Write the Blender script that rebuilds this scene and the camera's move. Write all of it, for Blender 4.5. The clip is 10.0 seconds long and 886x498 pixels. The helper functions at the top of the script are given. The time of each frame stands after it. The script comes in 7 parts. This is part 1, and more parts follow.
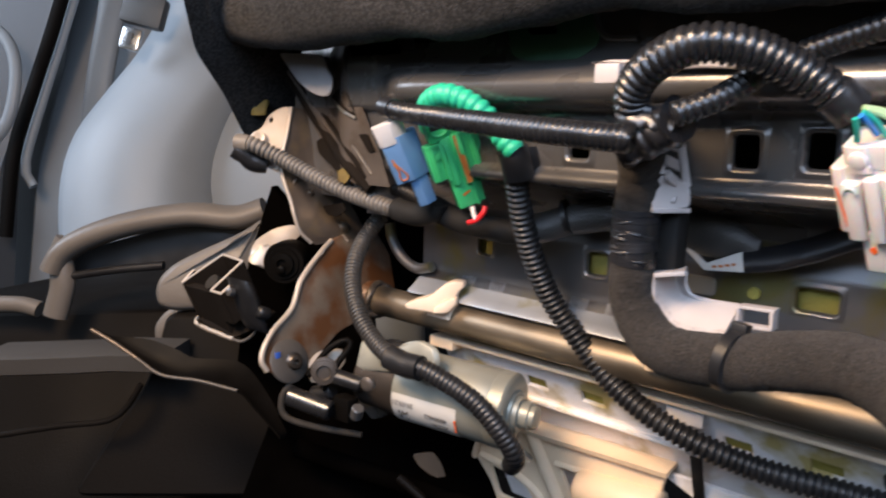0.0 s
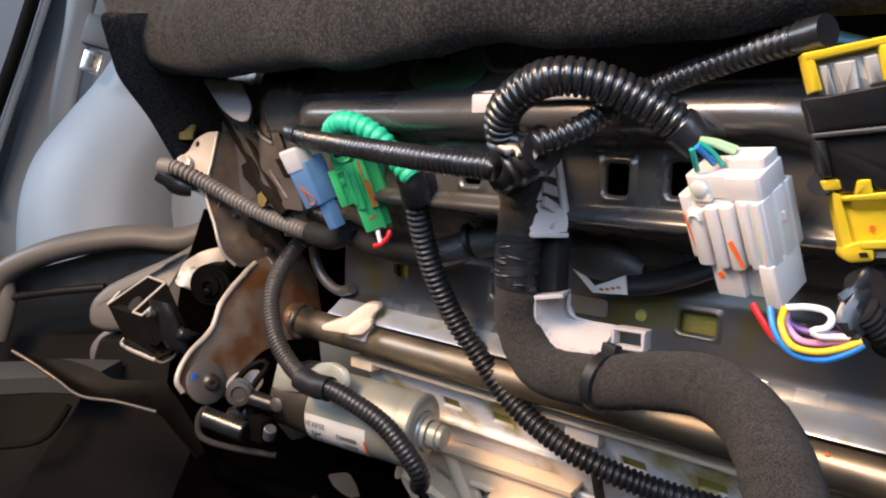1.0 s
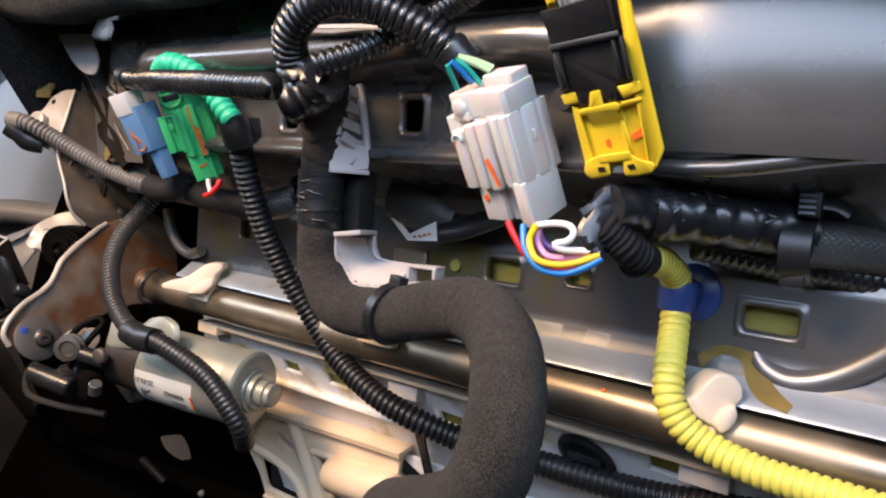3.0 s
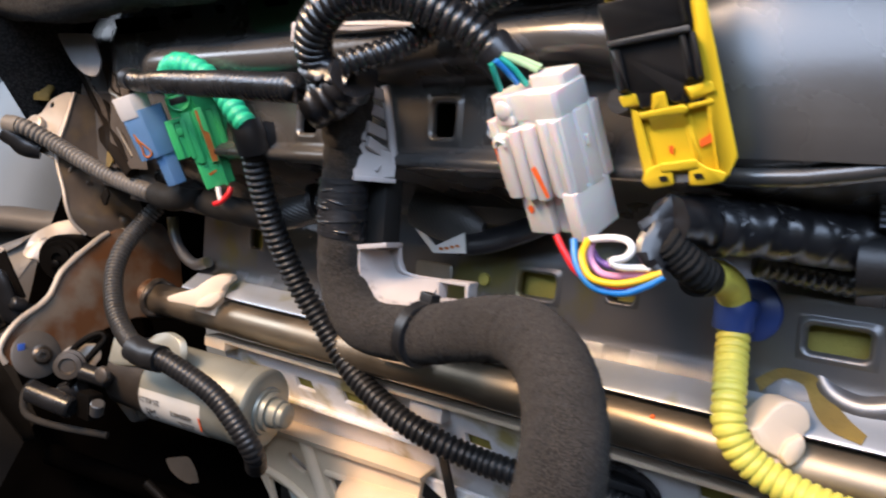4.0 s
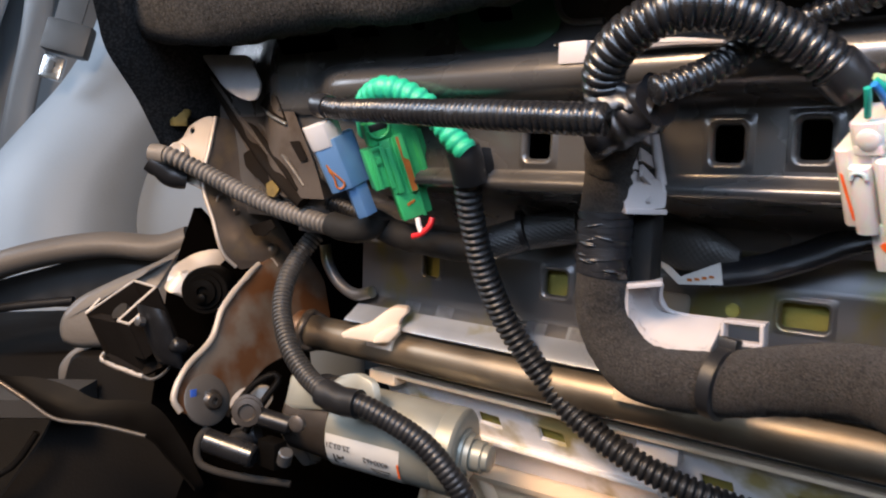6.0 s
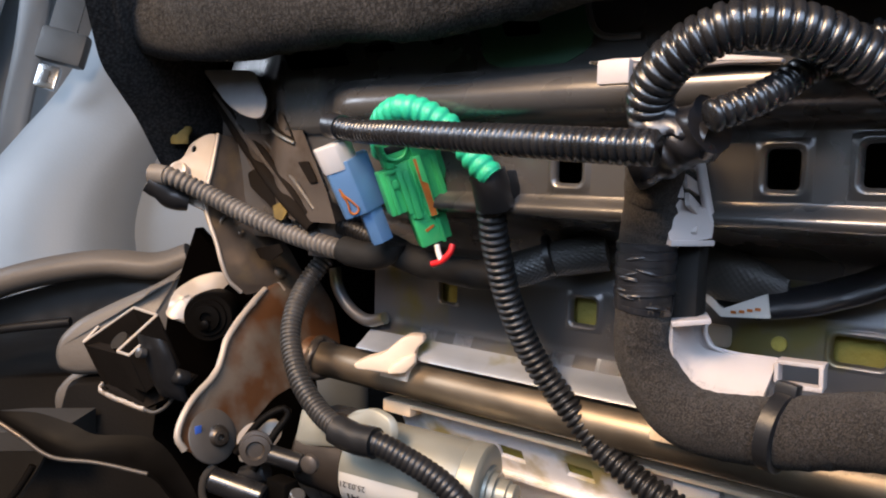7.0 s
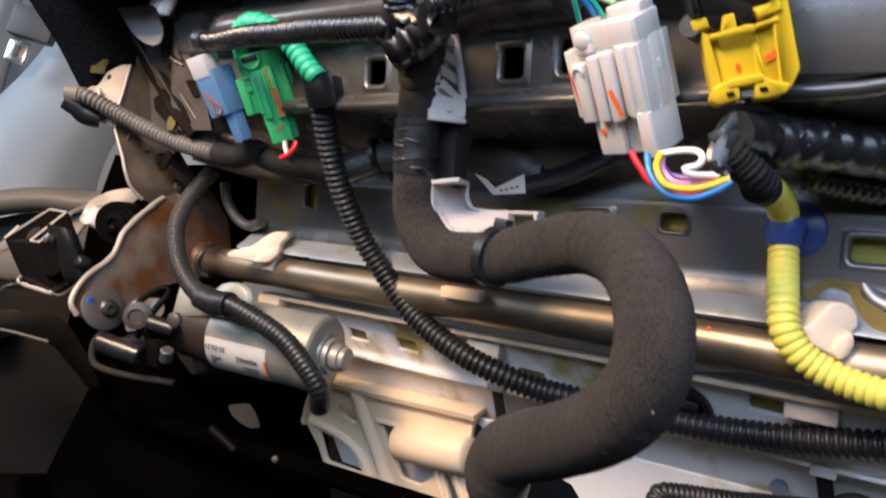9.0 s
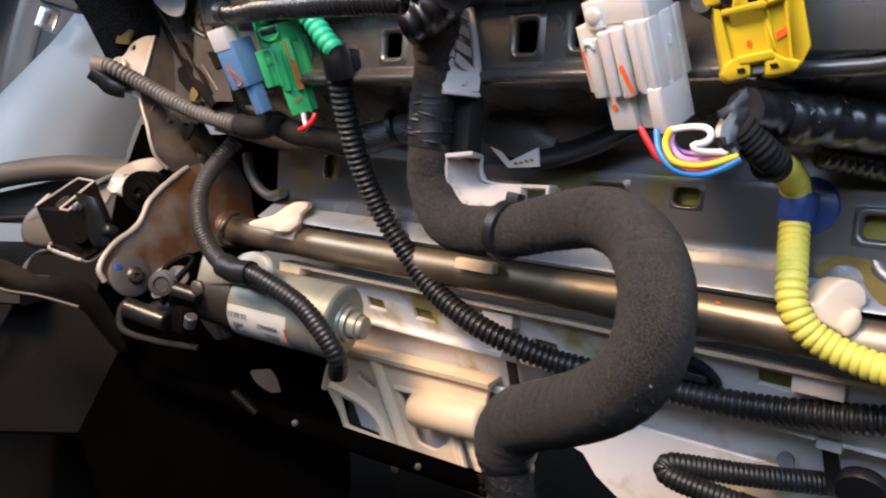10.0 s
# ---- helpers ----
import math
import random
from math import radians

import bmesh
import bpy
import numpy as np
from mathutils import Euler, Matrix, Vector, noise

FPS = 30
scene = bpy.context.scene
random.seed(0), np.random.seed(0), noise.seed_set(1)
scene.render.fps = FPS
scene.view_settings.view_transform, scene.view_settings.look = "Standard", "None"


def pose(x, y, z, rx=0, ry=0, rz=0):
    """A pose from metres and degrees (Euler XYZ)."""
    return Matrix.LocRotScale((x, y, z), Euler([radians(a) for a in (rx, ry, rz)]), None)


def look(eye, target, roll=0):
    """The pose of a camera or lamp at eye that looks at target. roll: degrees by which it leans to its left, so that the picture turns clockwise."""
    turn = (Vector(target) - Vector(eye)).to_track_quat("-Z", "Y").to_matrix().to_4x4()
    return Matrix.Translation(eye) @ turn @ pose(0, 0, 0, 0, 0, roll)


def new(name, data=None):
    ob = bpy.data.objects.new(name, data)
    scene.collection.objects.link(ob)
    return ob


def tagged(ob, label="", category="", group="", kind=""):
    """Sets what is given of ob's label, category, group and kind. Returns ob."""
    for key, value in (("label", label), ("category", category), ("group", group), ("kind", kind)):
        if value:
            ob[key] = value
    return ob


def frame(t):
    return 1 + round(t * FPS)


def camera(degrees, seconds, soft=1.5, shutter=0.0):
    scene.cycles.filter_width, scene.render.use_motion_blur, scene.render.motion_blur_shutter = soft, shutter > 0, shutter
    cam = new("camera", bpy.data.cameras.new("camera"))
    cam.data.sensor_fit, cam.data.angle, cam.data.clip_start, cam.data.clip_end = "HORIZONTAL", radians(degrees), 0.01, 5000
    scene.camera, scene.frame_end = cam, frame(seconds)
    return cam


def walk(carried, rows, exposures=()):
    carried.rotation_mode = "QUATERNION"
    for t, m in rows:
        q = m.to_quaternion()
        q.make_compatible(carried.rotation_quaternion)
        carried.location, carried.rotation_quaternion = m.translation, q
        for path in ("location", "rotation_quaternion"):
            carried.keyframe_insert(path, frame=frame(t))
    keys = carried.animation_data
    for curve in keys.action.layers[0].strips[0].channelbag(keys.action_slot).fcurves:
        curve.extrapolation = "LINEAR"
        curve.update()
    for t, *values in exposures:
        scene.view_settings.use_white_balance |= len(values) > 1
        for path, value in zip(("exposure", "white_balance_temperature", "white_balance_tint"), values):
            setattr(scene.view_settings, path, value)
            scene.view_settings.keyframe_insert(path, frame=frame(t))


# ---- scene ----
# ---------------------------------------------------------------- camera
cam = camera(61.1, 10.0, soft=2.0, shutter=0.5)
METRES, EYE, TILT, LEAN, TURN = 0.6, 0.7, -8.0, 0.0, 0.0
ROWS = [
    (0.0, 0.0, 0.0, 0.0, 0.0, 0.0, 0.0),
    (0.5, 0.0538, -0.0109, 0.0033, -0.66, 1.01, 0.05),
    (1.0, 0.0755, -0.0185, 0.0005, -1.28, 1.71, -0.16),
    (1.5, 0.0896, -0.0108, -0.0105, -1.99, 2.3, -0.63),
    (2.0, 0.1583, -0.0366, -0.0248, -3.02, 3.18, -1.27),
    (3.5, 0.2019, -0.0019, -0.0807, -5.01, 4.26, -2.02),
    (4.0, 0.1763, 0.0213, -0.0613, -5.06, 4.36, -1.88),
    (4.5, 0.1105, 0.0093, -0.0523, -5.07, 4.25, -1.36),
    (5.0, 0.0497, 0.0385, -0.0662, -4.97, 4.09, -0.84),
    (5.5, 0.0182, 0.0587, -0.0492, -4.68, 3.72, -0.21),
    (7.0, -0.0159, 0.1243, -0.0031, -4.65, 3.86, 0.81),
    (7.5, 0.0494, 0.0318, -0.025, -5.25, 4.67, 0.59),
    (8.0, 0.0814, -0.0236, -0.064, -5.79, 5.29, 0.05),
    (8.5, 0.0931, -0.0096, -0.0723, -6.09, 5.54, -0.58),
    (9.0, 0.1125, -0.0148, -0.1274, -5.83, 5.25, -1.27),
    (9.5, 0.1352, -0.0095, -0.147, -5.11, 4.44, -1.7),
    (10.0, 0.1229, -0.026, -0.1233, -3.77, 2.67, -1.89),
]
walk(cam, [(t, pose(0, 0, EYE, TILT, LEAN, TURN) @ pose(METRES * x, METRES * y, METRES * z, 90 + pitch, roll, yaw)) for t, x, y, z, yaw, pitch, roll in ROWS])

# ---------------------------------------------------------------- seat axes
# u runs along the seat's cross tube, v away from the open door, w up.
AX_U = Vector((0.741, -0.671, -0.035)).normalized()
AX_V = Vector((0.671, 0.741, 0.0))
AX_V = (AX_V - AX_U * AX_U.dot(AX_V)).normalized()
AX_W = AX_U.cross(AX_V)
ORG = Vector((0.08, 0.43, 0.60))
SEAT = Matrix(((AX_U.x, AX_V.x, AX_W.x, ORG.x), (AX_U.y, AX_V.y, AX_W.y, ORG.y), (AX_U.z, AX_V.z, AX_W.z, ORG.z), (0, 0, 0, 1)))


def S(u, v, w):
    """World place of a point in the seat's axes."""
    return SEAT @ Vector((u, v, w))


# ---------------------------------------------------------------- light
world = bpy.data.worlds.new("world")
scene.world = world
world.use_nodes = True
wn = world.node_tree.nodes
sky = wn.new("ShaderNodeTexSky")
sky.sky_type, sky.sun_disc = "NISHITA", False
sky.sun_elevation, sky.sun_rotation = radians(40), radians(200)
world.node_tree.links.new(sky.outputs["Color"], wn["Background"].inputs["Color"])
wn["Background"].inputs["Strength"].default_value = 0.02


def area(name, eye, target, w, h, power, colour):
    data = bpy.data.lights.new(name, "AREA")
    data.shape, data.size, data.size_y, data.energy, data.color = "RECTANGLE", w, h, power, colour
    ob = new(name, data)
    ob.matrix_world = look(eye, target)
    return ob


area("door_opening_light", S(0.40, -0.62, 0.50), S(0.18, 0, 0.02), 1.2, 0.45, 15.0, (0.58, 0.73, 1.0))
area("work_lamp", S(-0.09, -0.66, 0.60), S(-0.02, 0, -0.03), 0.30, 0.20, 16.4, (1.0, 0.66, 0.37))
area("window_light", (-1.6, 0.9, 1.5), (-0.5, 1.6, 0.7), 0.9, 0.6, 26.0, (0.74, 0.84, 1.0))
scene.view_settings.exposure = -0.28


# ---------------------------------------------------------------- materials
def mat(name, colour, rough=0.5, metal=0.0, vary=0.12, scale=60.0, bump=0.15, bump_scale=400.0, stain=None, spec=0.5, coat=0.0, sheen=0.0):
    """A surface with blotches, fine grain and an uneven gloss; stain: (colour, how much, scale)."""
    m = bpy.data.materials.new(name)
    m.use_nodes = True
    nt, b = m.node_tree, m.node_tree.nodes["Principled BSDF"]
    tc = nt.nodes.new("ShaderNodeTexCoord")
    n1 = nt.nodes.new("ShaderNodeTexNoise")
    n1.inputs["Scale"].default_value, n1.inputs["Detail"].default_value = scale, 5.0
    n2 = nt.nodes.new("ShaderNodeTexNoise")
    n2.inputs["Scale"].default_value, n2.inputs["Detail"].default_value = bump_scale, 3.0
    for n in (n1, n2):
        nt.links.new(tc.outputs["Object"], n.inputs["Vector"])
    ramp = nt.nodes.new("ShaderNodeMapRange")
    ramp.inputs["From Min"].default_value, ramp.inputs["From Max"].default_value = 0.3, 0.7
    ramp.inputs["To Min"].default_value, ramp.inputs["To Max"].default_value = 1 - vary, 1 + vary
    nt.links.new(n1.outputs["Fac"], ramp.inputs["Value"])
    mul = nt.nodes.new("ShaderNodeVectorMath")
    mul.operation = "SCALE"
    mul.inputs[0].default_value = colour
    nt.links.new(ramp.outputs["Result"], mul.inputs["Scale"])
    out = mul.outputs["Vector"]
    if stain:
        n3 = nt.nodes.new("ShaderNodeTexNoise")
        n3.inputs["Scale"].default_value, n3.inputs["Detail"].default_value = stain[2], 4.0
        nt.links.new(tc.outputs["Object"], n3.inputs["Vector"])
        r3 = nt.nodes.new("ShaderNodeMapRange")
        r3.inputs["From Min"].default_value, r3.inputs["From Max"].default_value = 0.62 - 0.3 * stain[1], 0.72 - 0.2 * stain[1]
        nt.links.new(n3.outputs["Fac"], r3.inputs["Value"])
        mix = nt.nodes.new("ShaderNodeMix")
        mix.data_type = "RGBA"
        mix.inputs["B"].default_value = (*stain[0], 1)
        nt.links.new(r3.outputs["Result"], mix.inputs["Factor"])
        nt.links.new(out, mix.inputs["A"])
        out = mix.outputs["Result"]
    nt.links.new(out, b.inputs["Base Color"])
    rr = nt.nodes.new("ShaderNodeMapRange")
    rr.inputs["From Min"].default_value, rr.inputs["From Max"].default_value = 0.3, 0.7
    rr.inputs["To Min"].default_value, rr.inputs["To Max"].default_value = max(0.02, rough * 0.8), min(1.0, rough * 1.2)
    nt.links.new(n1.outputs["Fac"], rr.inputs["Value"])
    nt.links.new(rr.outputs["Result"], b.inputs["Roughness"])
    b.inputs["Metallic"].default_value = metal
    b.inputs["Specular IOR Level"].default_value = spec
    b.inputs["Coat Weight"].default_value = coat
    b.inputs["Sheen Weight"].default_value = sheen
    bp = nt.nodes.new("ShaderNodeBump")
    bp.inputs["Strength"].default_value, bp.inputs["Distance"].default_value = bump, 0.0006
    nt.links.new(n2.outputs["Fac"], bp.inputs["Height"])
    nt.links.new(bp.outputs["Normal"], b.inputs["Normal"])
    return m


def fibre(name, colour, thread=900.0, across=(1, 1, 6), bump=0.6):
    """Cloth: wound tape, felt or webbing, with fine crossing threads and pale fluff."""
    m = mat(name, colour, 0.95, 0.0, 0.25, 45.0, bump, thread, spec=0.12, sheen=0.06)
    nt = m.node_tree
    fluff = nt.nodes.new("ShaderNodeTexVoronoi")
    fluff.inputs["Scale"].default_value = thread * 0.5
    b = nt.nodes["Principled BSDF"]
    tc = next(n for n in nt.nodes if n.type == "TEX_COORD")
    nt.links.new(tc.outputs["Object"], fluff.inputs["Vector"])
    src = b.inputs["Base Color"].links[0].from_socket
    mix = nt.nodes.new("ShaderNodeMix")
    mix.data_type, mix.blend_type = "RGBA", "MULTIPLY"
    mix.inputs["Factor"].default_value = 0.6
    r = nt.nodes.new("ShaderNodeMapRange")
    r.inputs["To Min"].default_value, r.inputs["To Max"].default_value, r.inputs["From Max"].default_value = 2.6, 0.25, 0.7
    nt.links.new(fluff.outputs["Distance"], r.inputs["Value"])
    nt.links.new(src, mix.inputs["A"])
    nt.links.new(r.outputs["Result"], mix.inputs["B"])
    nt.links.new(mix.outputs["Result"], b.inputs["Base Color"])
    return m


M_STEEL = mat("dark_coated_steel", (0.125, 0.121, 0.119), 0.28, 0.6, 0.10, 25.0, 0.05, 500.0)
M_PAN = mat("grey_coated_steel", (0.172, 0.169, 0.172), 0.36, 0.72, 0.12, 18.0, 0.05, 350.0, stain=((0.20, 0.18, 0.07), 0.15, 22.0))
# Same sheet as the web; the flange's sky reflection is put into this colour.
M_FLANGE = mat("sky_reflecting_flange_steel", (0.47, 0.51, 0.57), 0.34, 0.65, 0.15, 14.0, 0.05, 300.0, stain=((0.30, 0.27, 0.10), 0.12, 25.0))
M_TUBE = mat("drawn_tube_steel", (0.31, 0.255, 0.19), 0.42, 0.9, 0.12, 40.0, 0.05, 300.0)
M_BRACKET = mat("phosphated_bracket_steel", (0.125, 0.098, 0.075), 0.45, 0.15, 0.14, 40.0, 0.08, 350.0, stain=((0.085, 0.034, 0.012), 0.75, 34.0))
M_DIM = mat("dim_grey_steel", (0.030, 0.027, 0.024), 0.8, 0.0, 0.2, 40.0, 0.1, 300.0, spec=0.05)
M_SIDE = mat("dark_side_steel", (0.085, 0.075, 0.066), 0.5, 0.3, 0.15, 25.0, 0.06, 400.0)
M_NECK = mat("dark_cast_alloy", (0.040, 0.032, 0.026), 0.5, 0.3, 0.2, 40.0, 0.15, 300.0)
M_JOINT = mat("worn_grey_steel", (0.085, 0.072, 0.062), 0.4, 0.5, 0.2, 60.0, 0.1, 300.0)
M_BOLT = mat("oiled_dark_bolt", (0.10, 0.085, 0.072), 0.35, 0.8, 0.2, 60.0, 0.1, 300.0)
M_BARE = mat("dull_bare_steel", (0.095, 0.075, 0.060), 0.36, 0.35, 0.15, 60.0, 0.08, 350.0, stain=((0.12, 0.09, 0.06), 0.4, 70.0))
# Dark brown of the pan's end, with the felt's shade put into it.
M_WEB = mat("shaded_brown_steel", (0.062, 0.051, 0.043), 0.6, 0.0, 0.25, 30.0, 0.1, 350.0, spec=0.25, stain=((0.04, 0.028, 0.018), 0.35, 50.0))
# Black paint of the latch; also painted shade in the side member's openings.
M_LATCH = mat("dull_black_paint_and_gap_shade", (0.010, 0.0078, 0.0062), 0.8, 0.0, 0.25, 30.0, 0.1, 300.0, spec=0.05)
M_PALE = mat("pale_bare_steel", (0.42, 0.36, 0.30), 0.45, 0.25, 0.08, 40.0, 0.06, 350.0)
M_ZINC = mat("bright_zinc", (0.48, 0.48, 0.45), 0.34, 0.9, 0.10, 50.0, 0.05, 400.0)
M_MOTOR = mat("zinc_plated_motor", (0.29, 0.288, 0.245), 0.45, 0.4, 0.08, 40.0, 0.05, 400.0)
# Black paint, lowered further so the colour carries the lower left's shade.
M_BLACKSTEEL = mat("shaded_black_painted_steel", (0.0035, 0.003, 0.0026), 0.45, 0.0, 0.25, 30.0, 0.1, 300.0, spec=0.05)
# Near-black without gloss: deep shade and dark gaps put into a colour.
M_DULL = mat("deep_shade_black", (0.0012, 0.001, 0.0009), 1.0, 0.0, 0.3, 20.0, 0.2, 200.0, spec=0.0)
M_BLACKPLASTIC = mat("black_plastic", (0.012, 0.012, 0.013), 0.38, 0.0, 0.2, 60.0, 0.12, 600.0)
M_CONDUIT = mat("black_conduit", (0.013, 0.013, 0.014), 0.40, 0.0, 0.2, 60.0, 0.08, 500.0, spec=0.55)
M_GLOSSCOND = mat("glossy_black_conduit", (0.013, 0.013, 0.014), 0.27, 0.0, 0.2, 60.0, 0.08, 500.0, spec=0.85)
M_GREYCONDUIT = mat("dusty_grey_conduit", (0.135, 0.122, 0.108), 0.5, 0.0, 0.2, 60.0, 0.1, 500.0)
M_LOOPCOND = mat("dusty_black_conduit", (0.038, 0.035, 0.032), 0.42, 0.0, 0.25, 30.0, 0.1, 500.0)
M_TAPE = mat("glossy_vinyl_tape", (0.013, 0.013, 0.015), 0.32, 0.0, 0.2, 60.0, 0.35, 110.0, spec=0.8)
M_MATTAPE = mat("matt_black_tape", (0.010, 0.0095, 0.009), 0.75, 0.0, 0.25, 60.0, 0.3, 300.0, spec=0.25)
M_HARNESS = fibre("cloth_harness_tape", (0.035, 0.030, 0.026), 3000.0, bump=1.2)
M_FELT = fibre("grey_black_felt", (0.021, 0.0205, 0.0205), 1000.0, bump=1.5)
M_WEAVE = mat("woven_nylon_sleeve", (0.060, 0.057, 0.054), 0.38, 0.0, 0.2, 60.0, 0.1, 500.0)
M_NYLON = mat("bright_white_nylon", (0.62, 0.59, 0.57), 0.5, 0.0, 0.03, 70.0, 0.05, 500.0)
for slot, amount in (("Subsurface Weight", 0.5), ("Subsurface Scale", 0.004)):
    M_NYLON.node_tree.nodes["Principled BSDF"].inputs[slot].default_value = amount
M_WHITE = mat("white_nylon", (0.52, 0.505, 0.50), 0.42, 0.0, 0.03, 70.0, 0.05, 500.0)
M_CLIP = mat("pale_grey_plastic", (0.44, 0.40, 0.385), 0.5, 0.0, 0.05, 70.0, 0.08, 500.0)
M_CREAM = mat("cream_plastic", (0.80, 0.62, 0.43), 0.5, 0.0, 0.06, 30.0, 0.08, 400.0)
M_TUBECLIP = mat("pale_cream_nylon", (0.68, 0.54, 0.41), 0.5, 0.0, 0.06, 30.0, 0.06, 400.0)
M_BOARD = mat("off_white_plastic", (0.86, 0.82, 0.80), 0.42, 0.0, 0.06, 25.0, 0.06, 400.0, stain=((0.46, 0.36, 0.14), 0.20, 24.0))
M_GREEN = mat("green_plastic", (0.045, 0.45, 0.16), 0.38, 0.0, 0.08, 60.0, 0.05, 500.0)
M_GREENCOND = mat("green_conduit", (0.02, 0.42, 0.24), 0.42, 0.0, 0.1, 60.0, 0.05, 500.0)
M_GREENREFLECT = mat("green_reflection_steel", (0.035, 0.095, 0.055), 0.35, 0.4, 0.3, 30.0, 0.05, 300.0)
M_BLUE = mat("blue_plastic", (0.10, 0.21, 0.40), 0.45, 0.0, 0.06, 60.0, 0.05, 500.0)
M_NAVY = mat("navy_plastic", (0.03, 0.06, 0.22), 0.35, 0.0, 0.1, 60.0, 0.05, 500.0)
M_YELLOW = mat("yellow_plastic", (0.70, 0.50, 0.025), 0.38, 0.0, 0.05, 60.0, 0.05, 500.0)
M_YCOND = mat("yellow_conduit", (0.66, 0.59, 0.10), 0.42, 0.0, 0.05, 60.0, 0.05, 500.0)
M_GREYPLASTIC = mat("grey_plastic", (0.45, 0.44, 0.42), 0.45, 0.0, 0.06, 60.0, 0.05, 500.0)
M_SPOT = mat("slate_grey_plastic", (0.16, 0.17, 0.20), 0.5, 0.0, 0.06, 60.0, 0.05, 500.0)
M_FOAM = mat("yellow_foam", (0.30, 0.255, 0.055), 0.9, 0.0, 0.18, 40.0, 0.8, 500.0)
# Darker copy of the foam: shade inside the openings is put into the colour.
M_SHADEFOAM = mat("shaded_yellow_foam", (0.17, 0.115, 0.025), 0.9, 0.0, 0.25, 60.0, 0.8, 500.0)
M_ORANGE = mat("orange_paint_mark", (0.85, 0.13, 0.02), 0.5, 0.0, 0.15, 200.0, 0.1, 800.0)
M_BROWNMARK = mat("brown_orange_marker", (0.45, 0.13, 0.02), 0.5, 0.0, 0.2, 200.0, 0.1, 800.0)
M_BLUEMARK = mat("blue_paint_mark", (0.05, 0.13, 0.5), 0.5, 0.0, 0.2, 200.0, 0.1, 800.0)
M_LABEL = mat("white_paper_label", (0.56, 0.54, 0.50), 0.55, 0.0, 0.04, 40.0, 0.05, 500.0)
M_INK = mat("dark_ink", (0.06, 0.055, 0.05), 0.6, 0.0, 0.2, 200.0, 0.05, 500.0)
M_SEAT = mat("pale_blue_grey_leather", (0.36, 0.40, 0.44), 0.5, 0.0, 0.06, 6.0, 0.35, 260.0)
# Dark trim taken near black: the shade low on the console is in this colour.
M_TRIM = mat("shade_darkened_trim_plastic", (0.0065, 0.0056, 0.0050), 0.6, 0.0, 0.12, 8.0, 0.4, 500.0, spec=0.06)
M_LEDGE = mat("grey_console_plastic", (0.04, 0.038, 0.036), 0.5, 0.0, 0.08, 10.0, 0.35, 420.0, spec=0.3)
M_PILLAR = mat("grey_trim_plastic", (0.24, 0.26, 0.28), 0.5, 0.0, 0.06, 8.0, 0.3, 400.0)
M_DOORCARD = mat("blue_grey_door_plastic", (0.13, 0.14, 0.155), 0.5, 0.0, 0.08, 6.0, 0.3, 300.0)
M_PAD = mat("taupe_leatherette", (0.13, 0.115, 0.10), 0.5, 0.0, 0.08, 10.0, 0.5, 420.0)
M_CARPET = fibre("dark_carpet", (0.006, 0.0055, 0.0055), 500.0)
M_CHROME = mat("chrome", (0.45, 0.46, 0.47), 0.25, 1.0, 0.05, 40.0, 0.02, 300.0)
M_BUCKLE = mat("dark_grey_buckle_plastic", (0.07, 0.075, 0.08), 0.5, 0.0, 0.1, 30.0, 0.2, 400.0)


def wire(name, colour):
    return mat(name, colour, 0.35, 0.0, 0.05, 100.0, 0.03, 500.0)


W_RED, W_BLUE, W_YEL = wire("red_wire", (0.62, 0.015, 0.02)), wire("blue_wire", (0.02, 0.20, 0.55)), wire("yellow_wire", (0.85, 0.50, 0.02))
W_PINK, W_WHITE, W_PURP = wire("pink_wire", (0.65, 0.30, 0.48)), wire("white_wire", (0.78, 0.76, 0.74)), wire("purple_wire", (0.20, 0.10, 0.32))
W_TEAL, W_LGREEN, W_LBLUE = wire("teal_wire", (0.02, 0.36, 0.27)), wire("pale_green_wire", (0.42, 0.60, 0.33)), wire("light_blue_wire", (0.25, 0.52, 0.75))


# ---------------------------------------------------------------- mesh helpers
def thing(name, label, category, group="", kind="", m=SEAT):
    ob = new(name)
    ob.empty_display_size = 0.01
    ob.matrix_world = m
    return tagged(ob, label, category, group, kind)


def part(name, bm, material, parent, label="", sharp=38):
    bmesh.ops.recalc_face_normals(bm, faces=bm.faces)
    me = bpy.data.meshes.new(name)
    bm.to_mesh(me)
    bm.free()
    me.shade_smooth()
    me.set_sharp_from_angle(angle=radians(sharp))
    me.materials.append(material)
    ob = new(name, me)
    ob.parent = parent
    return tagged(ob, label)


def lone(name, bm, material, label, category, group="", kind="", m=SEAT):
    """A thing that is one mesh."""
    ob = part(name, bm, material, None)
    ob.matrix_world = m
    return tagged(ob, label, category, group, kind)


def smooth_line(pts, step, closed=False):
    """Points every step metres along the curve that runs through pts. The fourth number of a point, if any, glides too."""
    p = [np.array(q, float) for q in pts]
    ext = [2 * p[0] - p[1]] + p + [2 * p[-1] - p[-2]]
    fine = []
    for i in range(1, len(ext) - 2):
        a, b, c, d = ext[i - 1 : i + 3]
        for k in range(24):
            t = k / 24
            fine.append(0.5 * (2 * b + (c - a) * t + (2 * a - 5 * b + 4 * c - d) * t * t + (3 * b - a - 3 * c + d) * t**3))
    fine.append(p[-1])
    fine = np.array(fine)
    run = np.r_[0, np.cumsum(np.linalg.norm(np.diff(fine[:, :3], axis=0), axis=1))]
    at = np.linspace(0, run[-1], max(2, int(round(run[-1] / step)) + 1))
    return np.stack([np.interp(at, run, col) for col in fine.T], 1), run[-1]


ROUND_RIB = (0.0, 0.12, 0.75, 1.0, 1.0, 1.0, 0.75, 0.12)
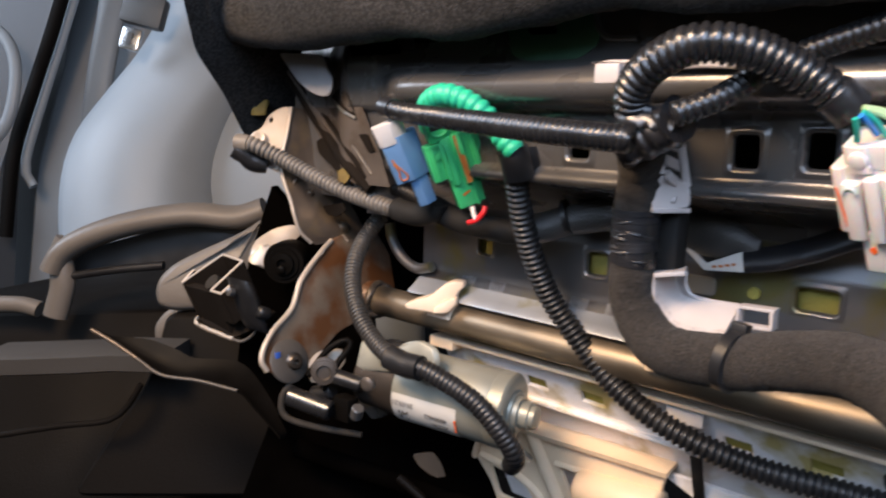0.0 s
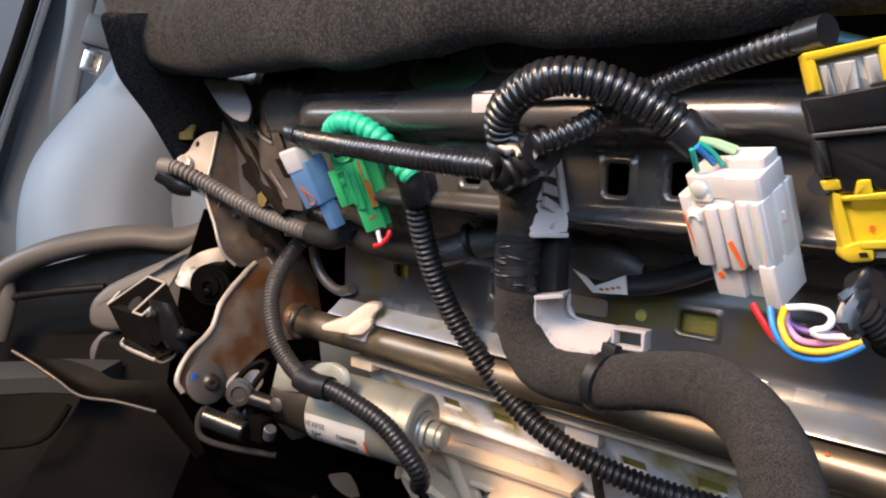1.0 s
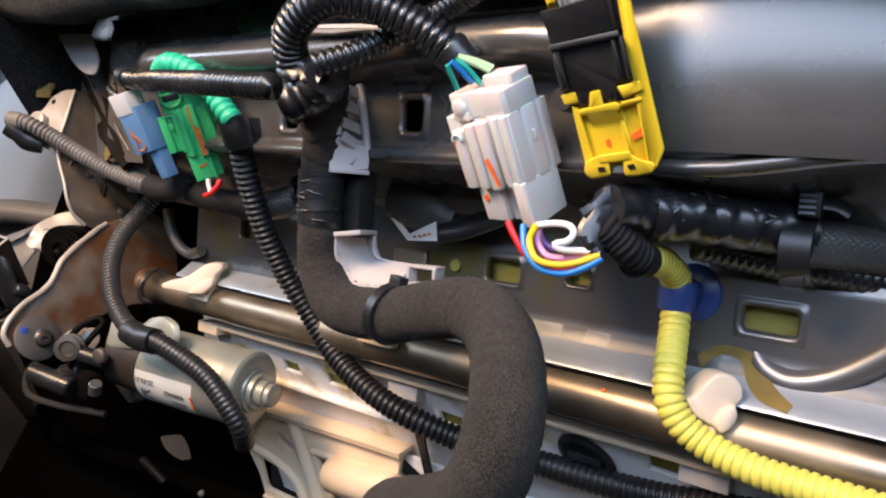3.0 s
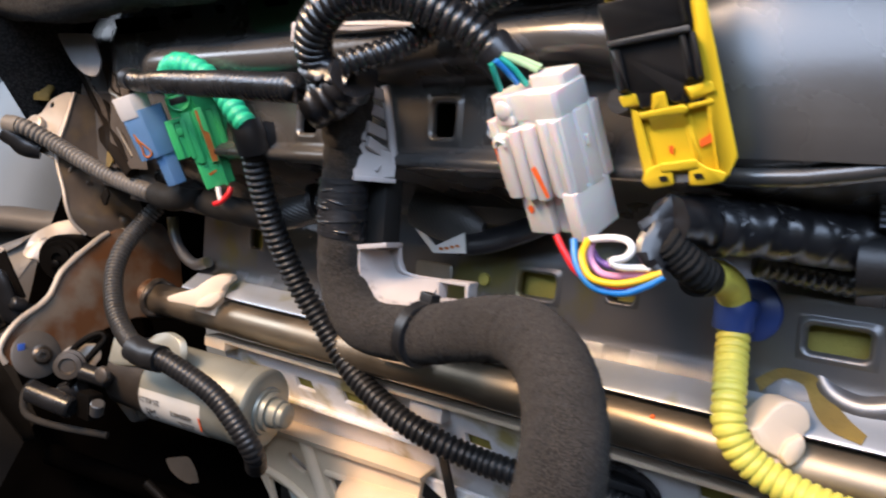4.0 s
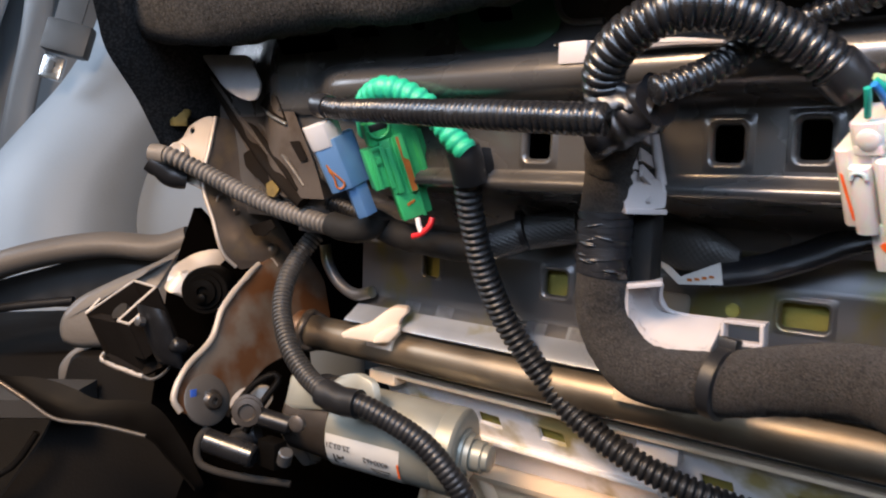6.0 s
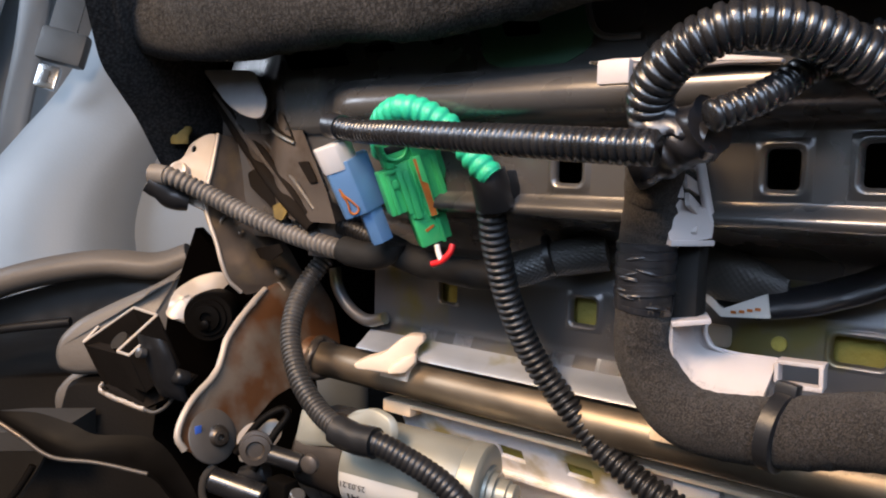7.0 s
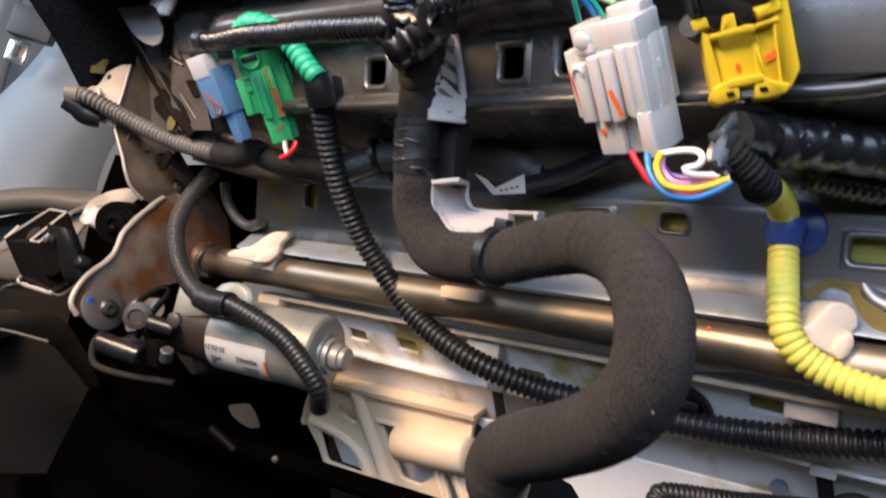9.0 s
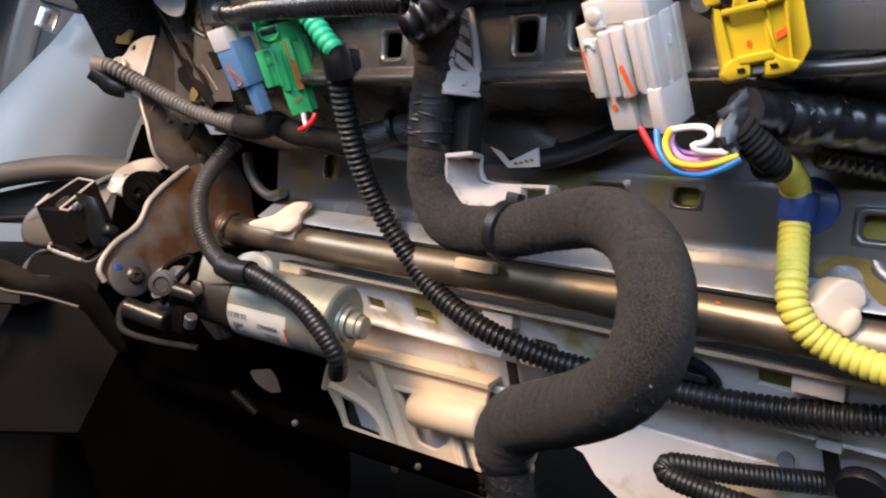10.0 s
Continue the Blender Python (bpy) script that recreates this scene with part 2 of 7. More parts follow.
RIB = (0.0, 0.35, 0.95, 1.0, 1.0, 1.0, 0.95, 0.35)


def sweep(bm, pts, r, seg=14, step=0.003, rib=None, caps=True, flat=1.0, rough=0.0, wind=None):
    """A round sleeve along pts. rib: (pitch, depth) of a corrugated one; flat: squash; rough: unevenness; wind: (pitch, step) of a spiral winding."""
    if rib:
        step = rib[0] / 8
    line, _ = smooth_line(pts, step)
    up, rings = None, []
    for i, q in enumerate(line):
        tan = Vector((line[min(i + 1, len(line) - 1)] - line[max(i - 1, 0)])[:3]).normalized()
        if up is None:
            up = tan.orthogonal().normalized()
        up = (up - tan * up.dot(tan)).normalized()
        side = tan.cross(up)
        rad = (q[3] if len(q) > 3 else r)
        if rib:
            rad -= rib[1] * (1 - (RIB if len(rib) > 2 else ROUND_RIB)[i % 8])
        ring = []
        for k in range(seg):
            a = 2 * math.pi * k / seg
            rr = rad
            if wind:
                rr += wind[1] * ((i * step / wind[0] + k / seg) % 1.0)
            if rough:
                rr += rough * noise.noise(Vector((i * 0.31 + 9 * math.cos(a) * 0.15, 3 * math.sin(a) * 0.4, rad * 900)))
            ring.append(bm.verts.new(Vector(q[:3]) + up * (math.cos(a) * rr) + side * (math.sin(a) * rr * flat)))
        rings.append(ring)
    for a, b in zip(rings, rings[1:]):
        for k in range(seg):
            bm.faces.new((a[k], a[(k + 1) % seg], b[(k + 1) % seg], b[k]))
    if caps:
        bm.faces.new(rings[0][::-1])
        bm.faces.new(rings[-1])
    return bm


def braid(bm, pts, deep=1.0, cross=22, pitch=0.0030, lift=0.00022):
    """A braided sleeve along pts (place and half width); deep: its depth over its width, towards the door."""
    line, _ = smooth_line(pts, 0.0006)
    seg, rings = cross * 4, []
    for i, q in enumerate(line):
        tan = Vector((line[min(i + 1, len(line) - 1)] - line[max(i - 1, 0)])[:3]).normalized()
        side = (Vector((0, 0, 1)) - tan * tan.z).normalized()
        out = tan.cross(side)
        ring = []
        for k in range(seg):
            a, s = 2 * math.pi * k / seg, 2 * math.pi * i * 0.0006 / pitch
            rr = q[3] + lift * (math.cos(cross * a + s) + math.cos(cross * a - s))
            ring.append(Vector(q[:3]) + side * (math.cos(a) * rr) + out * (math.sin(a) * rr * deep))
        rings.append(ring)
    return loft(bm, rings, True, True)


def B():
    return bmesh.new()


def box(bm, c, size, turn=None, bev=0.0006):
    """A block with softened edges. turn: 3 x 3 or Euler matrix of its own axes."""
    m = Matrix.Translation(c) @ (turn.to_4x4() if turn else Matrix()) @ Matrix.Diagonal((*size, 1))
    vs = bmesh.ops.create_cube(bm, size=1.0, matrix=m)["verts"]
    if bev:
        es = list({e for v in vs for e in v.link_edges})
        bmesh.ops.bevel(bm, geom=es, offset=min(bev, 0.3 * min(abs(s) for s in size)), segments=2, affect="EDGES", profile=0.6)
    return bm


def rod(bm, a, b, r, r2=None, seg=20, bev=0.0):
    """A straight round bar from a to b, with its ends chamfered by bev."""
    a, b = Vector(a), Vector(b)
    d = (b - a).normalized()
    up = d.orthogonal().normalized()
    side = d.cross(up)
    r2 = r if r2 is None else r2
    stations = [(a, r - bev), (a + d * bev, r), (b - d * bev, r2), (b, r2 - bev)] if bev else [(a, r), (b, r2)]
    rings = [[bm.verts.new(p + (up * math.cos(2 * math.pi * k / seg) + side * math.sin(2 * math.pi * k / seg)) * rr) for k in range(seg)] for p, rr in stations]
    for x, y in zip(rings, rings[1:]):
        for k in range(seg):
            bm.faces.new((x[k], x[(k + 1) % seg], y[(k + 1) % seg], y[k]))
    bm.faces.new(rings[0][::-1])
    bm.faces.new(rings[-1])
    return bm


def lathe(bm, a, axis, prof, seg=28):
    """Turned about axis from a: prof is (distance along, radius)."""
    a, d = Vector(a), Vector(axis).normalized()
    up = d.orthogonal().normalized()
    side = d.cross(up)
    rings = [[bm.verts.new(a + d * z + (up * math.cos(2 * math.pi * k / seg) + side * math.sin(2 * math.pi * k / seg)) * r) for k in range(seg)] for z, r in prof]
    for x, y in zip(rings, rings[1:]):
        for k in range(seg):
            bm.faces.new((x[k], x[(k + 1) % seg], y[(k + 1) % seg], y[k]))
    bm.faces.new(rings[0][::-1])
    bm.faces.new(rings[-1])
    return bm


def plate(bm, outline, thick, holes=(), bev=0.0004):
    """A flat plate: outline and holes are loops of places, thick the vector of its depth."""
    edges, thick = [], Vector(thick)
    for loop in (outline, *holes):
        vs = [bm.verts.new(p) for p in loop]
        edges += [bm.edges.new((vs[i], vs[(i + 1) % len(vs)])) for i in range(len(vs))]
    fs = [g for g in bmesh.ops.triangle_fill(bm, use_beauty=True, use_dissolve=False, edges=edges)["geom"] if isinstance(g, bmesh.types.BMFace)]
    if len(outline) and not holes:
        fs = [g for g in bmesh.ops.dissolve_faces(bm, faces=fs, use_verts=False)["region"]]
    new_geo = bmesh.ops.extrude_face_region(bm, geom=fs)["geom"]
    bmesh.ops.translate(bm, verts=[g for g in new_geo if isinstance(g, bmesh.types.BMVert)], vec=thick)
    if bev:
        n = thick.normalized()
        for f in bm.faces:
            f.normal_update()
        rim = [e for e in bm.edges if len(e.link_faces) == 2 and abs(abs(e.link_faces[0].normal.dot(n)) - abs(e.link_faces[1].normal.dot(n))) > 0.8]
        bmesh.ops.bevel(bm, geom=rim, offset=bev, segments=1, affect="EDGES")
    return bm


def rounded(pts, r, n=4):
    """The loop with its corners rounded by r."""
    out = []
    k = len(pts)
    for i in range(k):
        p, a, b = Vector(pts[i]), Vector(pts[i - 1]), Vector(pts[(i + 1) % k])
        da, db = (a - p), (b - p)
        ra = min(r, 0.45 * da.length, 0.45 * db.length)
        p0, p1 = p + da.normalized() * ra, p + db.normalized() * ra
        for j in range(n + 1):
            t = j / n
            out.append(p0 * (1 - t) ** 2 + p * 2 * t * (1 - t) + p1 * t * t)
    return out


def rrect(cu, cw, hu, hw, r, v, n=5):
    """A rounded rectangle facing the door, at depth v."""
    out = []
    for su, sw, a0 in ((1, 1, 0), (-1, 1, 90), (-1, -1, 180), (1, -1, 270)):
        for j in range(n + 1):
            a = radians(a0 + 90 * j / n)
            out.append(Vector((cu + su * (hu - r) + r * math.cos(a), v, cw + sw * (hw - r) + r * math.sin(a))))
    return out


def loft(bm, loops, close_last=False, close_first=False):
    rings = [[bm.verts.new(p) for p in loop] for loop in loops]
    n = len(rings[0])
    for a, b in zip(rings, rings[1:]):
        for k in range(n):
            bm.faces.new((a[k], a[(k + 1) % n], b[(k + 1) % n], b[k]))
    if close_first:
        bm.faces.new(rings[0][::-1])
    if close_last:
        bm.faces.new(rings[-1])
    return bm


def axes(x, z):
    """A turn whose own x and z run along the given ways."""
    z = Vector(z).normalized()
    x = Vector(x)
    x = (x - z * x.dot(z)).normalized()
    y = z.cross(x)
    return Matrix((x, y, z)).transposed()


def lettering(name, words, size, place, x, z, material, parent, depth=0.0001):
    """Raised printing: words run along x, their tops towards z x ... of the surface's own axes."""
    cu = bpy.data.curves.new(name, "FONT")
    cu.body, cu.size, cu.extrude = words, size, depth
    tmp = new(name, cu)
    bpy.context.view_layer.update()
    me = bpy.data.meshes.new_from_object(tmp.evaluated_get(bpy.context.evaluated_depsgraph_get()))
    bpy.data.objects.remove(tmp)
    me.materials.clear()
    me.materials.append(material)
    ob = new(name, me)
    ob.parent = parent
    ob.matrix_local = Matrix.Translation(place) @ axes(x, z).to_4x4()
    return ob


def smoothstep(a, b, x):
    t = min(1.0, max(0.0, (x - a) / (b - a)))
    return t * t * (3 - 2 * t)


# ---------------------------------------------------------------- the car round it
def structure(name, bm, material, label):
    return tagged(part(name, bm, material, None), label, "vehicle interior", kind="structure")


structure("floor", box(B(), (0.0, 0.7, 0.12), (4.4, 4.4, 0.06)), M_CARPET, "dark carpeted car floor under the seat")
structure("ceiling", box(B(), (-0.3, 1.0, 1.75), (3.2, 3.0, 0.05)), M_PILLAR, "pale grey car headliner over the cabin")
structure("wall_far", box(B(), (-0.2, 2.30, 0.95), (3.6, 0.06, 1.7)), M_PILLAR, "grey trim of the cabin's far side")
structure("wall_right", box(B(), (1.55, 1.1, 0.75), (0.06, 2.4, 1.25)), M_TRIM, "dark trim beyond the seat")


def cushion_form(edge, width, depth, inner):
    """An upholstered roll: edge is its outer line, width how far it runs along u, depth its thickness."""
    bm, loops = B(), []
    for q in smooth_line(edge, 0.03)[0]:
        c = Vector(q)
        loops.append([c + Vector((width * a, depth * d, 0)) for a, d in ((0.0, 0.0), (0.04, -0.35), (0.14, -0.62), (0.30, -0.78), (0.50, -0.80), (0.70, -0.70), (0.86, -0.5), (0.97, inner), (1.0, 0.3), (0.5, 0.45), (0.05, 0.3))])
    return loft(bm, loops, True, True)


def leather_seat():
    ob = thing("car_seat", "pale blue-grey leather car seat beyond the console", "car seat", m=Matrix())
    part("bolster", cushion_form([Vector(SEAT @ Vector(p)) for p in [(-1.4602, 0.5892, 0.7088), (-1.3864, 0.5309, 0.515), (-1.3293, 0.4655, 0.357), (-1.316, 0.3982, 0.2452), (-1.3265, 0.3281, 0.1555), (-1.3312, 0.2639, 0.0694), (-1.3183, 0.2264, -0.0297), (-1.2781, 0.2069, -0.1578), (-1.2309, 0.2135, -0.3196), (-1.1758, 0.2248, -0.4919)]], 0.30, 0.13, 0.0), M_SEAT, ob, "", 80)
    part("back_panel", cushion_form([Vector(SEAT @ Vector(p)) for p in [(-1.4307, 0.6738, 0.7252), (-1.3842, 0.6183, 0.5318), (-1.3583, 0.5516, 0.3712), (-1.3295, 0.4944, 0.2423), (-1.3265, 0.4426, 0.1192), (-1.3205, 0.3943, -0.0007), (-1.3256, 0.3632, -0.1203), (-1.2801, 0.3255, -0.3522), (-1.2558, 0.3059, -0.54)]], 0.62, 0.16, -0.3), M_SEAT, ob, "", 80)
    return ob


leather_seat()


def seat_buckle():
    ob = thing("seat_belt_buckle", "dark grey seat belt buckle with a bright metal tongue", "seat belt", m=SEAT)
    q = [Vector(p) for p in [(-1.1785, 0.305, 0.2513), (-1.1751, 0.3197, 0.3036), (-1.1863, 0.3563, 0.3914), (-1.2213, 0.4149, 0.5521)]]
    right = Vector([(-1.1567, 0.3249, 0.252)][0]) - q[0]
    x, z = right, q[1] - q[0]
    part("metal_tongue", box(B(), q[0], (0.036, 0.014, 0.042), axes(x, z), 0.005), M_CHROME, ob, "bright chromed tongue")
    part("tongue_slot", box(B(), q[0] + axes(x, z).col[1] * -0.0075, (0.010, 0.004, 0.022), axes(x, z), 0.002), M_BUCKLE, ob)
    part("buckle_body", box(B(), q[1] + right.normalized() * 0.012, (0.080, 0.03, 0.060), axes(x, z), 0.010), M_BUCKLE, ob)
    part("belt", box(B(), (q[2] + q[3]) * 0.5, (0.05, 0.004, 0.30), axes(x, q[3] - q[1]), 0.001), M_BUCKLE, ob, "dark woven belt")
    return ob


seat_buckle()


def pillar():
    ob = thing("door_frame_trim", "pale grey plastic trim of the far door frame", "trim", m=SEAT)
    part("trim_panel", plate(B(), rounded([Vector(p) for p in [(-1.6552, 0.4386, 0.6351), (-1.4379, 0.7074, 0.6597), (-1.412, 0.5434, 0.1215), (-1.3726, 0.4096, -0.3357), (-1.5812, 0.2206, -0.343), (-1.6048, 0.2721, -0.0141), (-1.6116, 0.3499, 0.2416)]], 0.03), (-0.03, 0.05, 0), bev=0.01), M_PILLAR, ob)
    part("inner_strip", sweep(B(), [(-1.4983, 0.4514, 0.6101), (-1.4802, 0.413, 0.3631), (-1.4795, 0.3808, 0.2145), (-1.4758, 0.354, 0.0785)], 0.03, 12, 0.03, flat=0.4), M_PILLAR, ob, "", 70)
    part("bright_edge", sweep(B(), [(-1.4583, 0.4014, 0.5912), (-1.4823, 0.3215, 0.3278), (-1.5023, 0.2612, 0.1361), (-1.5121, 0.2233, 0.0045), (-1.4925, 0.2304, -0.0426)], 0.010, 10, 0.03), M_SEAT, ob, "pale satin edge", 70)
    part("seal", sweep(B(), [(-1.4486, 0.3671, 0.5814), (-1.4707, 0.2875, 0.3112), (-1.4889, 0.2347, 0.1466), (-1.5, 0.1987, 0.0291), (-1.4905, 0.1685, -0.1462)], 0.014, 10, 0.03), M_TRIM, ob, "black rubber door seal", 70)
    part("door_card", plate(B(), [Vector(p) for p in [(-2.1027, -0.1537, 0.5754), (-1.5154, 0.3784, 0.596), (-1.5381, 0.2883, 0.281), (-1.5729, 0.1926, -0.0103), (-1.5069, 0.1198, -0.4847), (-1.9352, -0.2683, -0.4997)]], (-0.03, 0.05, 0)), M_DOORCARD, ob)
    part("door_pull", sweep(B(), [(-1.494, 0.1659, 0.2875), (-1.4597, 0.1884, 0.2496), (-1.4408, 0.1918, 0.1887), (-1.4401, 0.1726, 0.0992), (-1.4622, 0.1403, 0.0425)], 0.012, 12, 0.02, flat=0.6), M_PILLAR, ob, "pale door pull", 70)
    return ob


pillar()


def console():
    ob = thing("centre_console", "dark plastic centre console with a padded taupe lid", "console", m=SEAT)
    pad = [(-0.3944, -0.0641, -0.0446), (-0.3934, -0.0605, -0.0322), (-0.3858, -0.0509, -0.0197), (-0.369, -0.0329, -0.0068), (-0.3452, -0.008, 0.0088), (-0.3458, 0.022, 0.0242), (-0.3188, 0.0022, -0.0518), (-0.3439, -0.0216, -0.0576), (-0.3806, -0.0551, -0.0603), (-0.3903, -0.0631, -0.0567)]
    part("padded_lid", plate(B(), rounded([Vector(p) for p in pad], 0.012), (-0.10, 0.16, 0.0), bev=0.006), M_PAD, ob, "taupe leatherette with a sewn seam", 60)
    side = [(-0.3887, -0.0562, -0.0632), (-0.3223, 0.0045, -0.0579), (-0.2705, -0.0164, -0.2091), (-0.4061, -0.1393, -0.2138), (-0.3946, -0.1032, -0.159), (-0.3797, -0.0811, -0.1197), (-0.3849, -0.0642, -0.0836)]
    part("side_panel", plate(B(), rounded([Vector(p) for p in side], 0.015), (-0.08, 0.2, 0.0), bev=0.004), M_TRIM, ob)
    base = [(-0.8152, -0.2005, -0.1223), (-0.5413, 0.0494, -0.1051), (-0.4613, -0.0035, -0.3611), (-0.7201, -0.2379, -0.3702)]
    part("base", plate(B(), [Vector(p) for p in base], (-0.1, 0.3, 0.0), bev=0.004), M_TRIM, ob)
    handle = [(-0.6062, -0.0662, -0.0559), (-0.6, -0.0559, -0.0348), (-0.5778, -0.0318, -0.0161), (-0.5439, 0.002, -0.0012), (-0.5046, 0.0391, 0.0074), (-0.4686, 0.0711, 0.0056), (-0.4474, 0.0923, 0.0153)]
    part("grab_handle", sweep(B(), handle, 0.013, 16, 0.01, flat=1.6), M_PAD, ob, "curved grab handle", 60)
    well = [(-0.6283, -0.0423, -0.0431), (-0.5489, 0.0365, -0.0094), (-0.4803, 0.1, -0.0008), (-0.4731, 0.0942, -0.0563), (-0.5983, -0.0189, -0.0594), (-0.6342, -0.0534, -0.0693)]
    part("handle_well", plate(B(), rounded([Vector(p) for p in well], 0.01), (-0.02, 0.05, 0)), M_BLACKPLASTIC, ob)
    part("lower_pad", plate(B(), rounded([Vector(p) for p in [(-0.4249, -0.0503, -0.0832), (-0.4166, -0.0428, -0.0694), (-0.4078, -0.0356, -0.0632), (-0.3969, -0.0276, -0.0648), (-0.3937, -0.0264, -0.0762), (-0.4013, -0.0333, -0.089), (-0.4106, -0.0413, -0.0999), (-0.4218, -0.0501, -0.1042)]], 0.008), (-0.03, 0.06, 0.0), bev=0.004), M_PAD, ob, "taupe padding", 60)
    ledge = [(-0.4605, -0.1836, -0.0990), (-0.4230, -0.1529, -0.0955), (-0.3970, -0.1316, -0.0930), (-0.3700, -0.1100, -0.0895), (-0.3386, -0.0786, -0.0902)]
    bm = loft(B(), [[Vector(p) + Vector(o) for o in ((0, 0, 0.0085), (0.004, -0.006, 0.006), (0.004, -0.006, -0.007), (0, 0, -0.010), (-0.02, 0.03, -0.010), (-0.02, 0.03, 0.0095))] for p in ledge], True, True)
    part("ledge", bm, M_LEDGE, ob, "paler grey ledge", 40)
    part("handle_leg", sweep(B(), [(-0.5963, -0.0538, -0.0223), (-0.6009, -0.0599, -0.0405), (-0.5972, -0.0605, -0.0675), (-0.6003, -0.0665, -0.0949), (-0.6017, -0.0688, -0.1041)], 0.013, 14, 0.008, flat=0.8), M_PAD, ob, "upright leg of the grab handle", 60)
    part("hinge_strip", sweep(B(), [(-0.5947, -0.0577, -0.0613), (-0.5559, -0.0252, -0.0523), (-0.5134, 0.0099, -0.0455)], 0.0045, 10, 0.01), M_BLACKPLASTIC, ob, "", 60)
    part("low_armrest", sweep(B(), [(-0.72, -0.150, -0.0975), (-0.6624, -0.1025, -0.0961), (-0.6427, -0.0865, -0.0961), (-0.6276, -0.0750, -0.1006)], 0.009, 12, 0.01), M_PAD, ob, "", 60)
    seam = [(-0.4547, -0.1981, -0.159), (-0.4009, -0.1468, -0.1456), (-0.3704, -0.1181, -0.1399), (-0.3598, -0.1059, -0.1279), (-0.3535, -0.0961, -0.1092)]
    part("panel_seam", sweep(B(), seam, 0.0025, 10, 0.01), M_TRIM, ob, "", 60)
    return ob


console()

# ---------------------------------------------------------------- seat pan
FLAT = -0.041
UP_HOLES = [(0.1032, 0.1000, 0.0055, 0.007, 0.0045), (0.0192, 0.0995, 0.0058, 0.0062, 0.0045), (0.1335, 0.1015, 0.0052, 0.0072, 0.0045)]
LOW_HOLES = [(0.1235, 0.0285, 0.0095, 0.0055, 0.0035), (0.166, 0.0312, 0.006, 0.004, 0.0025), (0.0015, 0.0295, 0.0065, 0.0065, 0.004), (-0.083, 0.0315, 0.006, 0.0075, 0.002), (0.2525, 0.025, 0.0105, 0.005, 0.004)]


def pan_profile(u):
    """Depth and height down the pan at u: top flange, rolled bead, flat with holes, lip, recess, lower web."""
    bead = smoothstep(-0.122, -0.092, u)
    dome = smoothstep(0.165, 0.225, u)
    a = [(v - b * dome, w) for v, w, b in ((-0.020, 0.215, 0.0), (-0.040, 0.170, 0.0), (-0.046, 0.150, 0.0020), (-0.047, 0.1425, 0.0032))]
    k = [(-0.052, 0.1395), (-0.058, 0.1365), (-0.062, 0.1325), (-0.0635, 0.128), (-0.062, 0.1235), (-0.058, 0.1205), (-0.052, 0.1185)]
    d = [(-0.0509, 0.1405), (-0.0516, 0.137), (-0.0524, 0.132), (-0.0532, 0.126), (-0.0538, 0.120), (-0.0541, 0.1145), (-0.0541, 0.1085)]
    out = list(a)
    for (v1, w1), (v2, w2) in zip(k, d):
        v1 = -0.046 + (v1 + 0.046) * bead
        out.append((v1 + (v2 - v1) * dome, w1 + (w2 - w1) * dome))
    flat = [0.1165, 0.1125, 0.110, 0.104, 0.098, 0.0935, 0.088]
    for i, w in enumerate(flat):
        v2 = (-0.0539, -0.0537, -0.0535, -0.0532, -0.0528, -0.0522, -0.0515)[i]
        out.append((FLAT + (v2 - FLAT) * dome, w + (0.103 - 0.0155 * i / 6 - w) * dome))
    lip = 0.35 + 0.65 * smoothstep(-0.15, -0.09, u)
    k = smoothstep(-0.135, -0.10, u)
    for v, w in ((-0.0025 * lip, 0.0852), (-0.0055 * lip, 0.0832), (-0.0055 * lip, 0.0805), (-0.0005, 0.0785), (0.011, 0.0765), (0.035, 0.071), (0.051, 0.063), (0.0575, 0.055), (0.059, 0.050)):
        out.append((FLAT + v * k - 0.004 * dome * smoothstep(0.060, 0.084, w), w + 0.009 * smoothstep(0.235, 0.300, u) * smoothstep(0.065, 0.080, w)))
    far = 2.4 * min(max(0.0, u - 0.215), 0.07) ** 2 + 0.336 * max(0.0, u - 0.285)
    out = [(v + 0.0224 * smoothstep(0.1525, 0.20, -u) + far * smoothstep(0.060, 0.082, w), w) for v, w in out]
    out += [(0.014, w) for w in (0.040, 0.036, 0.032, 0.028, 0.023, 0.020, 0.012, 0.007)]
    out += [(0.0105, 0.001), (0.004, -0.004), (-0.001, -0.0070), (-0.002, -0.0085)]
    return out


def pan_sheet(bm, ulist, first, last, holes, shift=0.0):
    """The sheet over ulist and the profile's stations first to last, with rectangular openings for the pressed frames."""
    us = sorted(set(ulist) | {round(c + s * h, 5) for c, _, h, _, _ in holes for s in (-1, 1)})
    extra = sorted({round(c + s * h, 5) for _, c, _, h, _ in holes for s in (-1, 1)}, reverse=True)
    ref = pan_profile(0.0)[first:last]
    stations = []
    for j, ((_, w0), (_, w1)) in enumerate(zip(ref, ref[1:])):
        stations += [(j, 0.0)] + [(j, (w0 - w) / (w0 - w1)) for w in extra if w0 > w > w1]
    stations.append((len(ref) - 2, 1.0))
    n, grid, rows = len(stations), [], []
    for u in us:
        prof = pan_profile(u)[first:last]
        col = [tuple(p + (q - p) * t for p, q in zip(prof[j], prof[j + 1])) for j, t in stations]
        grid.append((u, col))
        rows.append([bm.verts.new((u, v + shift, w)) for v, w in col])
    for (u0, c0), (u1, c1), r0, r1 in zip(grid, grid[1:], rows, rows[1:]):
        for j in range(n - 1):
            mu, mw = (u0 + u1) / 2, (r0[j].co.z + r0[j + 1].co.z) / 2
            if any(abs(mu - cu) < hu and abs(mw - cw) < hw for cu, cw, hu, hw, _ in holes):
                continue
            bm.faces.new((r0[j], r1[j], r1[j + 1], r0[j + 1]))
    return bm


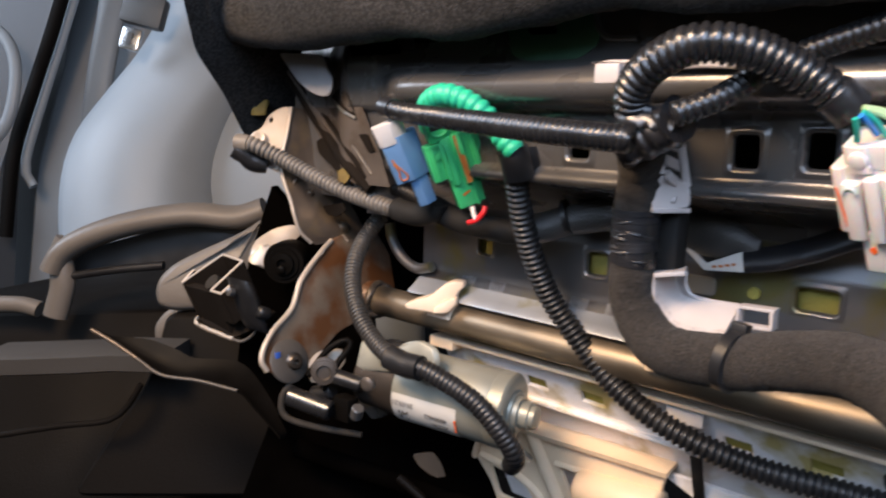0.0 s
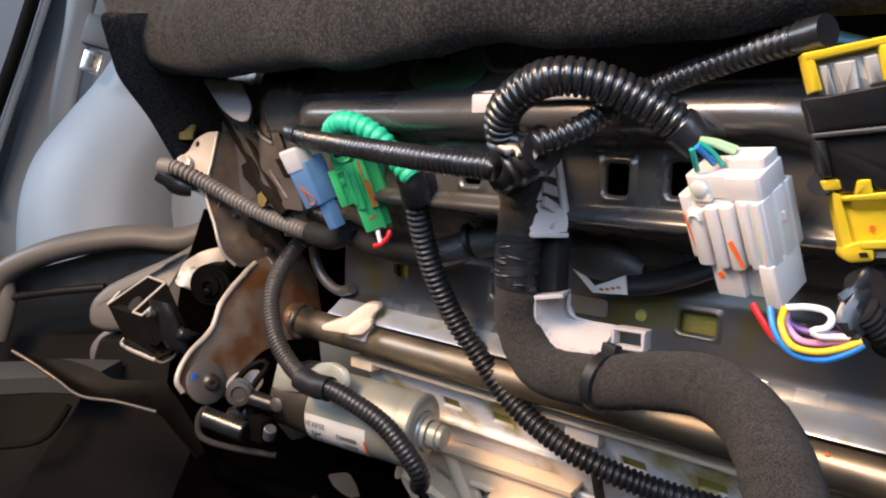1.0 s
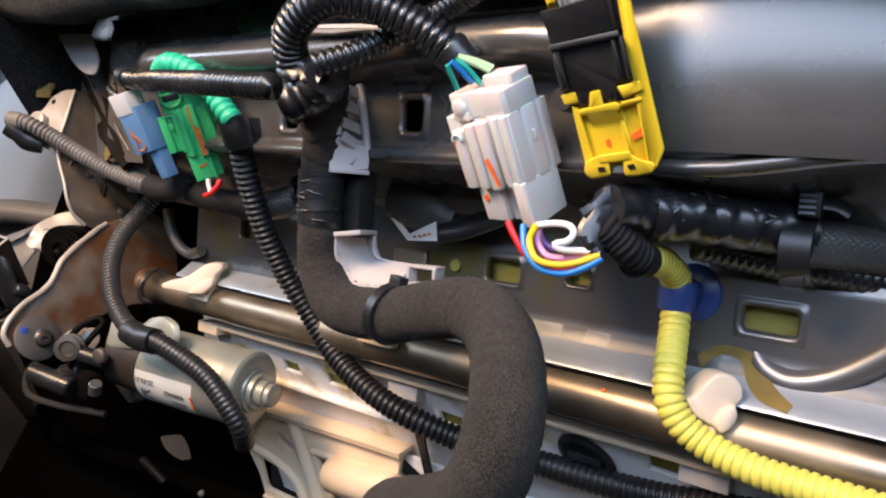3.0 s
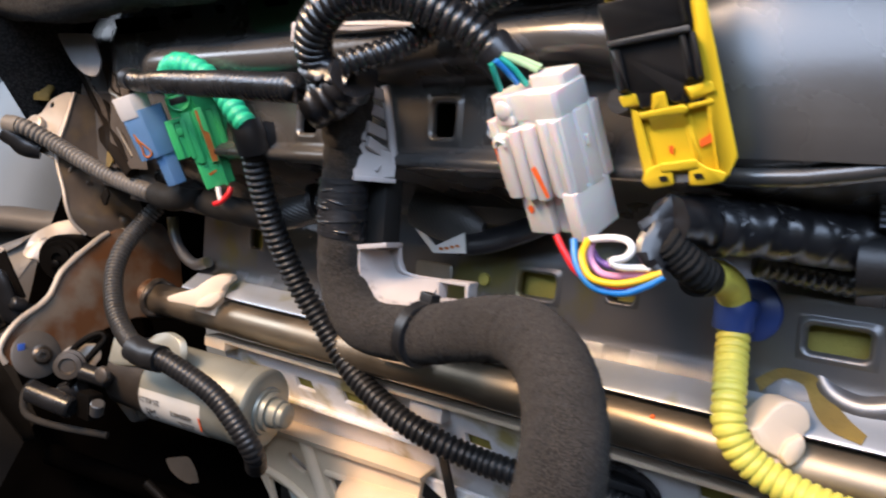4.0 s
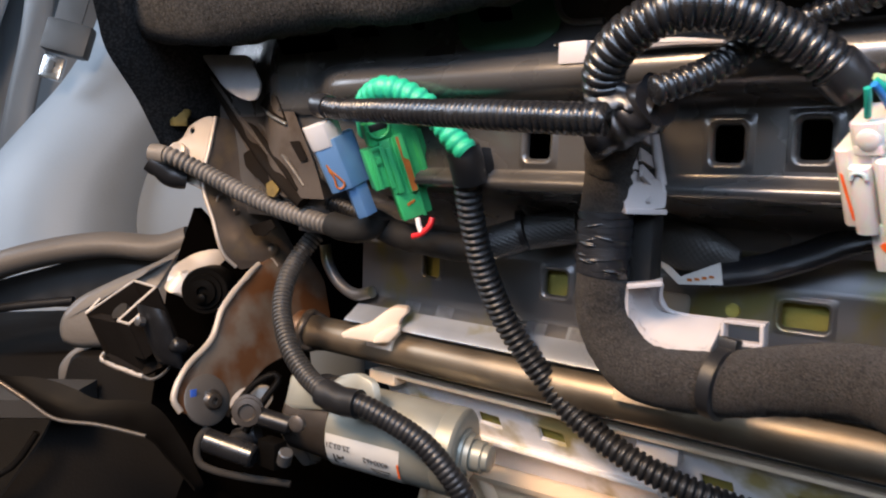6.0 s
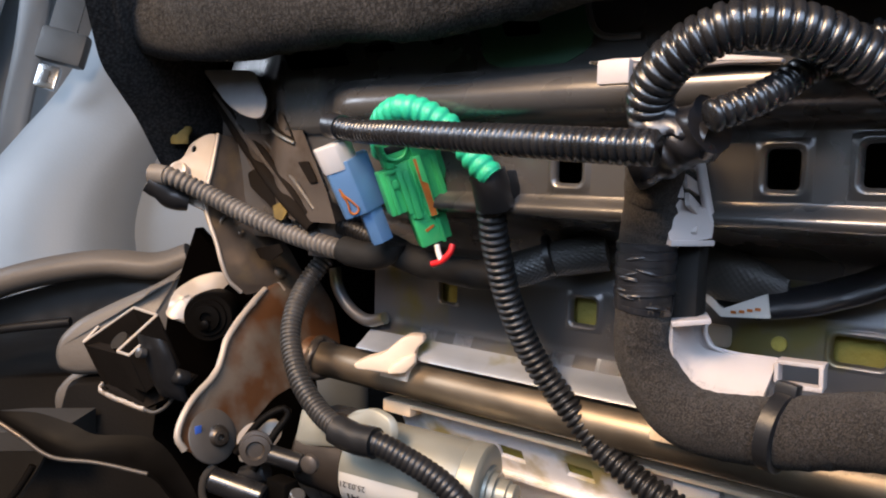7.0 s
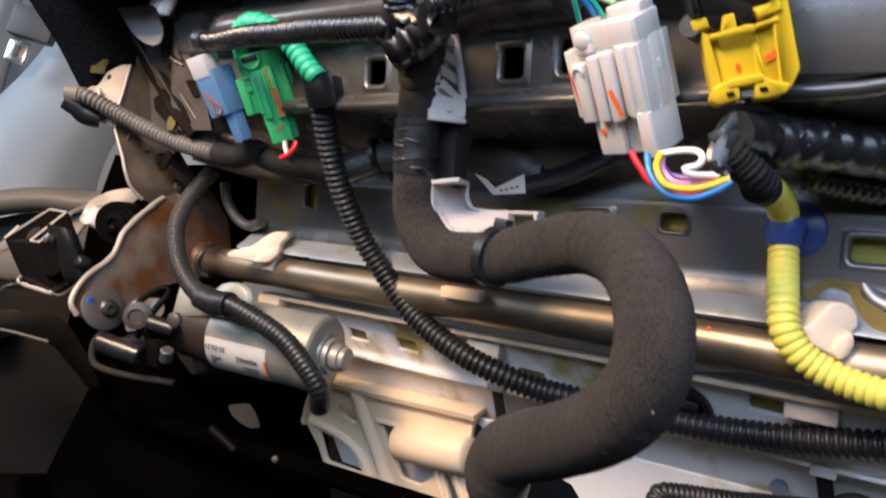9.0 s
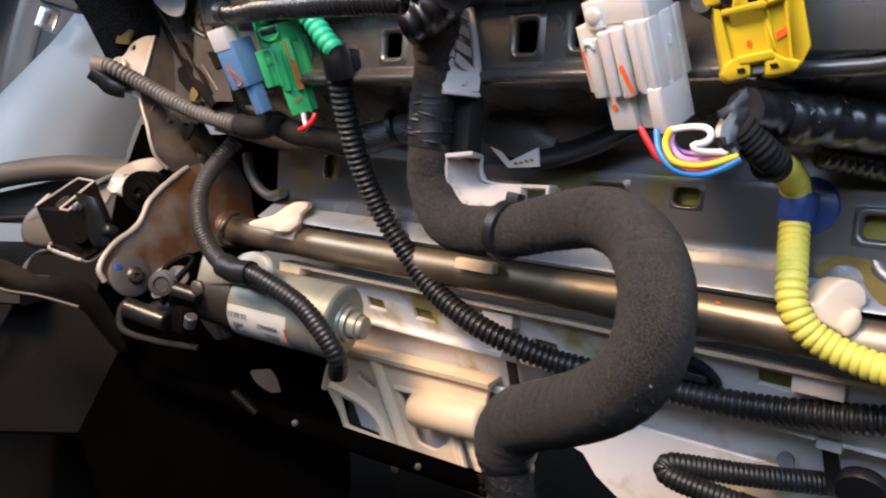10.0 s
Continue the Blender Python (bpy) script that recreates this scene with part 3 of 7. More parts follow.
def frame_ring(bm, cu, cw, hu, hw, rim, v, lift=0.0016, r=0.003):
    """A pressed frame round a hole: the rim stands proud of the sheet and dips into the opening."""
    H, K = hu + rim, hw + rim
    loops = [rrect(cu, cw, H, K, 0.0003, v), rrect(cu, cw, H - rim * 0.12, K - rim * 0.12, r * 1.3, v - 0.0001), rrect(cu, cw, H - rim * 0.40, K - rim * 0.40, r * 1.2, v - lift),
             rrect(cu, cw, H - rim * 0.62, K - rim * 0.62, r * 1.1, v - lift), rrect(cu, cw, hu + rim * 0.12, hw + rim * 0.12, r, v - lift * 0.2), rrect(cu, cw, hu, hw, r * 0.7, v + 0.0004), rrect(cu, cw, hu, hw, r * 0.7, v + 0.002)]
    return loft(bm, loops)


def seat_pan():
    ob = thing("seat_pan", "dark grey coated steel seat pan with pressed holes", "seat frame")
    big = lambda hs: [(cu, cw, hu + rim, hw + rim, rim) for cu, cw, hu, hw, rim in hs]
    us = [round(-0.24 + 0.0125 * i, 4) for i in range(50)]
    part("upper_sheet", pan_sheet(B(), us, 0, 26, big(UP_HOLES)), M_STEEL, ob, "", 80)
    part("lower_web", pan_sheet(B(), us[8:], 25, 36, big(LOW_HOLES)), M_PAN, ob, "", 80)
    part("lower_flange", pan_sheet(B(), us[8:], 34, 40, []), M_FLANGE, ob, "lower flange, coloured bright and bluish for its sky reflection", 80)
    for cu, cw, hu, hw, rim in UP_HOLES:
        part("pressed_frame", frame_ring(B(), cu, cw, hu, hw, rim, FLAT), M_STEEL, ob, "", 80)
    for cu, cw, hu, hw, rim in LOW_HOLES:
        part("pressed_frame", frame_ring(B(), cu, cw, hu, hw, rim, 0.014), M_PAN, ob, "", 80)
    # Slots are not cut: dark plates on the sheet paint their shade.
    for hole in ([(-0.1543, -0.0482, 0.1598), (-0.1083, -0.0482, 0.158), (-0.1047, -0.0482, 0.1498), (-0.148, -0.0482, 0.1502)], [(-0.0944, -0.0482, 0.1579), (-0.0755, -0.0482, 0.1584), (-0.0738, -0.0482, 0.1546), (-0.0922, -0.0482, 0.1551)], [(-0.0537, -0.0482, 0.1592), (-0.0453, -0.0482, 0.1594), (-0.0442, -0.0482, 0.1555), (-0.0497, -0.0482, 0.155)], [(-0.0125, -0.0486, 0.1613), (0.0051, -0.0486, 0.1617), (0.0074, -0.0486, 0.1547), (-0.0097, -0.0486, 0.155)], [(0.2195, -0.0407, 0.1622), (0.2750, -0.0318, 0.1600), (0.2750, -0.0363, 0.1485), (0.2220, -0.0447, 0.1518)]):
        part("slot", plate(B(), rounded([Vector(p) for p in hole], 0.002), (0, 0.002, 0)), M_DULL, ob, "dark plate for the shade in a slot")
    part("pressed_corner", sweep(B(), [(0.0268, -0.0475, 0.1722), (0.0289, -0.0475, 0.1605), (0.0318, -0.0475, 0.1539), (0.0378, -0.0475, 0.1506), (0.0513, -0.0475, 0.15)], 0.0014, 8, 0.002), M_STEEL, ob, "", 70)
    bm = rod(B(), (0.195, -0.069, 0.1035), (0.195, -0.030, 0.1035), 0.0042)
    part("round_hole", bm, M_BLACKPLASTIC, ob, "dark round hole")
    # A greenish reflection on the flange, painted as a thin green plate.
    bm = plate(B(), rounded([Vector(p) for p in [(-0.0254, -0.0478, 0.1652), (0.03, -0.0478, 0.1649), (0.0316, -0.0478, 0.1482), (0.0176, -0.0478, 0.1411), (-0.0006, -0.0478, 0.14), (-0.021, -0.0478, 0.1444)]], 0.006), (0, 0.001, 0), bev=0)
    part("green_patch", bm, M_GREENREFLECT, ob, "green reflection painted as a patch on the flange")
    bm = sweep(B(), [(-0.1692, 0.008, 0.0363), (-0.1659, 0.008, 0.0241), (-0.1557, 0.008, 0.0128), (-0.1406, 0.008, 0.0067), (-0.1258, 0.008, 0.0101)], 0.0038, 12, 0.003)
    part("pressed_bead", bm, M_PAN, ob, "curved raised bead")
    bm = rod(B(), (0.0935, 0.0125, 0.0275), (0.0935, 0.0165, 0.0275), 0.0032)
    part("plug_hole", bm, M_FOAM, ob, "small round hole with yellow-green foam behind")
    # curved opening that shows the foam, just proud of the web and its flange
    low = [(v, w) for v, w in pan_profile(0.24) if w < 0.045][::-1]
    over = lambda w: float(np.interp(w, [q[1] for q in low], [q[0] for q in low])) - 0.0006
    outer = smooth_line([(0.2252, 0, 0.0055), (0.2299, 0, 0.0092), (0.2353, 0, 0.0120), (0.2463, 0, 0.0111), (0.2523, 0, 0.0044), (0.2601, 0, -0.0011), (0.2668, 0, -0.0044)], 0.0015)[0]
    inner = smooth_line([(0.2284, 0, 0.0014), (0.2319, 0, 0.0054), (0.2361, 0, 0.0080), (0.2429, 0, 0.0066), (0.2474, 0, 0.0000), (0.2545, 0, -0.0050), (0.2659, 0, -0.0070)], 0.0003)[0]
    bm, rows = B(), []
    for i, q in enumerate(outer):
        p = inner[round(i * (len(inner) - 1) / (len(outer) - 1))]
        rows.append([bm.verts.new((u, over(w), w)) for u, w in ((q[0] + (p[0] - q[0]) * k / 4, q[2] + (p[2] - q[2]) * k / 4) for k in range(5))])
    for p, q in zip(rows, rows[1:]):
        for k in range(4):
            bm.faces.new((p[k], q[k], q[k + 1], p[k + 1]))
    part("foam_opening", bm, M_SHADEFOAM, ob, "curved opening with yellow-green foam behind", 80)
    ridge = [(0.2466, 0.0170, 0.0140), (0.2490, 0.0172, 0.0085), (0.2540, 0.0168, 0.0035), (0.2637, 0.0160, 0.0010), (0.2768, 0.0168, 0.0052), (0.2900, 0.0175, 0.0145), (0.3050, 0.0178, 0.0280)]
    part("pressed_ridge", sweep(B(), [(*p, r) for p, r in zip(ridge, (0.002, 0.0045, 0.0060, 0.0066, 0.0066, 0.0066, 0.0066))], 0.006, 20, 0.003), M_PAN, ob, "bright rounded pressed ridge", 70)
    bm = plate(B(), rounded([(0.050, 0.0115, 0.0325), (0.074, 0.0115, 0.0325), (0.074, 0.0115, 0.0225), (0.050, 0.0115, 0.0225)], 0.003), (0, 0.002, 0), bev=0.0008)
    part("spot_weld_tab", bm, M_ZINC, ob, "bright bare steel tab")
    return ob


seat_pan()

lone("seat_foam", box(B(), (0.10, 0.034, 0.030), (0.41, 0.026, 0.066), None, 0.006), M_FOAM, "yellow polyurethane foam of the seat cushion behind the pan", "seat foam")
lone("cushion_liner", box(B(), (0.02, 0.020, 0.205), (0.66, 0.012, 0.26), None, 0.004), M_BLACKPLASTIC, "black liner behind the upper pan", "seat trim")


def pan_side():
    """The steel side member at the pan's outer end."""
    ob = thing("seat_side_member", "dark pressed steel side member of the seat", "seat frame")

    def face(u, w, off=0.0012):
        """A place on the member's face, off metres proud of it."""
        return Vector((u, -0.0455 + 0.0224 * smoothstep(0.0, 1.0, (-0.1525 - u) / 0.0475) - off, w))

    left = smooth_line([(-0.2495, -0.0226, 0.1514), (-0.237, -0.0226, 0.1297), (-0.2188, -0.0226, 0.1058), (-0.1957, -0.024, 0.0847), (-0.1473, -0.045, 0.0688)], 0.006)[0]
    right = smooth_line([(-0.1522, -0.045, 0.144), (-0.1415, -0.045, 0.1203), (-0.1294, -0.045, 0.0997), (-0.1208, -0.045, 0.0846), (-0.1143, -0.045, 0.069)], 0.006)[0]
    bm, rows = B(), []
    for i in range(25):
        a, b = (Vector(e[round(i / 24 * (len(e) - 1))]) for e in (left, right))
        rows.append([bm.verts.new(face(a.x + (b.x - a.x) * k / 14, a.z + (b.z - a.z) * k / 14, 0.0006 * math.sin(math.pi * k / 14))) for k in range(15)])
    for p, q in zip(rows, rows[1:]):
        for k in range(14):
            bm.faces.new((p[k], q[k], q[k + 1], p[k + 1]))
    part("web", bm, M_WEB, ob, "dark brown web, the felt's shade in its colour", 60)

    def opening(name, pts, material, label, r=0.002, off=0.0012):
        part(name, plate(B(), [face(p.x, p.z, off) for p in rounded([Vector((u, 0, w)) for u, w in pts], r)], (-0.001, 0.002, 0), bev=0), material, ob, label)

    def groove(name, pts, r, material, label="", off=0.0008):
        part(name, sweep(B(), [face(u, w, off) for u, w in pts], r, 10, 0.003, flat=0.7), material, ob, label, 70)

    # Channel and openings are dark strips and plates that paint the shade inside.
    groove("channel", [(-0.2734, 0.1589), (-0.2498, 0.1435), (-0.2227, 0.1166), (-0.2033, 0.0987), (-0.1554, 0.0814), (-0.1329, 0.0664)], 0.0046, M_LATCH, "dark strip for the shade in a channel", -0.0015)
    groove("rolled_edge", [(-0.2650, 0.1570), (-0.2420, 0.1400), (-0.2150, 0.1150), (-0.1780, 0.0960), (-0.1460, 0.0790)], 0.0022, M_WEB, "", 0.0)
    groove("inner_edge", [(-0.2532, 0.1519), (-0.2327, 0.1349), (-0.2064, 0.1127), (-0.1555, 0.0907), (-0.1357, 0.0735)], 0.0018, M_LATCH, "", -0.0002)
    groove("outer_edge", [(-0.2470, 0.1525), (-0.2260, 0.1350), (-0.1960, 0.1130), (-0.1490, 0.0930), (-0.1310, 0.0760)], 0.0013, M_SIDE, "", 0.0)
    opening("opening", [(-0.2142, 0.0943), (-0.2033, 0.0987), (-0.1884, 0.0904), (-0.1523, 0.0798), (-0.1506, 0.0725), (-0.1663, 0.0724), (-0.2, 0.0787), (-0.2116, 0.0862)], M_LATCH, "dark plate for the shade in an opening")
    opening("foam_peek", [(-0.1700, 0.0757), (-0.1569, 0.0785), (-0.1493, 0.0737), (-0.154, 0.0684), (-0.1652, 0.0694)], M_SHADEFOAM, "yellow foam showing through", 0.002, 0.0024)
    opening("slot", [(-0.1981, 0.1257), (-0.1724, 0.1313), (-0.1545, 0.127), (-0.1487, 0.1181), (-0.1454, 0.1123), (-0.16, 0.1173)], M_LATCH, "dark plate for a slot's shade")
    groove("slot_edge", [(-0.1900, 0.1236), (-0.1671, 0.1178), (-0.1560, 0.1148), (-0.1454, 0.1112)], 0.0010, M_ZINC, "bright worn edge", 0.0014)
    opening("small_slot", [(-0.1425, 0.1009), (-0.1344, 0.1015), (-0.1269, 0.0908), (-0.1327, 0.0895)], M_LATCH, "dark plate for a slot's shade", 0.001, 0.0014)
    opening("small_slot", [(-0.2046, 0.0477), (-0.1566, 0.0553), (-0.152, 0.0512), (-0.1752, 0.0433), (-0.1993, 0.042)], M_LATCH, "dark plate for a slot's shade", 0.001, 0.003)
    return ob


pan_side()
tag_pts = [(-0.2240, -0.0500, 0.1552), (-0.1765, -0.0500, 0.1520), (-0.1640, -0.0500, 0.1340), (-0.1680, -0.0500, 0.1255), (-0.1760, -0.0500, 0.1248), (-0.1860, -0.0500, 0.1270), (-0.2010, -0.0500, 0.1345)]
lone("fabric_tag", plate(B(), rounded([Vector(p) for p in tag_pts], 0.005), (-0.001, 0.002, 0.0)), mat("grey_tag_cloth", (0.30, 0.29, 0.29), 0.7), "grey cloth tag tucked into the seat frame", "tag")

# ---------------------------------------------------------------- cross tube and its clips
bm = rod(B(), (-0.186, 0.004, -0.022), (0.42, 0.004, -0.022), 0.0108, seg=32)
tube = thing("cross_tube", "bare steel cross tube of the seat frame", "seat frame")
weld = [(-0.176 + 0.0015 * math.sin(3 * a), 0.004 + 0.0116 * math.cos(a), -0.022 + 0.0116 * math.sin(a)) for a in np.linspace(0, 2 * math.pi, 25)]
part("weld_bead", sweep(B(), weld, 0.0026, 10, 0.0015, rough=0.0012), M_JOINT, tube, "lumpy grey weld bead", 50)
part("tube", bm, M_TUBE, tube)
part("weld_collar", lathe(B(), (-0.192, 0.004, -0.022), (1, 0, 0), [(0, 0.009), (0.002, 0.0125), (0.009, 0.0130), (0.012, 0.0112)]), M_BRACKET, tube, "heat-tinted weld at the tube's end")
part("paint_speck", lathe(B(), (0.192, -0.0045, -0.0144), (0, -0.65, 0.75), [(0, 0.0011), (0.0003, 0.0009), (0.0004, 0.0002)], 10), M_ORANGE, tube, "tiny orange paint speck")


def tube_clip(outline, hook, u, depth):
    """A moulded tongue over the tube and the jaw that grips it."""
    ob = thing("tube_clip", "cream plastic clip snapped over the steel tube", "clip", "clips on the cross tube")
    bm, loops, n = B(), [], 14
    for x in (-0.010, -0.009, 0.009, 0.010):
        k = 0.0008 if abs(x) > 0.0095 else 0.0
        outer = [Vector((u + x, 0.004 + (0.0128 - k) * math.cos(radians(a)), -0.022 + (0.0128 - k) * math.sin(radians(a)))) for a in np.linspace(20, 170, n)]
        inner = [Vector((u + x, 0.004 + 0.0109 * math.cos(radians(a)), -0.022 + 0.0109 * math.sin(radians(a)))) for a in np.linspace(170, 20, n)]
        loops.append(outer + inner)
    part("jaw", loft(bm, loops, True, True), M_TUBECLIP, ob, "", 50)
    # the tongue: its outline swells towards the middle of its thickness
    line, d = rounded([Vector(p) for p in outline], 0.003), Vector(depth)
    mid = sum(line, Vector()) / len(line)
    loops = [[mid + (p - mid) * s + d * t for p in line] for s, t in ((0.86, -0.02), (0.94, 0.0), (0.985, 0.05), (1.0, 0.16), (1.0, 0.85), (0.97, 1.0))]
    part("tongue", loft(B(), loops, True, True), M_TUBECLIP, ob, "", 70)
    line = rounded([Vector(p) for p in hook], 0.0016)
    mid = sum(line, Vector()) / len(line)
    loops = [[mid + (p - mid) * s + d * t for p in line] for s, t in ((0.84, -0.02), (0.95, 0.02), (1.0, 0.10), (1.0, 0.5))]
    part("hook", loft(B(), loops, True, True), M_TUBECLIP, ob, "", 70)
    return ob


tube_clip([(-0.1164, -0.0288, -0.0099), (-0.1126, -0.0247, -0.0072), (-0.1047, -0.0169, -0.004), (-0.0987, -0.0098, 0.0037), (-0.0949, -0.0058, 0.0064), (-0.0892, -0.0009, 0.0058), (-0.0883, -0.0007, 0.0029), (-0.0916, -0.0046, -0.0017), (-0.091, -0.0061, -0.0109), (-0.0962, -0.0119, -0.0159), (-0.1061, -0.0204, -0.014), (-0.1153, -0.0283, -0.0125)], [(-0.0895, -0.0072, -0.0036), (-0.0887, -0.0075, -0.0079), (-0.0926, -0.0124, -0.0141), (-0.1000, -0.0191, -0.0147), (-0.0991, -0.0174, -0.0105), (-0.0946, -0.0123, -0.0055)], -0.105, (-0.005, 0.009, 0.0))
tube_clip([(0.232, -0.0154, -0.0067), (0.2343, -0.0135, -0.0061), (0.2374, -0.0105, 0.0002), (0.2408, -0.0075, 0.0044), (0.2451, -0.0042, 0.0042), (0.2489, -0.0017, 0.0009), (0.2499, -0.0016, -0.005), (0.2478, -0.0035, -0.0074), (0.249, -0.0034, -0.0148), (0.2461, -0.0061, -0.0198), (0.2415, -0.0092, -0.017), (0.2351, -0.0137, -0.0133)], [(0.2486, -0.0066, -0.0066), (0.2498, -0.0061, -0.0112), (0.2483, -0.0078, -0.0162), (0.2453, -0.0104, -0.0190), (0.2428, -0.0119, -0.0152), (0.2442, -0.0102, -0.0096)], 0.232, (-0.009, 0.010, -0.001))
lone("small_clip", box(B(), [(0.0609, -0.0085, -0.0155)][0], (0.026, 0.006, 0.0065), None, 0.0015), M_CREAM, "small cream plastic clip under the steel tube", "clip")


# ---------------------------------------------------------------- plastic tray under the tube
def on_board(u, w, off=0.0):
    """A place on the tray's sloping face; off: metres towards the door."""
    return Vector((u, 0.02 + (-0.045 - w) * 0.5 - off, w))


def tray():
    ob = thing("plastic_tray", "off-white moulded plastic tray under the seat pan", "seat trim")
    holes = []
    for cu, cw in ((-0.0465, -0.0595), (-0.004, -0.0595), (0.0445, -0.061), (0.0875, -0.062), (0.133, -0.060), (0.213, -0.050)):
        holes.append([on_board(cu - 0.008, cw + 0.0042), on_board(cu + 0.0075, cw + 0.0036), on_board(cu + 0.008, cw - 0.004), on_board(cu - 0.0075, cw - 0.0034)])
    band = [on_board(-0.125, -0.042), on_board(0.40, -0.040), on_board(0.40, -0.074), on_board(-0.125, -0.074)]
    nrm = Vector((0, 0.89, 0.447))
    part("upper_band", plate(B(), band, nrm * 0.003, holes, 0.0006), M_BOARD, ob)
    part("upper_rib", box(B(), on_board(0.1375, -0.041, 0.0035), (0.525, 0.009, 0.0026), None, 0.0008), M_CREAM, ob)
    part("groove", plate(B(), [on_board(-0.10, -0.0735, -0.006), on_board(0.40, -0.0735, -0.006), on_board(0.40, -0.102, -0.006), on_board(-0.10, -0.102, -0.006)], nrm * 0.002), M_BOARD, ob)
    low = [(0.0300, -0.1000), (0.4004, -0.0965), (0.3921, -0.1719), (0.1480, -0.1719), (0.1319, -0.1554), (0.1294, -0.1477), (0.1140, -0.1378), (0.1052, -0.1261), (0.0640, -0.1154)]
    part("lower_band", plate(B(), [Vector((u, 0.0325 - 0.15 * w, w)) for u, w in low], Vector((0, 0.989, 0.148)) * 0.003, (), 0.0006), M_BOARD, ob)
    part("mid_rib", box(B(), on_board(0.15, -0.0745, 0.002), (0.5, 0.006, 0.0022), None, 0.0007), M_BOARD, ob)
    part("end_block", box(B(), on_board(-0.117, -0.0435, 0.004), (0.022, 0.012, 0.008), None, 0.0015), M_CREAM, ob)
    part("dark_spot", rod(B(), on_board(0.2171, -0.0935, 0.0004), on_board(0.2171, -0.0935, -0.002), 0.0040), M_SPOT, ob, "round grey moulding spot")
    part("backing_foam", plate(B(), [on_board(-0.12, -0.043, -0.0042), on_board(0.40, -0.043, -0.0042), on_board(0.40, -0.073, -0.0042), on_board(-0.12, -0.073, -0.0042)], nrm * 0.003), M_FOAM, ob, "yellow foam seen through the tray's holes")
    return ob


tray()


def tray_tab(u, w, label):
    ob = lone("tray_tab", box(B(), on_board(u, w, 0.003), (0.022, 0.009, 0.0085), None, 0.0012), M_WHITE, label, "clip", "tabs on the tray")
    return ob


tray_tab(0.0615, -0.0485, "white plastic tab on the edge of the tray")
tray_tab(0.233, -0.047, "white plastic tab on the edge of the tray")


def cream_bracket():
    ob = thing("cream_bracket", "cream moulded plastic bracket under the seat motor", "bracket")

    def on(u, w, off):
        return Vector((u, 0.0315 - 0.10 * w - off, w))

    nrm = Vector((0, 0.995, 0.10))
    outline = [(-0.1118, -0.1397), (-0.1037, -0.1158), (-0.0876, -0.1008), (0.0430, -0.0970), (0.0407, -0.1051), (0.0355, -0.1298), (0.0367, -0.1454), (0.0489, -0.1733), (-0.0177, -0.1724), (-0.0716, -0.1717), (-0.1077, -0.1682)]
    window = [(-0.0362, -0.1211), (-0.0201, -0.1199), (0.0121, -0.1195), (0.0251, -0.1238), (0.0136, -0.1357), (0.0073, -0.1486), (-0.0023, -0.1556), (-0.0178, -0.1545)]
    slot = [(-0.0745, -0.1151), (-0.0575, -0.1216), (-0.0603, -0.1267), (-0.0764, -0.1212)]
    slot2 = [(0.0169, -0.1410), (0.0216, -0.1389), (0.0340, -0.1642), (0.0259, -0.1669)]
    slot3 = [(-0.0975, -0.1403), (-0.0658, -0.1448), (-0.0525, -0.1625), (-0.0893, -0.1625)]
    part("face", plate(B(), [on(u, w, 0) for u, w in outline], nrm * 0.004, [rounded([on(u, w, 0) for u, w in h], 0.003, 3) for h in (window, slot, slot2, slot3)], 0.0007), M_CREAM, ob)
    bm = loft(B(), [[on(u, w, 0.0055), on(u, w + 0.0035, -0.012), on(u, w + 0.001, -0.0125), on(u, w - 0.0035, 0.0045)] for u, w in ((-0.0896, -0.1008), (-0.0340, -0.0987), (0.0060, -0.0970), (0.0446, -0.0957))], True, True)
    part("upper_ledge", bm, M_CREAM, ob, "", 40)
    for pts, r in (([(-0.1046, -0.1341), (-0.0812, -0.1368), (-0.0622, -0.1426), (-0.0504, -0.1516), (-0.0438, -0.1682)], 0.0030), ([(-0.0578, -0.1025), (-0.0486, -0.1207), (-0.0404, -0.1364), (-0.0293, -0.1589), (-0.0219, -0.1710)], 0.0048), ([(-0.0386, -0.1191), (-0.0127, -0.1178), (0.0135, -0.1174), (0.0296, -0.1215)], 0.0022), ([(-0.1116, -0.1387), (-0.1027, -0.1158), (-0.0882, -0.1017)], 0.0026), ([(0.0120, -0.1387), (0.0173, -0.1538), (0.0236, -0.1689)], 0.0020), ([(0.0266, -0.1372), (0.0340, -0.1523), (0.0405, -0.1689)], 0.0020), ([(-0.1050, -0.1689), (-0.0636, -0.1714), (-0.0160, -0.1721), (0.0478, -0.1728)], 0.0030)):
        part("rib", sweep(B(), [on(u, w, 0.0006) for u, w in pts], r, 12, 0.003, flat=0.8), M_CREAM, ob, "", 60)
    a, b = on(-0.0181, -0.1282, 0.002), on(0.0407, -0.1227, 0.002)
    part("boss", rod(B(), a, b, 0.0125, seg=32, bev=0.0022), M_CREAM, ob, "rounded boss", 50)
    part("boss_web", box(B(), (a + b) / 2 - nrm * -0.006, ((b - a).length * 0.96, 0.010, 0.018), axes(b - a, (0, -0.10, 0.995)), 0.001), M_CREAM, ob, "", 50)
    part("backing", plate(B(), [on(u, w, -0.016) for u, w in ((-0.1169, -0.1150), (0.0214, -0.1150), (0.0365, -0.1668), (-0.0888, -0.1668))], nrm * 0.003), M_BOARD, ob, "pale inner wall")
    part("screw", lathe(B(), on(-0.0350, -0.1780, 0.002), -nrm, [(-0.006, 0.0042), (0.003, 0.0040), (0.004, 0.0026)], 14), M_JOINT, ob, "", 50)
    return ob


cream_bracket()


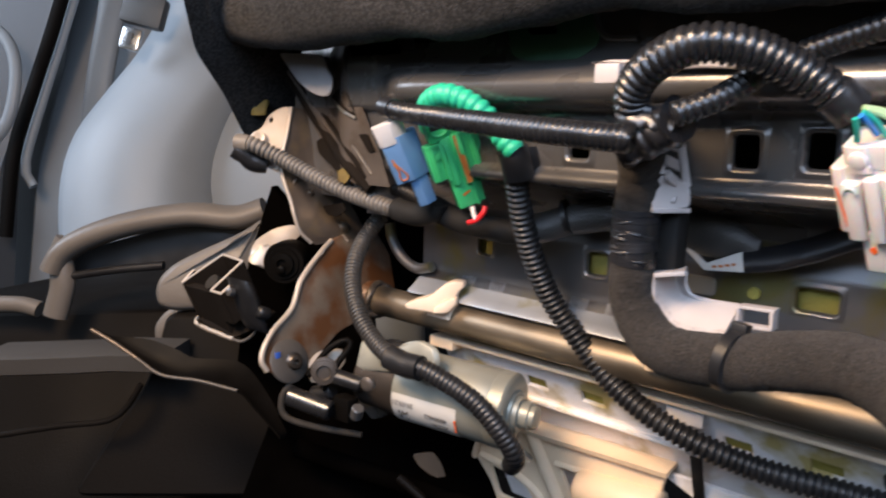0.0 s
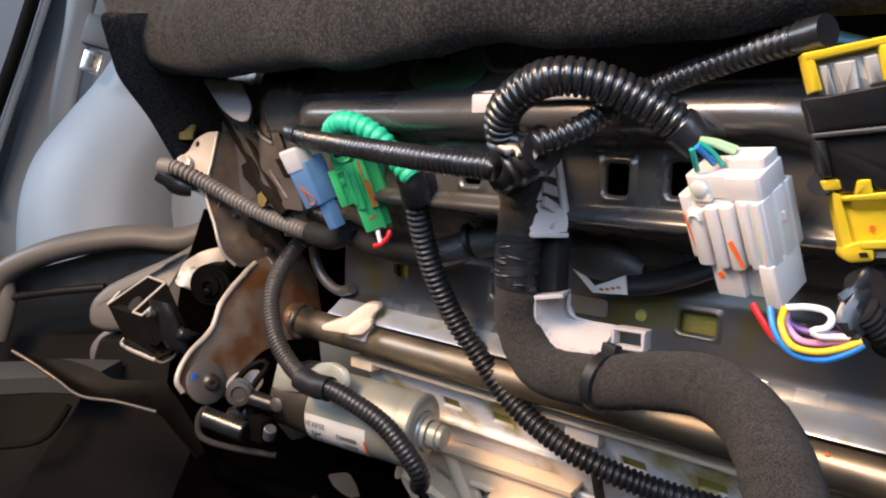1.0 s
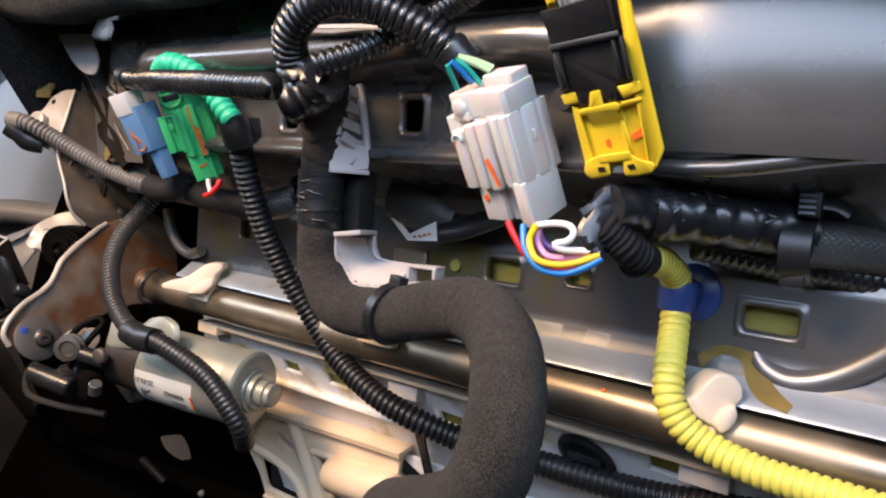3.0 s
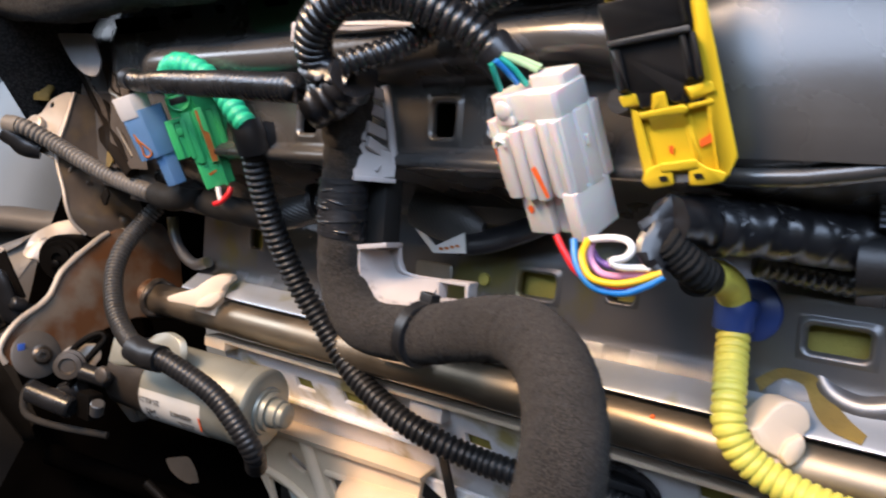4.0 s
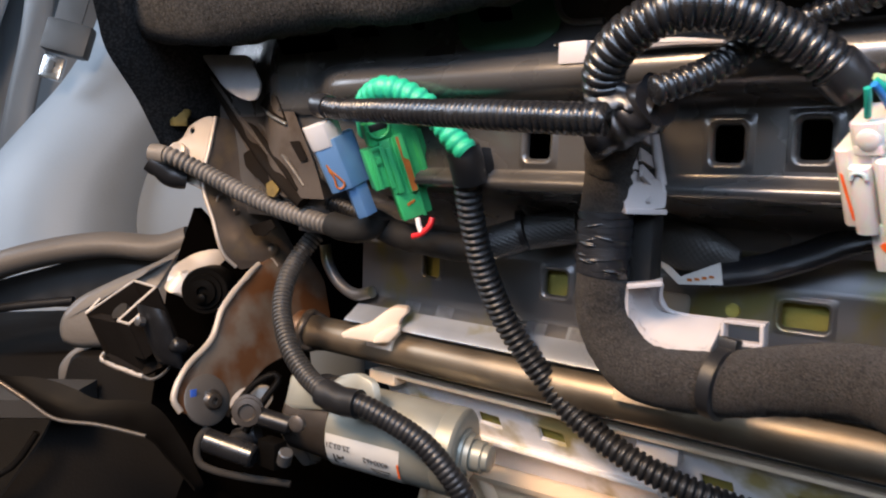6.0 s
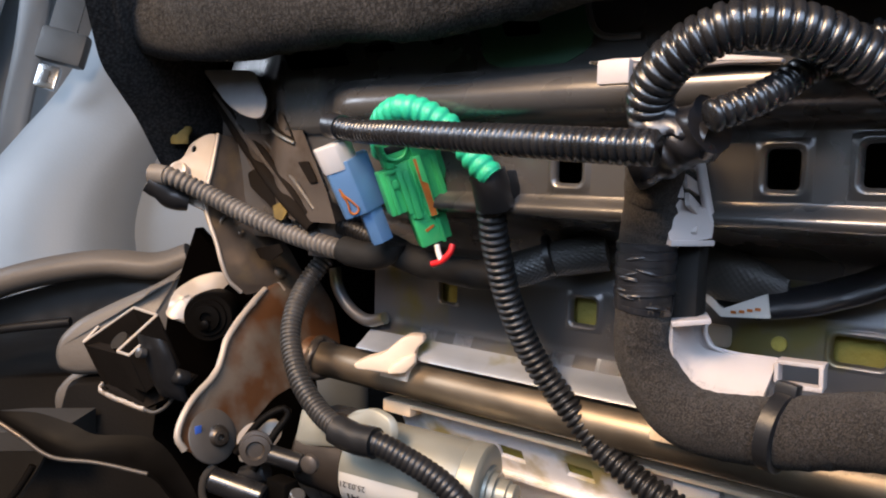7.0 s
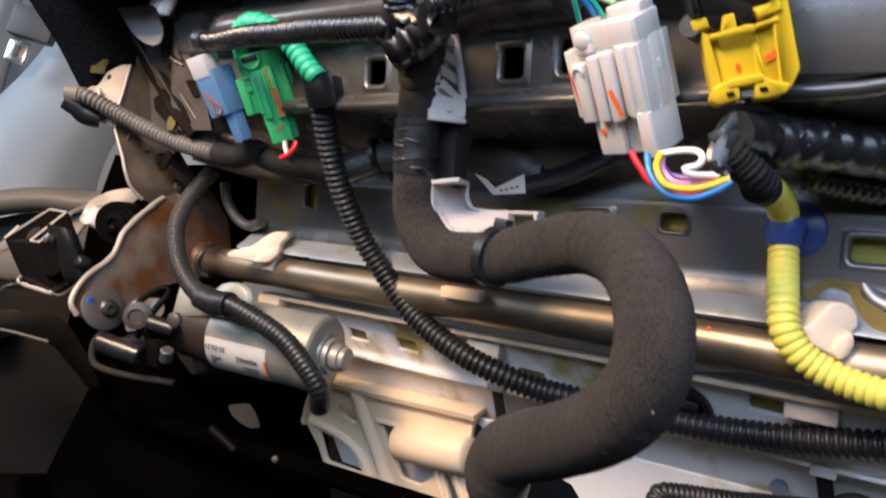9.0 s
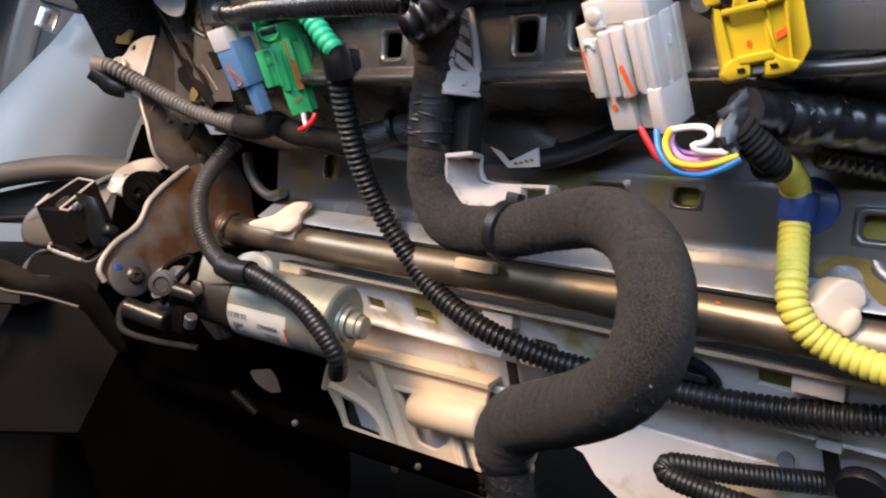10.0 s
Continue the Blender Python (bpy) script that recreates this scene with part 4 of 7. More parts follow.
# ---------------------------------------------------------------- side bracket, motor, latch and lever
def side_bracket():
    ob = thing("recliner_bracket", "grey steel recliner bracket with brown grease stains", "seat bracket")
    low = [(-0.1981, -0.0224, 0.0218), (-0.2013, -0.0012, 0.0306), (-0.201, 0.0205, 0.0297), (-0.1927, 0.0312, 0.0074), (-0.1834, 0.0288, -0.0179), (-0.1761, 0.0192, -0.0375), (-0.1772, -0.0117, -0.0345), (-0.1754, -0.0348, -0.0396), (-0.1715, -0.0542, -0.0501), (-0.1681, -0.0647, -0.0591), (-0.1678, -0.0824, -0.06), (-0.1698, -0.0975, -0.0546), (-0.173, -0.1021, -0.0459), (-0.1774, -0.091, -0.0339), (-0.1826, -0.0697, -0.0173), (-0.1889, -0.0570, -0.0002), (-0.1934, -0.0390, 0.0121)]
    part("lower_plate", plate(B(), rounded([Vector(p) for p in low], 0.004, 2), (-0.0035, 0, 0), (), 0.0007), M_BRACKET, ob)
    edge = [(-0.1985, -0.0226, 0.0230), (-0.1950, -0.0345, 0.0165), (-0.1890, -0.0575, -0.0002), (-0.1828, -0.0700, -0.0173), (-0.1778, -0.0905, -0.0302), (-0.1735, -0.1015, -0.0440), (-0.1712, -0.0985, -0.0530)]
    part("folded_edge", sweep(B(), edge, 0.0014, 10, 0.003, flat=1.3, rough=0.0004), M_PALE, ob, "bare bright sheared edge", 70)
    # folded head: a bright flange towards the door and a web that runs back from the fold
    flange = [(-0.2346, -0.0309, 0.1183), (-0.2419, -0.0336, 0.1174), (-0.2506, -0.0386, 0.1118), (-0.2531, -0.0430, 0.1021), (-0.2587, -0.0462, 0.0986), (-0.2607, -0.0509, 0.0877), (-0.2515, -0.0513, 0.0785), (-0.2361, -0.0483, 0.0731), (-0.2254, -0.0462, 0.0696), (-0.2305, -0.0449, 0.0774), (-0.2314, -0.0375, 0.0978)]
    hole = [(-0.2483, -0.0400, 0.1090), (-0.2462, -0.0381, 0.1104), (-0.2448, -0.0386, 0.1072), (-0.2470, -0.0402, 0.1054)]
    part("flange", plate(B(), rounded([Vector(p) for p in flange], 0.003, 2), (0.0007, -0.0021, 0.0008), [rounded([Vector(p) for p in hole], 0.001, 2)], 0.0005), M_PALE, ob, "bare bright upper flange")
    bm, rows = B(), []
    left = smooth_line([(-0.2340, -0.0315, 0.1184), (-0.2305, -0.0385, 0.0979), (-0.2285, -0.0450, 0.0782), (-0.2240, -0.0462, 0.0662), (-0.2160, -0.0455, 0.0500), (-0.2106, -0.0449, 0.0360), (-0.2103, -0.0380, 0.0240), (-0.2075, -0.0300, 0.0190)], 0.004)[0]
    right = smooth_line([(-0.2330, -0.0178, 0.1167), (-0.2270, -0.0126, 0.1021), (-0.2220, -0.0060, 0.0808), (-0.2150, -0.0008, 0.0592), (-0.2080, 0.0060, 0.0440), (-0.2020, 0.0080, 0.0340), (-0.1985, 0.0090, 0.0290), (-0.1965, 0.0000, 0.0230)], 0.0005)[0]
    for i, p in enumerate(left):
        q = right[round(i * (len(right) - 1) / (len(left) - 1))]
        t = i / (len(left) - 1)
        row = []
        for k in range(13):
            s = k / 12
            c = Vector(p).lerp(Vector(q), s)
            swell = 0.0045 * math.exp(-((t - 0.88) / 0.10) ** 2) * math.sin(math.pi * s) + 0.0028 * math.exp(-((t - 0.55) / 0.07) ** 2 - ((s - 0.35) / 0.22) ** 2) + 0.0006 * noise.noise(c * 120)
            row.append(bm.verts.new(c + Vector((0.93, -0.30, 0.2)) * swell))
        rows.append(row)
    for a, b in zip(rows, rows[1:]):
        for k in range(12):
            bm.faces.new((a[k], b[k], b[k + 1], a[k + 1]))
    part("web", bm, M_BARE, ob, "grey-brown pressed web with a swelling at its foot", 60)
    part("web_edge", sweep(B(), [Vector(p) for p in left[::3]], 0.0013, 8, 0.003), M_PALE, ob, "", 70)
    ring = [Vector((-0.2195, -0.0353, 0.0614)) + Vector((0.25 * math.cos(a), 0.85 * math.cos(a) * 0.9, math.sin(a) * 1.1)) * 0.0058 for a in np.linspace(0, 2 * math.pi, 17)]
    part("pressed_ring", sweep(B(), ring, 0.0012, 8, 0.002, rough=0.0003), M_BARE, ob, "", 70)
    for p, r, m in (((-0.2140, -0.0330, 0.0345), 0.0042, M_PALE), ((-0.2010, -0.0090, 0.0310), 0.0040, M_BARE), ((-0.2175, -0.0270, 0.0560), 0.0030, M_BARE)):
        part("rivet", lathe(B(), Vector(p) - Vector((0.001, 0, 0)), (0.8, -0.55, 0.2), [(0, r * 1.2), (0.0015, r * 1.15), (0.0035, r * 0.8), (0.0045, r * 0.2)], 18), m, ob, "", 60)
    part("finger", sweep(B(), [(-0.2060, -0.0180, 0.0330), (-0.2020, -0.0120, 0.0265), (-0.1990, -0.0080, 0.0200)], 0.0022, 10, 0.002), M_PALE, ob, "bright raised finger", 60)
    nut = Vector((-0.2480, -0.0500, 0.0935))
    part("welded_nut", lathe(B(), nut, (0.3, -0.9, 0.3), [(0, 0.0068), (0.0032, 0.0066), (0.0038, 0.0052), (0.0030, 0.0030)], 24), M_PALE, ob)
    p = Vector((-0.1714, -0.081, -0.0502))
    part("pivot_pad", lathe(B(), p - Vector((0.001, 0, 0)), (1, 0, 0.37), [(0, 0.0150), (0.0012, 0.0150), (0.0018, 0.0142), (0.0018, 0.004)], 32), M_SIDE, ob, "dark round pivot pad")
    p = Vector((-0.1712, -0.0784, -0.0508))
    part("bolt", lathe(B(), p, (1, -0.25, 0.2), [(0, 0.0066), (0.0010, 0.0066), (0.0013, 0.0054), (0.0020, 0.0054), (0.0023, 0.0048), (0.0030, 0.0052), (0.0034, 0.0046), (0.0041, 0.0050), (0.0045, 0.0044), (0.0052, 0.0047), (0.0060, 0.0040), (0.0062, 0.0020), (0.0030, 0.0018)], 24), M_BOLT, ob, "threaded steel pivot bolt", 30)
    p = Vector((-0.1731, -0.0897, -0.0456))
    part("paint_mark", box(B(), p + Vector((0.0009, 0, 0)), (0.0006, 0.004, 0.007), None, 0.0002), M_BLUEMARK, ob, "blue paint mark")
    part("welded_ear", plate(B(), rounded([Vector(q) for q in [(-0.1649, -0.0705, -0.051), (-0.161, -0.0655, -0.0441), (-0.1533, -0.0582, -0.0423), (-0.15, -0.057, -0.0505), (-0.1549, -0.0641, -0.0627), (-0.1616, -0.0708, -0.066)]], 0.004), (0.002, 0.006, 0), bev=0.0006), M_PALE, ob, "", 50)
    return ob


side_bracket()


def seat_motor():
    ob = thing("seat_motor", "silver electric seat motor with a printed paper label", "electric motor")
    ax = Vector((0.965, 0.24, -0.06)).normalized()
    c = Vector((-0.036, -0.012, -0.0660))
    R = 0.0242
    part("end_cap", lathe(B(), c - ax * 0.010, ax, [(-0.001, R - 0.0015), (0, R), (0.0085, R), (0.0100, R - 0.0012), (0.0108, R - 0.0032), (0.0110, 0.0142), (0.0126, 0.0136), (0.0130, 0.0118), (0.0158, 0.0112)], 48), M_MOTOR, ob, "stepped end cap")
    part("nipple", lathe(B(), c + ax * 0.004, ax, [(0, 0.0088), (0.0075, 0.0086), (0.0082, 0.0074), (0.0112, 0.0072), (0.0122, 0.006), (0.0124, 0.001)], 24), M_MOTOR, ob, "round shaft cap")
    can = B()
    L = 0.066
    lathe(can, c - ax * (0.010 + L), ax, [(0, R - 0.002), (0.002, R - 0.0004), (L - 0.001, R - 0.0004), (L, R - 0.001)], 48)
    part("can", can, M_MOTOR, ob, "", 40)
    part("gear_neck", lathe(B(), c - ax * 0.108, ax, [(0, R - 0.006), (0.003, R - 0.0030), (0.020, R - 0.0022), (0.031, R - 0.0010), (0.0325, R - 0.0010)], 40), M_NECK, ob, "dark brown cast gear neck", 40)
    up = Vector((0, -0.86, -0.50))
    up = (up - ax * up.dot(ax)).normalized()
    side = ax.cross(up)
    lab = B()
    loops = []
    for z in (-0.074, -0.028):
        loops.append([c + ax * z + (up * math.cos(a) + side * math.sin(a)) * (R - 0.0001) for a in np.linspace(-0.62, 0.55, 12)])
    rows = [[lab.verts.new(p) for p in l] for l in loops]
    for k in range(11):
        lab.faces.new((rows[0][k], rows[0][k + 1], rows[1][k + 1], rows[1][k]))
    part("label", lab, M_LABEL, ob, "white printed paper label", 80)

    def on_can(z, ang, r=R):
        return c + ax * z + (up * math.cos(ang) + side * math.sin(ang)) * r

    for words, z, ang, size in (("25.03.21", -0.058, -0.42, 0.0046), ("4000462", -0.034, -0.25, 0.0046)):
        nrm = up * math.cos(ang) + side * math.sin(ang)
        lettering("printed_number", words, size, on_can(z + 0.0, ang) + nrm * 0.0002, -ax, nrm, M_INK, ob)
    bm = B()
    rng = random.Random(4)
    for i in range(6):
        for j in range(6):
            if rng.random() < 0.5:
                a = -0.10 + j * 0.052
                nrm = up * math.cos(a) + side * math.sin(a)
                box(bm, on_can(-0.069 + i * 0.0012, a, R), (0.0011, 0.0002, 0.0009), axes(ax, ax.cross(nrm)), 0)
    part("printed_code", bm, M_INK, ob, "dark printed square block")
    bm = B()
    for i in range(3):
        a = 0.05 + 0.09 * i
        nrm = up * math.cos(a) + side * math.sin(a)
        box(bm, on_can(-0.040, a, R), (0.012 - 0.002 * i, 0.0002, 0.0008), axes(ax, ax.cross(nrm)), 0)
    part("printed_lines", bm, M_INK, ob, "small dark printed lines")
    bm = B()
    nrm = up * math.cos(-0.1) + side * math.sin(-0.1)
    box(bm, on_can(-0.0285, -0.1, R), (0.0012, 0.0003, 0.010), axes(ax, ax.cross(nrm)), 0)
    part("inspection_mark", bm, M_ORANGE, ob, "short red-orange pen stroke")
    g = c - ax * 0.094
    part("gearbox", box(B(), g + Vector((-0.002, 0.006, 0.002)), (0.024, 0.034, 0.038), axes(ax, (0, 0.1, 1)), 0.004), M_STEEL, ob, "", 50)
    tab = [(-0.1341, -0.0559, -0.0528), (-0.1312, -0.0527, -0.0308), (-0.1214, -0.0517, -0.0342), (-0.1031, -0.0491, -0.033), (-0.097, -0.0477, -0.0275), (-0.0862, -0.0462, -0.0243), (-0.0747, -0.0455, -0.0274), (-0.0714, -0.0462, -0.0362), (-0.0769, -0.0476, -0.0444), (-0.1011, -0.0507, -0.0478)]
    part("mounting_tab", plate(B(), rounded([Vector(p) for p in tab], 0.004), (0.002, 0.004, 0), bev=0.0006), M_MOTOR, ob, "flat zinc plate with a rounded ear", 50)
    p = Vector([(-0.0962, -0.0801, -0.0468)][0])
    part("fixing_screw", lathe(B(), p + Vector((0, 0.002, 0)), (0.3, -1, 0), [(0, 0.0048), (0.0025, 0.0045), (0.0035, 0.003), (0.0036, 0.0008)], 20), M_JOINT, ob)
    arm = [(-0.1554, -0.0421, -0.0651), (-0.1505, -0.0381, -0.062), (-0.1412, -0.0312, -0.0643), (-0.1431, -0.0339, -0.0751), (-0.1358, -0.0305, -0.0926), (-0.1398, -0.0339, -0.0956), (-0.1485, -0.0392, -0.0843), (-0.1541, -0.0421, -0.0729)]
    part("cast_arm", plate(B(), rounded([Vector(q) for q in arm], 0.004), (0.002, 0.006, 0), bev=0.001), M_STEEL, ob, "", 50)
    rodp = [(-0.1400, -0.0700, -0.0548), (-0.1333, -0.0670, -0.0565), (-0.1218, -0.0608, -0.0589)]
    part("push_rod", rod(B(), rodp[0], rodp[2], 0.0052, seg=18, bev=0.0008), M_BLACKPLASTIC, ob)
    p = Vector([(-0.1438, -0.0764, -0.0524)][0])
    part("ball_joint", lathe(B(), p - Vector((0.004, -0.006, 0)), (0.75, -0.65, 0.1), [(0, 0.0070), (0.002, 0.0088), (0.004, 0.0088), (0.0045, 0.0060), (0.0085, 0.0060), (0.009, 0.0080), (0.011, 0.0080), (0.0115, 0.0050), (0.0100, 0.0040)], 28), M_JOINT, ob, "worn pale turned joint")
    return ob


seat_motor()


def latch():
    ob = thing("latch_bracket", "black painted steel latch bracket with bright cut edges", "bracket")
    down = Vector((0.0008, 0.0140, -0.0330))
    line = [Vector(p) for p in [(-0.2876, -0.0826, -0.0051), (-0.2906, -0.0910, -0.0145), (-0.2636, -0.0724, 0.0088), (-0.2320, -0.0761, 0.0086), (-0.2449, -0.0940, -0.0124), (-0.2295, -0.0954, -0.0120), (-0.2238, -0.0876, -0.0029)]]
    inward = Vector((0.08, 0.73, -0.68)).normalized()

    def wall(name, a, b, depth=1.0):
        """One folded wall of the sheet: from a to b along its bright top edge, then down."""
        across = (b - a).cross(down).normalized() * 0.0008
        bm = loft(B(), [[a - across, b - across, b - across + down * depth, a - across + down * depth], [a + across, b + across, b + across + down * depth, a + across + down * depth]], True, True)
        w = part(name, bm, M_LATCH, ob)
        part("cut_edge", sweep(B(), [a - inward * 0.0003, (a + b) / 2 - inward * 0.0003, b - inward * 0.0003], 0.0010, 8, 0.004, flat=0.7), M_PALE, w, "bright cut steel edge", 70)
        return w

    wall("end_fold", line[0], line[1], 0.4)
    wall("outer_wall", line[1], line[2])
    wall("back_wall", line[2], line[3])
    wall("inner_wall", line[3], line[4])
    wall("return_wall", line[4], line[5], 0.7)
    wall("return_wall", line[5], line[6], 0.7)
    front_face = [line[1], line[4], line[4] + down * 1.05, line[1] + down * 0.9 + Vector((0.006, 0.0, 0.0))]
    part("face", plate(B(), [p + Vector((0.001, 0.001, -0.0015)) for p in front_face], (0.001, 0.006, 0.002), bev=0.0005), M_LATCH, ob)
    tab = line[4].lerp(line[1], 0.25) + Vector((0.003, 0.006, 0.004))
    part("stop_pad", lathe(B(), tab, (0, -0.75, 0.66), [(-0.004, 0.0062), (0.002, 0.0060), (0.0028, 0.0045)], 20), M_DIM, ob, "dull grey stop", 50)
    # rounded sliding block beside the channel
    bm, loops = B(), []
    for k in range(9):
        t = k / 8
        c = Vector((-0.2215, -0.0850, -0.0020)).lerp(Vector((-0.2170, -0.0740, -0.0395)), t)
        r = 0.0105 * (1 - 0.15 * (2 * t - 1) ** 4)
        loops.append([c + Vector((math.cos(a) * r * 1.25, -abs(math.sin(a)) * r * 0.9 if math.sin(a) > 0 else -math.sin(a) * r * 0.5, math.sin(a) * r * 0.35)) for a in np.linspace(0, 2 * math.pi, 20, endpoint=False)])
    part("slide", loft(bm, loops, True, True), M_BLACKPLASTIC, ob, "glossy black sliding block", 50)
    part("slide_knob", lathe(B(), (-0.2185, -0.0960, -0.0085), (0.1, -0.95, 0.3), [(-0.003, 0.0030), (0.0008, 0.0028), (0.0014, 0.0014)], 14), M_STEEL, ob, "", 60)
    part("slide_tip", lathe(B(), (-0.2060, -0.0800, -0.0230), (0.1, -0.9, 0.4), [(-0.006, 0.0046), (0.001, 0.0044), (0.0022, 0.0030), (0.0024, 0.0008)], 16), M_BLACKPLASTIC, ob, "", 60)
    lip = [(-0.2900, -0.0760, -0.0405), (-0.2890, -0.0820, -0.0455), (-0.2780, -0.0838, -0.0470), (-0.2656, -0.0835, -0.0477), (-0.2520, -0.0822, -0.0486), (-0.2393, -0.0810, -0.0491)]
    part("lower_lip", sweep(B(), lip, 0.0017, 8, 0.0015, flat=0.7, rough=0.0009), M_PALE, ob, "bent bright lip", 70)
    part("lip_return", sweep(B(), [(-0.2393, -0.0812, -0.0491), (-0.2300, -0.0800, -0.0493), (-0.2215, -0.0770, -0.0440), (-0.2120, -0.0755, -0.0330), (-0.2030, -0.0750, -0.0235)], 0.0011, 8, 0.002), M_SIDE, ob, "", 70)
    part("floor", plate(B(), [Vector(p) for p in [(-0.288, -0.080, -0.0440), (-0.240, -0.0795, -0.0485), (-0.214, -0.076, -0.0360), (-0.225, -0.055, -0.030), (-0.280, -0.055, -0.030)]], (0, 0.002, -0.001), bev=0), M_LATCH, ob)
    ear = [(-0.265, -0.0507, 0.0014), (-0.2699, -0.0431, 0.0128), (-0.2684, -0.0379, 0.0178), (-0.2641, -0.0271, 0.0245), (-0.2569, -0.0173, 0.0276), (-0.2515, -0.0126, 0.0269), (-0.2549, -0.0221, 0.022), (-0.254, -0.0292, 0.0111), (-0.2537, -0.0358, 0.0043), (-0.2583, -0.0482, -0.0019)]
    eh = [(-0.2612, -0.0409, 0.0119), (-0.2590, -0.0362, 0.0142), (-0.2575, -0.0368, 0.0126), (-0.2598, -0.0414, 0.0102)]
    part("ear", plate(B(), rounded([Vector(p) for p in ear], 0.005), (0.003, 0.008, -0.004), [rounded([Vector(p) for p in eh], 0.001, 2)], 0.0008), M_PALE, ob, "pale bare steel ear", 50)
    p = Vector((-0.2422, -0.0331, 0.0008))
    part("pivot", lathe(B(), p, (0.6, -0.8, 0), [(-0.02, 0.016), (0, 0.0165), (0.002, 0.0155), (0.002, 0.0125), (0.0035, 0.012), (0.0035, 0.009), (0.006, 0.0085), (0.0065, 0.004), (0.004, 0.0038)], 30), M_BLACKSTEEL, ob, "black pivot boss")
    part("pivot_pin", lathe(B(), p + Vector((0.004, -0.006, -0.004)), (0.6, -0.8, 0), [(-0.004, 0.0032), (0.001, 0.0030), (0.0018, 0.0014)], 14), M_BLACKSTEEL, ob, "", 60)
    return ob


latch()


def dark_side():
    """Steel behind the latch, down to the rail; its deep shade is put into a near-black colour."""
    ob = thing("seat_rail_bracket", "steel rail bracket under the seat, its deep shade painted near-black", "seat frame")
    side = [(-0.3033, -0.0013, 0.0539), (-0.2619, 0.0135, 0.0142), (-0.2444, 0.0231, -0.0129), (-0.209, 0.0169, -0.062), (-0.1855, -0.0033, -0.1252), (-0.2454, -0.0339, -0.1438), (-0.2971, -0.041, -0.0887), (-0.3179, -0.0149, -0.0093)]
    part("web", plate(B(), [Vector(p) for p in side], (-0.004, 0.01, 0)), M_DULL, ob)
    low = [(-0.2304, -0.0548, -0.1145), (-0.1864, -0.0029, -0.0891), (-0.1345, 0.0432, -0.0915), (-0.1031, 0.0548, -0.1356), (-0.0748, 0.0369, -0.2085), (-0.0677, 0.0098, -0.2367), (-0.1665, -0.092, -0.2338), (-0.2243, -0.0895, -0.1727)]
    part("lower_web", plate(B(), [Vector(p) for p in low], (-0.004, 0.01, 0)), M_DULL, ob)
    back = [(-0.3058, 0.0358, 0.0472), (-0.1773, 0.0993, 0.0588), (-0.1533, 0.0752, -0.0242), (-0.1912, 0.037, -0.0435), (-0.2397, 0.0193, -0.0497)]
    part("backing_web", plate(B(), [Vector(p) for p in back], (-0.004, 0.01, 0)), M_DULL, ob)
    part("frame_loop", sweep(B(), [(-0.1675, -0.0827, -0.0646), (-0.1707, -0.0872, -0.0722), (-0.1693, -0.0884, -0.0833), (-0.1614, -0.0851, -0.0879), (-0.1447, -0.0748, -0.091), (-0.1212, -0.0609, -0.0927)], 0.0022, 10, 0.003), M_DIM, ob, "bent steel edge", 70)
    part("roller", rod(B(), (-0.1610, -0.0890, -0.0690), (-0.1330, -0.0765, -0.0755), 0.0066, seg=24, bev=0.0012), M_GLOSSCOND, ob, "glossy black roller")
    part("roller", rod(B(), *[(-0.1592, -0.0703, -0.0734), (-0.1461, -0.0641, -0.0676)], 0.006, seg=18, bev=0.001), M_BLACKPLASTIC, ob)
    part("clip", box(B(), [(-0.1275, -0.0692, -0.0736)][0], (0.015, 0.010, 0.016), None, 0.002), M_BLACKSTEEL, ob)
    part("washer", rod(B(), *[(-0.1108, -0.0733, -0.0678), (-0.1147, -0.0717, -0.0754)], 0.004, seg=14, bev=0.0006), M_STEEL, ob)
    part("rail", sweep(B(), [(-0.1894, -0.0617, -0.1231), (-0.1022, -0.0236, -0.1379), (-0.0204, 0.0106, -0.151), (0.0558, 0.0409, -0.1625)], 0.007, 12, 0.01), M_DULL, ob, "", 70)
    part("link", sweep(B(), [(-0.1599, -0.0745, -0.0587), (-0.1523, -0.0639, -0.0417), (-0.1442, -0.0551, -0.0347), (-0.1415, -0.0535, -0.0383), (-0.1443, -0.0609, -0.0483), (-0.1479, -0.0722, -0.066)], 0.0022, 10, 0.003), M_BLACKSTEEL, ob, "", 70)
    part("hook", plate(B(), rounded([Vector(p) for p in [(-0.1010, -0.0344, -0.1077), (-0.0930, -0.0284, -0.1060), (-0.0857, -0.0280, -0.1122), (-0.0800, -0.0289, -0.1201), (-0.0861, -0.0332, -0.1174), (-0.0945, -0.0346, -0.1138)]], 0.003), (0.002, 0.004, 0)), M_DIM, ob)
    part("lug", sweep(B(), [(-0.1014, -0.0465, -0.1202), (-0.0934, -0.0435, -0.1255), (-0.0837, -0.0406, -0.1318)], 0.003, 10, 0.002, flat=0.6), M_BLACKSTEEL, ob, "small lug", 70)
    p = Vector([(-0.0511, -0.0351, -0.1301)][0])
    part("screw", lathe(B(), p, (0.4, -0.9, 0), [(0, 0.0020), (0.002, 0.0020), (0.0026, 0.0012)], 14), M_SIDE, ob)
    p = Vector([(0.0276, -0.0061, -0.1422)][0])
    part("screw", lathe(B(), p, (0.4, -0.9, 0), [(0, 0.0020), (0.002, 0.0020), (0.0026, 0.0012)], 14), M_SIDE, ob)
    return ob


dark_side()


